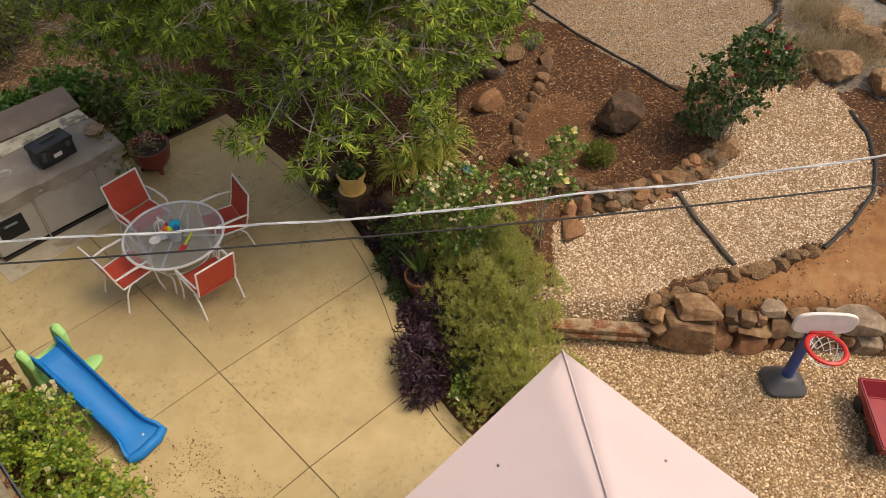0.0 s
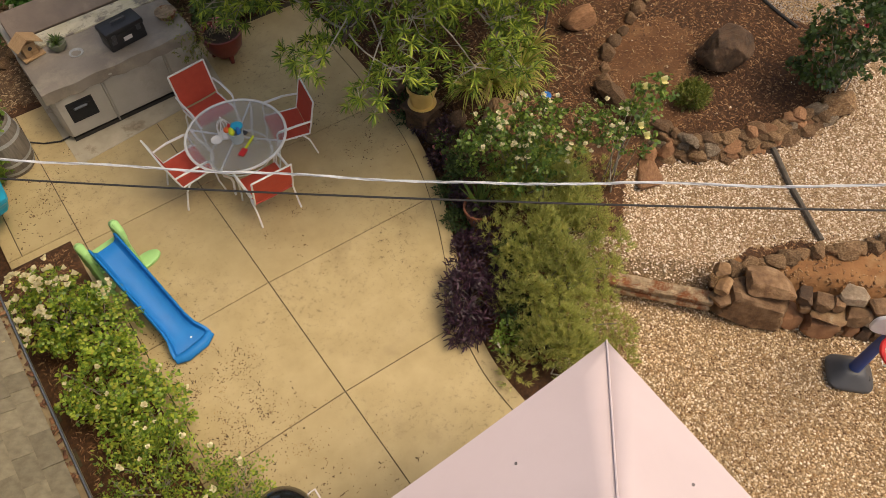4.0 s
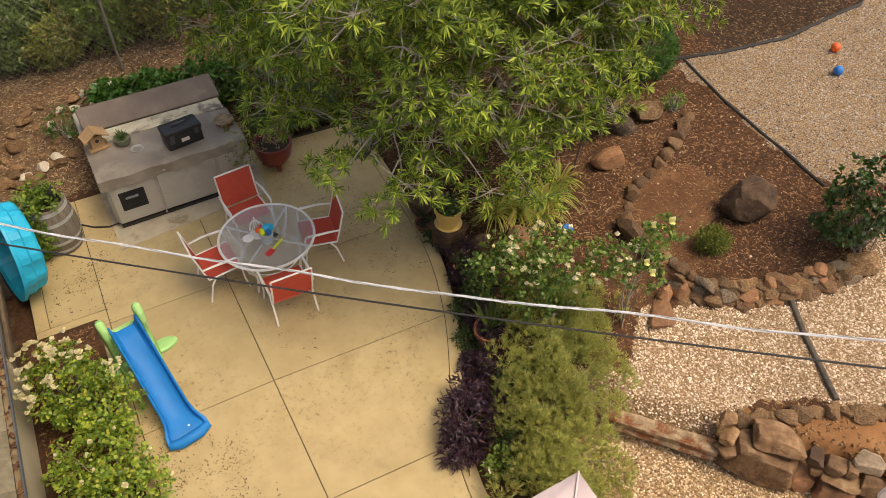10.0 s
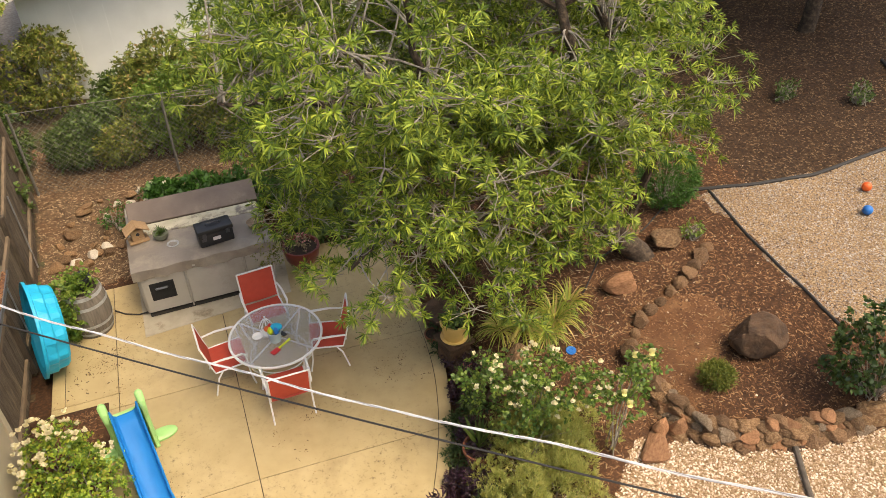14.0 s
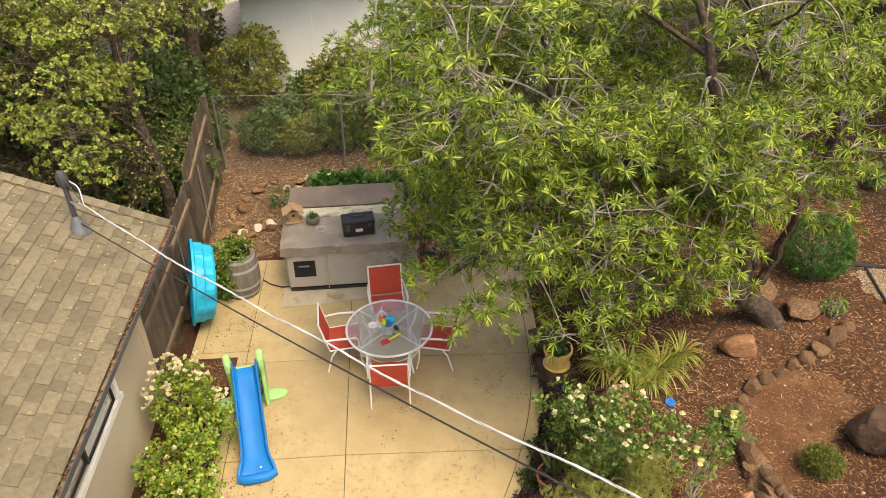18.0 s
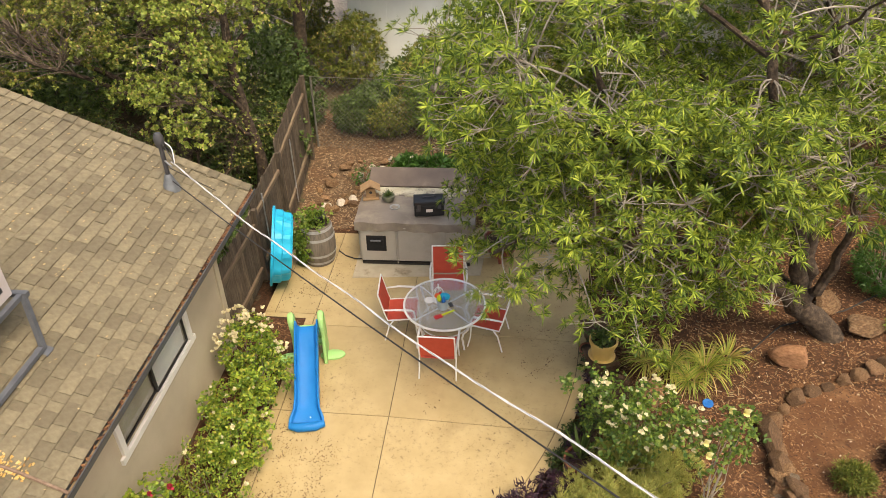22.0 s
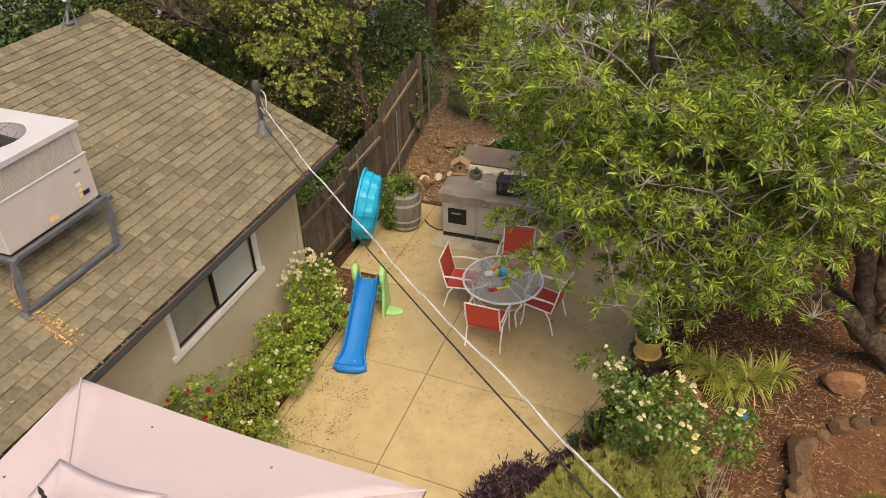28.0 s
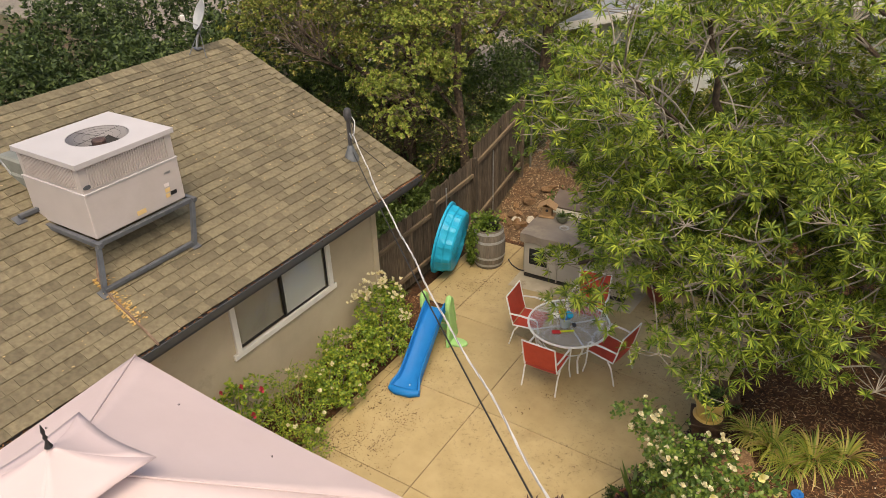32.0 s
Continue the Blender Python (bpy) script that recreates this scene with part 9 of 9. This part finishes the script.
    for k, (x, y, r) in enumerate(((3.05, 0.9, 0.25), (2.95, 0.0, 0.22), (2.7, -0.45, 0.25), (3.2, 1.6, 0.3), (2.45, -1.25, 0.25), (2.1, -2.2, 0.25), (2.28, -1.0, 0.22), (2.62, -0.15, 0.2), (2.86, 0.32, 0.22), (2.42, -0.62, 0.2), (2.2, -1.75, 0.24), (2.98, 1.3, 0.24), (3.15, 0.5, 0.26), (2.88, -0.12, 0.24), (2.66, -0.85, 0.24), (2.5, -1.6, 0.24))):
        shrub("groundcover", "dark low groundcover in the bank beside the patio", [((x, y, gz(x, y) + 0.08), (r, r, 0.14))], L_PURPLE if k % 2 == 0 else L_LAUREL, 170, 6, 0.06, 0.022, seed=440 + k, category="plant", stems=False, group="groundcover in the bank")
    # strap-leaved clump under the tree
    for k, (x, y, ln, m) in enumerate(((3.90, 0.62, 0.66, 120), (4.35, 0.55, 0.66, 110), (3.62, 0.75, 0.56, 80), (4.66, 0.72, 0.55, 70), (4.12, 0.35, 0.55, 90))):
        s = thing("strap_leaf_clump", "arching yellow-green strap leaves drying to straw", "plant", "strap-leaved clumps", at=(x, y, gz(x, y) - 0.02))
        # three-joint arching blades
        bm = B()
        r2 = random.Random(500 + k)
        for i in range(int(m * 1.7)):
            a = r2.uniform(0, 2 * math.pi)
            l = ln * r2.uniform(0.6, 1.15)
            o = r2.uniform(0.35, 1.25)
            w = r2.uniform(0.006, 0.013)
            d = Vector((math.cos(a), math.sin(a), 0))
            sd = Vector((-d.y, d.x, 0))
            prev = None
            for j in range(6):
                u = j / 5
                p = d * (0.03 + l * (0.25 + 0.6 * math.sin(o)) * u) + sd * (l * 0.12 * u * u * math.sin(9 * a)) + Vector((0, 0, l * (0.95 * math.cos(o) + 0.25) * u - l * (0.55 + 0.35 * math.sin(o)) * u * u))
                ww = w * (1 - u) ** 0.6 * (0.6 + 0.4 * min(1, u * 4))
                row = (bm.verts.new(p + sd * ww), bm.verts.new(p - sd * ww))
                if prev:
                    bm.faces.new((prev[0], row[0], row[1], prev[1]))
                prev = row
        part("foliage", bm, L_YUCCA, s, "", kind="stuff")
    # clipped round shrub
    shrub("round_shrub", "dense rounded bright green shrub on the mulch", [((7.03, 1.95, gz(7.03, 1.95) + 0.42), (0.50, 0.48, 0.50))], L_SHRUB, 950, 8, 0.075, 0.016, (5, 60), 0.05, 451, False, 0.6, category="shrub", lo=0.75)
    shrub("cushion_plant", "small feathery yellow-green cushion plant by the low wall", [((5.58, -1.34, gz(5.58, -1.34) + 0.12), (0.21, 0.20, 0.17))], leaf_mat("cushion_leaves", [(0.07, 0.10, 0.012), (0.14, 0.17, 0.025), (0.22, 0.23, 0.04)], 0.3, 0.6), 420, 8, 0.06, 0.012, (5, 60), 0.05, 461, False, 0.6, category="plant", stems=False, lo=0.6)
    shrub("seedling", "small green seedling on the mulch", [((6.9, 1.0, gz(6.9, 1.0) + 0.15), (0.16, 0.16, 0.16))], L_IVY, 30, 6, 0.07, 0.03, seed=471, category="plant")
    for k, (x, y) in enumerate(((8.9, 3.6), (10.4, 3.2), (11.3, 2.4))):
        shrub("seedling", "small green seedling on the far mulch", [((x, y, gz(x, y) + 0.2), (0.22, 0.2, 0.2))], L_DARK, 50, 6, 0.08, 0.03, seed=480 + k, category="plant", group="seedlings on the far mulch")
    # dry brush at the east edge
    for k, (x, y, r) in enumerate(((9.3, -2.4, 0.45), (9.9, -3.0, 0.5), (10.3, -2.1, 0.6))):
        n = 160
        p = np.c_[rng.normal(x, r * 0.5, n), rng.normal(y, r * 0.5, n)]
        P = np.c_[p, ground_z(p[:, 0], p[:, 1])]
        s = thing("dry_brush", "tangled tan dry brush at the edge of the yard", "dry grass", "dry brush")
        part("foliage", leaf_cloud("dry_brush", P, np.tile((0, 0, 1.0), (n, 1)), 9, 0.38, 0.008, 5, 75, 0.25, 490 + k), L_DRY, s, "", kind="stuff")
    # white flowers behind the tub
    s, P, N = shrub("white_flower_plant", "leafy plant with white flowers behind the hot tub", [((-1.35, 5.95, 0.5), (0.35, 0.3, 0.22)), ((-0.55, 6.35, 0.62), (0.4, 0.25, 0.2))], L_SHRUB, 130, 6, 0.07, 0.03, seed=495, category="plant")
    blooms(s, P[:14] + N[:14] * 0.04, N[:14] + (0, -0.4, 1), P_WHITE, 0.045, 496, "white flower", 14)
    # fallen leaves and straw under the tree and on the roof
    n = 900
    p = np.c_[rng.normal(4.0, 1.2, n), rng.normal(0.6, 0.9, n)]
    p = p[p[:, 0] > 3.1]
    me = scatter_mesh("straw", np.c_[p, ground_z(p[:, 0], p[:, 1]) + 0.006], *CHIP, rng.uniform(0.6, 1.6, (len(p), 1)) * np.array([[0.032, 0.0035, 0.003]]), 498, True)
    solo("straw_litter", me, L_DRY, "tan straw and dead leaves fallen under the tree", "leaf litter", "", "stuff")
    n = 420
    x = rng.uniform(-6.1, -2.2, n)
    y = np.where(rng.random(n) < 0.6, rng.uniform(-1.0, 1.9, n), rng.uniform(-6.5, 1.9, n))
    co = np.c_[x, y, EAVE_Z + PITCH * (EAVE_X - x) + 0.016]
    me = scatter_mesh("roof_leaves", co, *CHIP, rng.uniform(0.5, 1.2, (n, 1)) * np.array([[0.015, 0.009, 0.003]]), 499, True)
    solo("roof_leaves", me, leaf_mat("dry_roof_leaves", [(0.30, 0.20, 0.09), (0.55, 0.42, 0.22)], 0.1, 0.8), "pale dead leaves scattered on the shingles", "leaf litter", "", "stuff")


borders()
# ---- shingles ----
def build_shingles():
    ang = math.atan(PITCH)
    ca, sa = math.cos(ang), math.sin(ang)
    expo = 0.142
    rng = random.Random(77)
    rows = int((EAVE_X - RIDGE_X) / ca / expo)
    meshes = {}
    far_v, far_f = [], []

    def tab(w, th):
        # thin wedge: thick butt downslope
        v = [(-w / 2, 0, 0), (w / 2, 0, 0), (w / 2, expo + 0.03, -0.004), (-w / 2, expo + 0.03, -0.004), (-w / 2, 0, th), (w / 2, 0, th), (w / 2, expo + 0.03, 0.001), (-w / 2, expo + 0.03, 0.001)]
        f = [(4, 5, 6, 7), (0, 1, 5, 4), (1, 2, 6, 5), (3, 0, 4, 7)]
        return v, f

    # frame of the slope: u along the eave (y), v up the slope
    def place(y, v, dz=0.0):
        x = EAVE_X + 0.02 - v * ca
        z = EAVE_Z - 0.009 + v * sa
        return Vector((x, y, z)) + Vector((sa, 0, ca)) * dz

    count = 0
    for r in range(rows):
        y = RAKE_Y - 0.005 - rng.uniform(0, 0.15)
        first = True
        yy = RAKE_Y + 0.01
        while yy > -9.5:
            w = rng.choice((0.11, 0.15, 0.19, 0.23, 0.28))
            th = rng.choice((0.010, 0.014, 0.019))
            c = yy - w / 2
            yy -= w + 0.003
            o = place(c, r * expo)
            if r < 13 and -3.6 < c and count < 300:
                key = (w, th)
                if key not in meshes:
                    vv, ff = tab(w, th)
                    me = bpy.data.meshes.new("shingle")
                    # x of the tab runs along -y of the house, y up the slope
                    me.from_pydata(vv, [], ff)
                    me.materials.append(M_SHINGLE)
                    meshes[key] = me
                ob = new("shingle", meshes[key])
                ob.parent = ROOF
                ob.matrix_basis = Matrix(((0, -ca, sa, o.x), (1, 0, 0, o.y), (0, sa, ca, o.z), (0, 0, 0, 1)))
                count += 1
            else:
                vv, ff = tab(w, th)
                b = len(far_v)
                for a, u, n in vv:
                    far_v.append((o.x - ca * u + sa * n, o.y + a, o.z + sa * u + ca * n))
                far_f.extend(tuple(b + i for i in q) for q in ff)
    me = bpy.data.meshes.new("shingles")
    me.from_pydata(far_v, [], far_f)
    part("shingles", me, M_SHINGLE2, ROOF, "brown asphalt shingles", kind="stuff")
    # ridge and rake caps
    capm = bpy.data.meshes.new("cap")
    capm.from_pydata([(-0.15, 0, -0.06), (0, 0, 0.012), (0.15, 0, -0.06), (-0.15, 0.27, -0.064), (0, 0.27, 0.002), (0.15, 0.27, -0.064), (-0.15, 0, -0.072), (0, 0, -0.002), (0.15, 0, -0.072)], [], [(0, 1, 4, 3), (1, 2, 5, 4), (6, 7, 1, 0), (7, 8, 2, 1)])
    capm.materials.append(M_SHINGLE)
    y = -9.5
    while y < RAKE_Y - 0.05:
        ob = new("ridge_cap", capm)
        ob.parent = ROOF
        ob.matrix_basis = Matrix.Translation((RIDGE_X, y, roof_z(RIDGE_X) + 0.012))
        y += 0.20
    edgem = bpy.data.meshes.new("rake_shingle")
    edgem.from_pydata([(-0.07, 0, -0.05), (-0.07, 0, 0.018), (0.10, 0, 0.018), (-0.07, 0.2, -0.05), (-0.07, 0.2, 0.008), (0.10, 0.2, 0.004)], [], [(0, 1, 4, 3), (1, 2, 5, 4), (0, 2, 1)])
    edgem.materials.append(M_SHINGLE)
    v = 0.0
    while v < (EAVE_X - RIDGE_X) / ca - 0.1:
        o = place(RAKE_Y, v, 0.012)
        ob = new("rake_cap", edgem)
        ob.parent = ROOF
        ob.matrix_basis = Matrix(((0, -ca, sa, o.x), (-1, 0, 0, o.y - 0.02), (0, sa, ca, o.z), (0, 0, 0, 1)))
        v += 0.16


build_shingles()
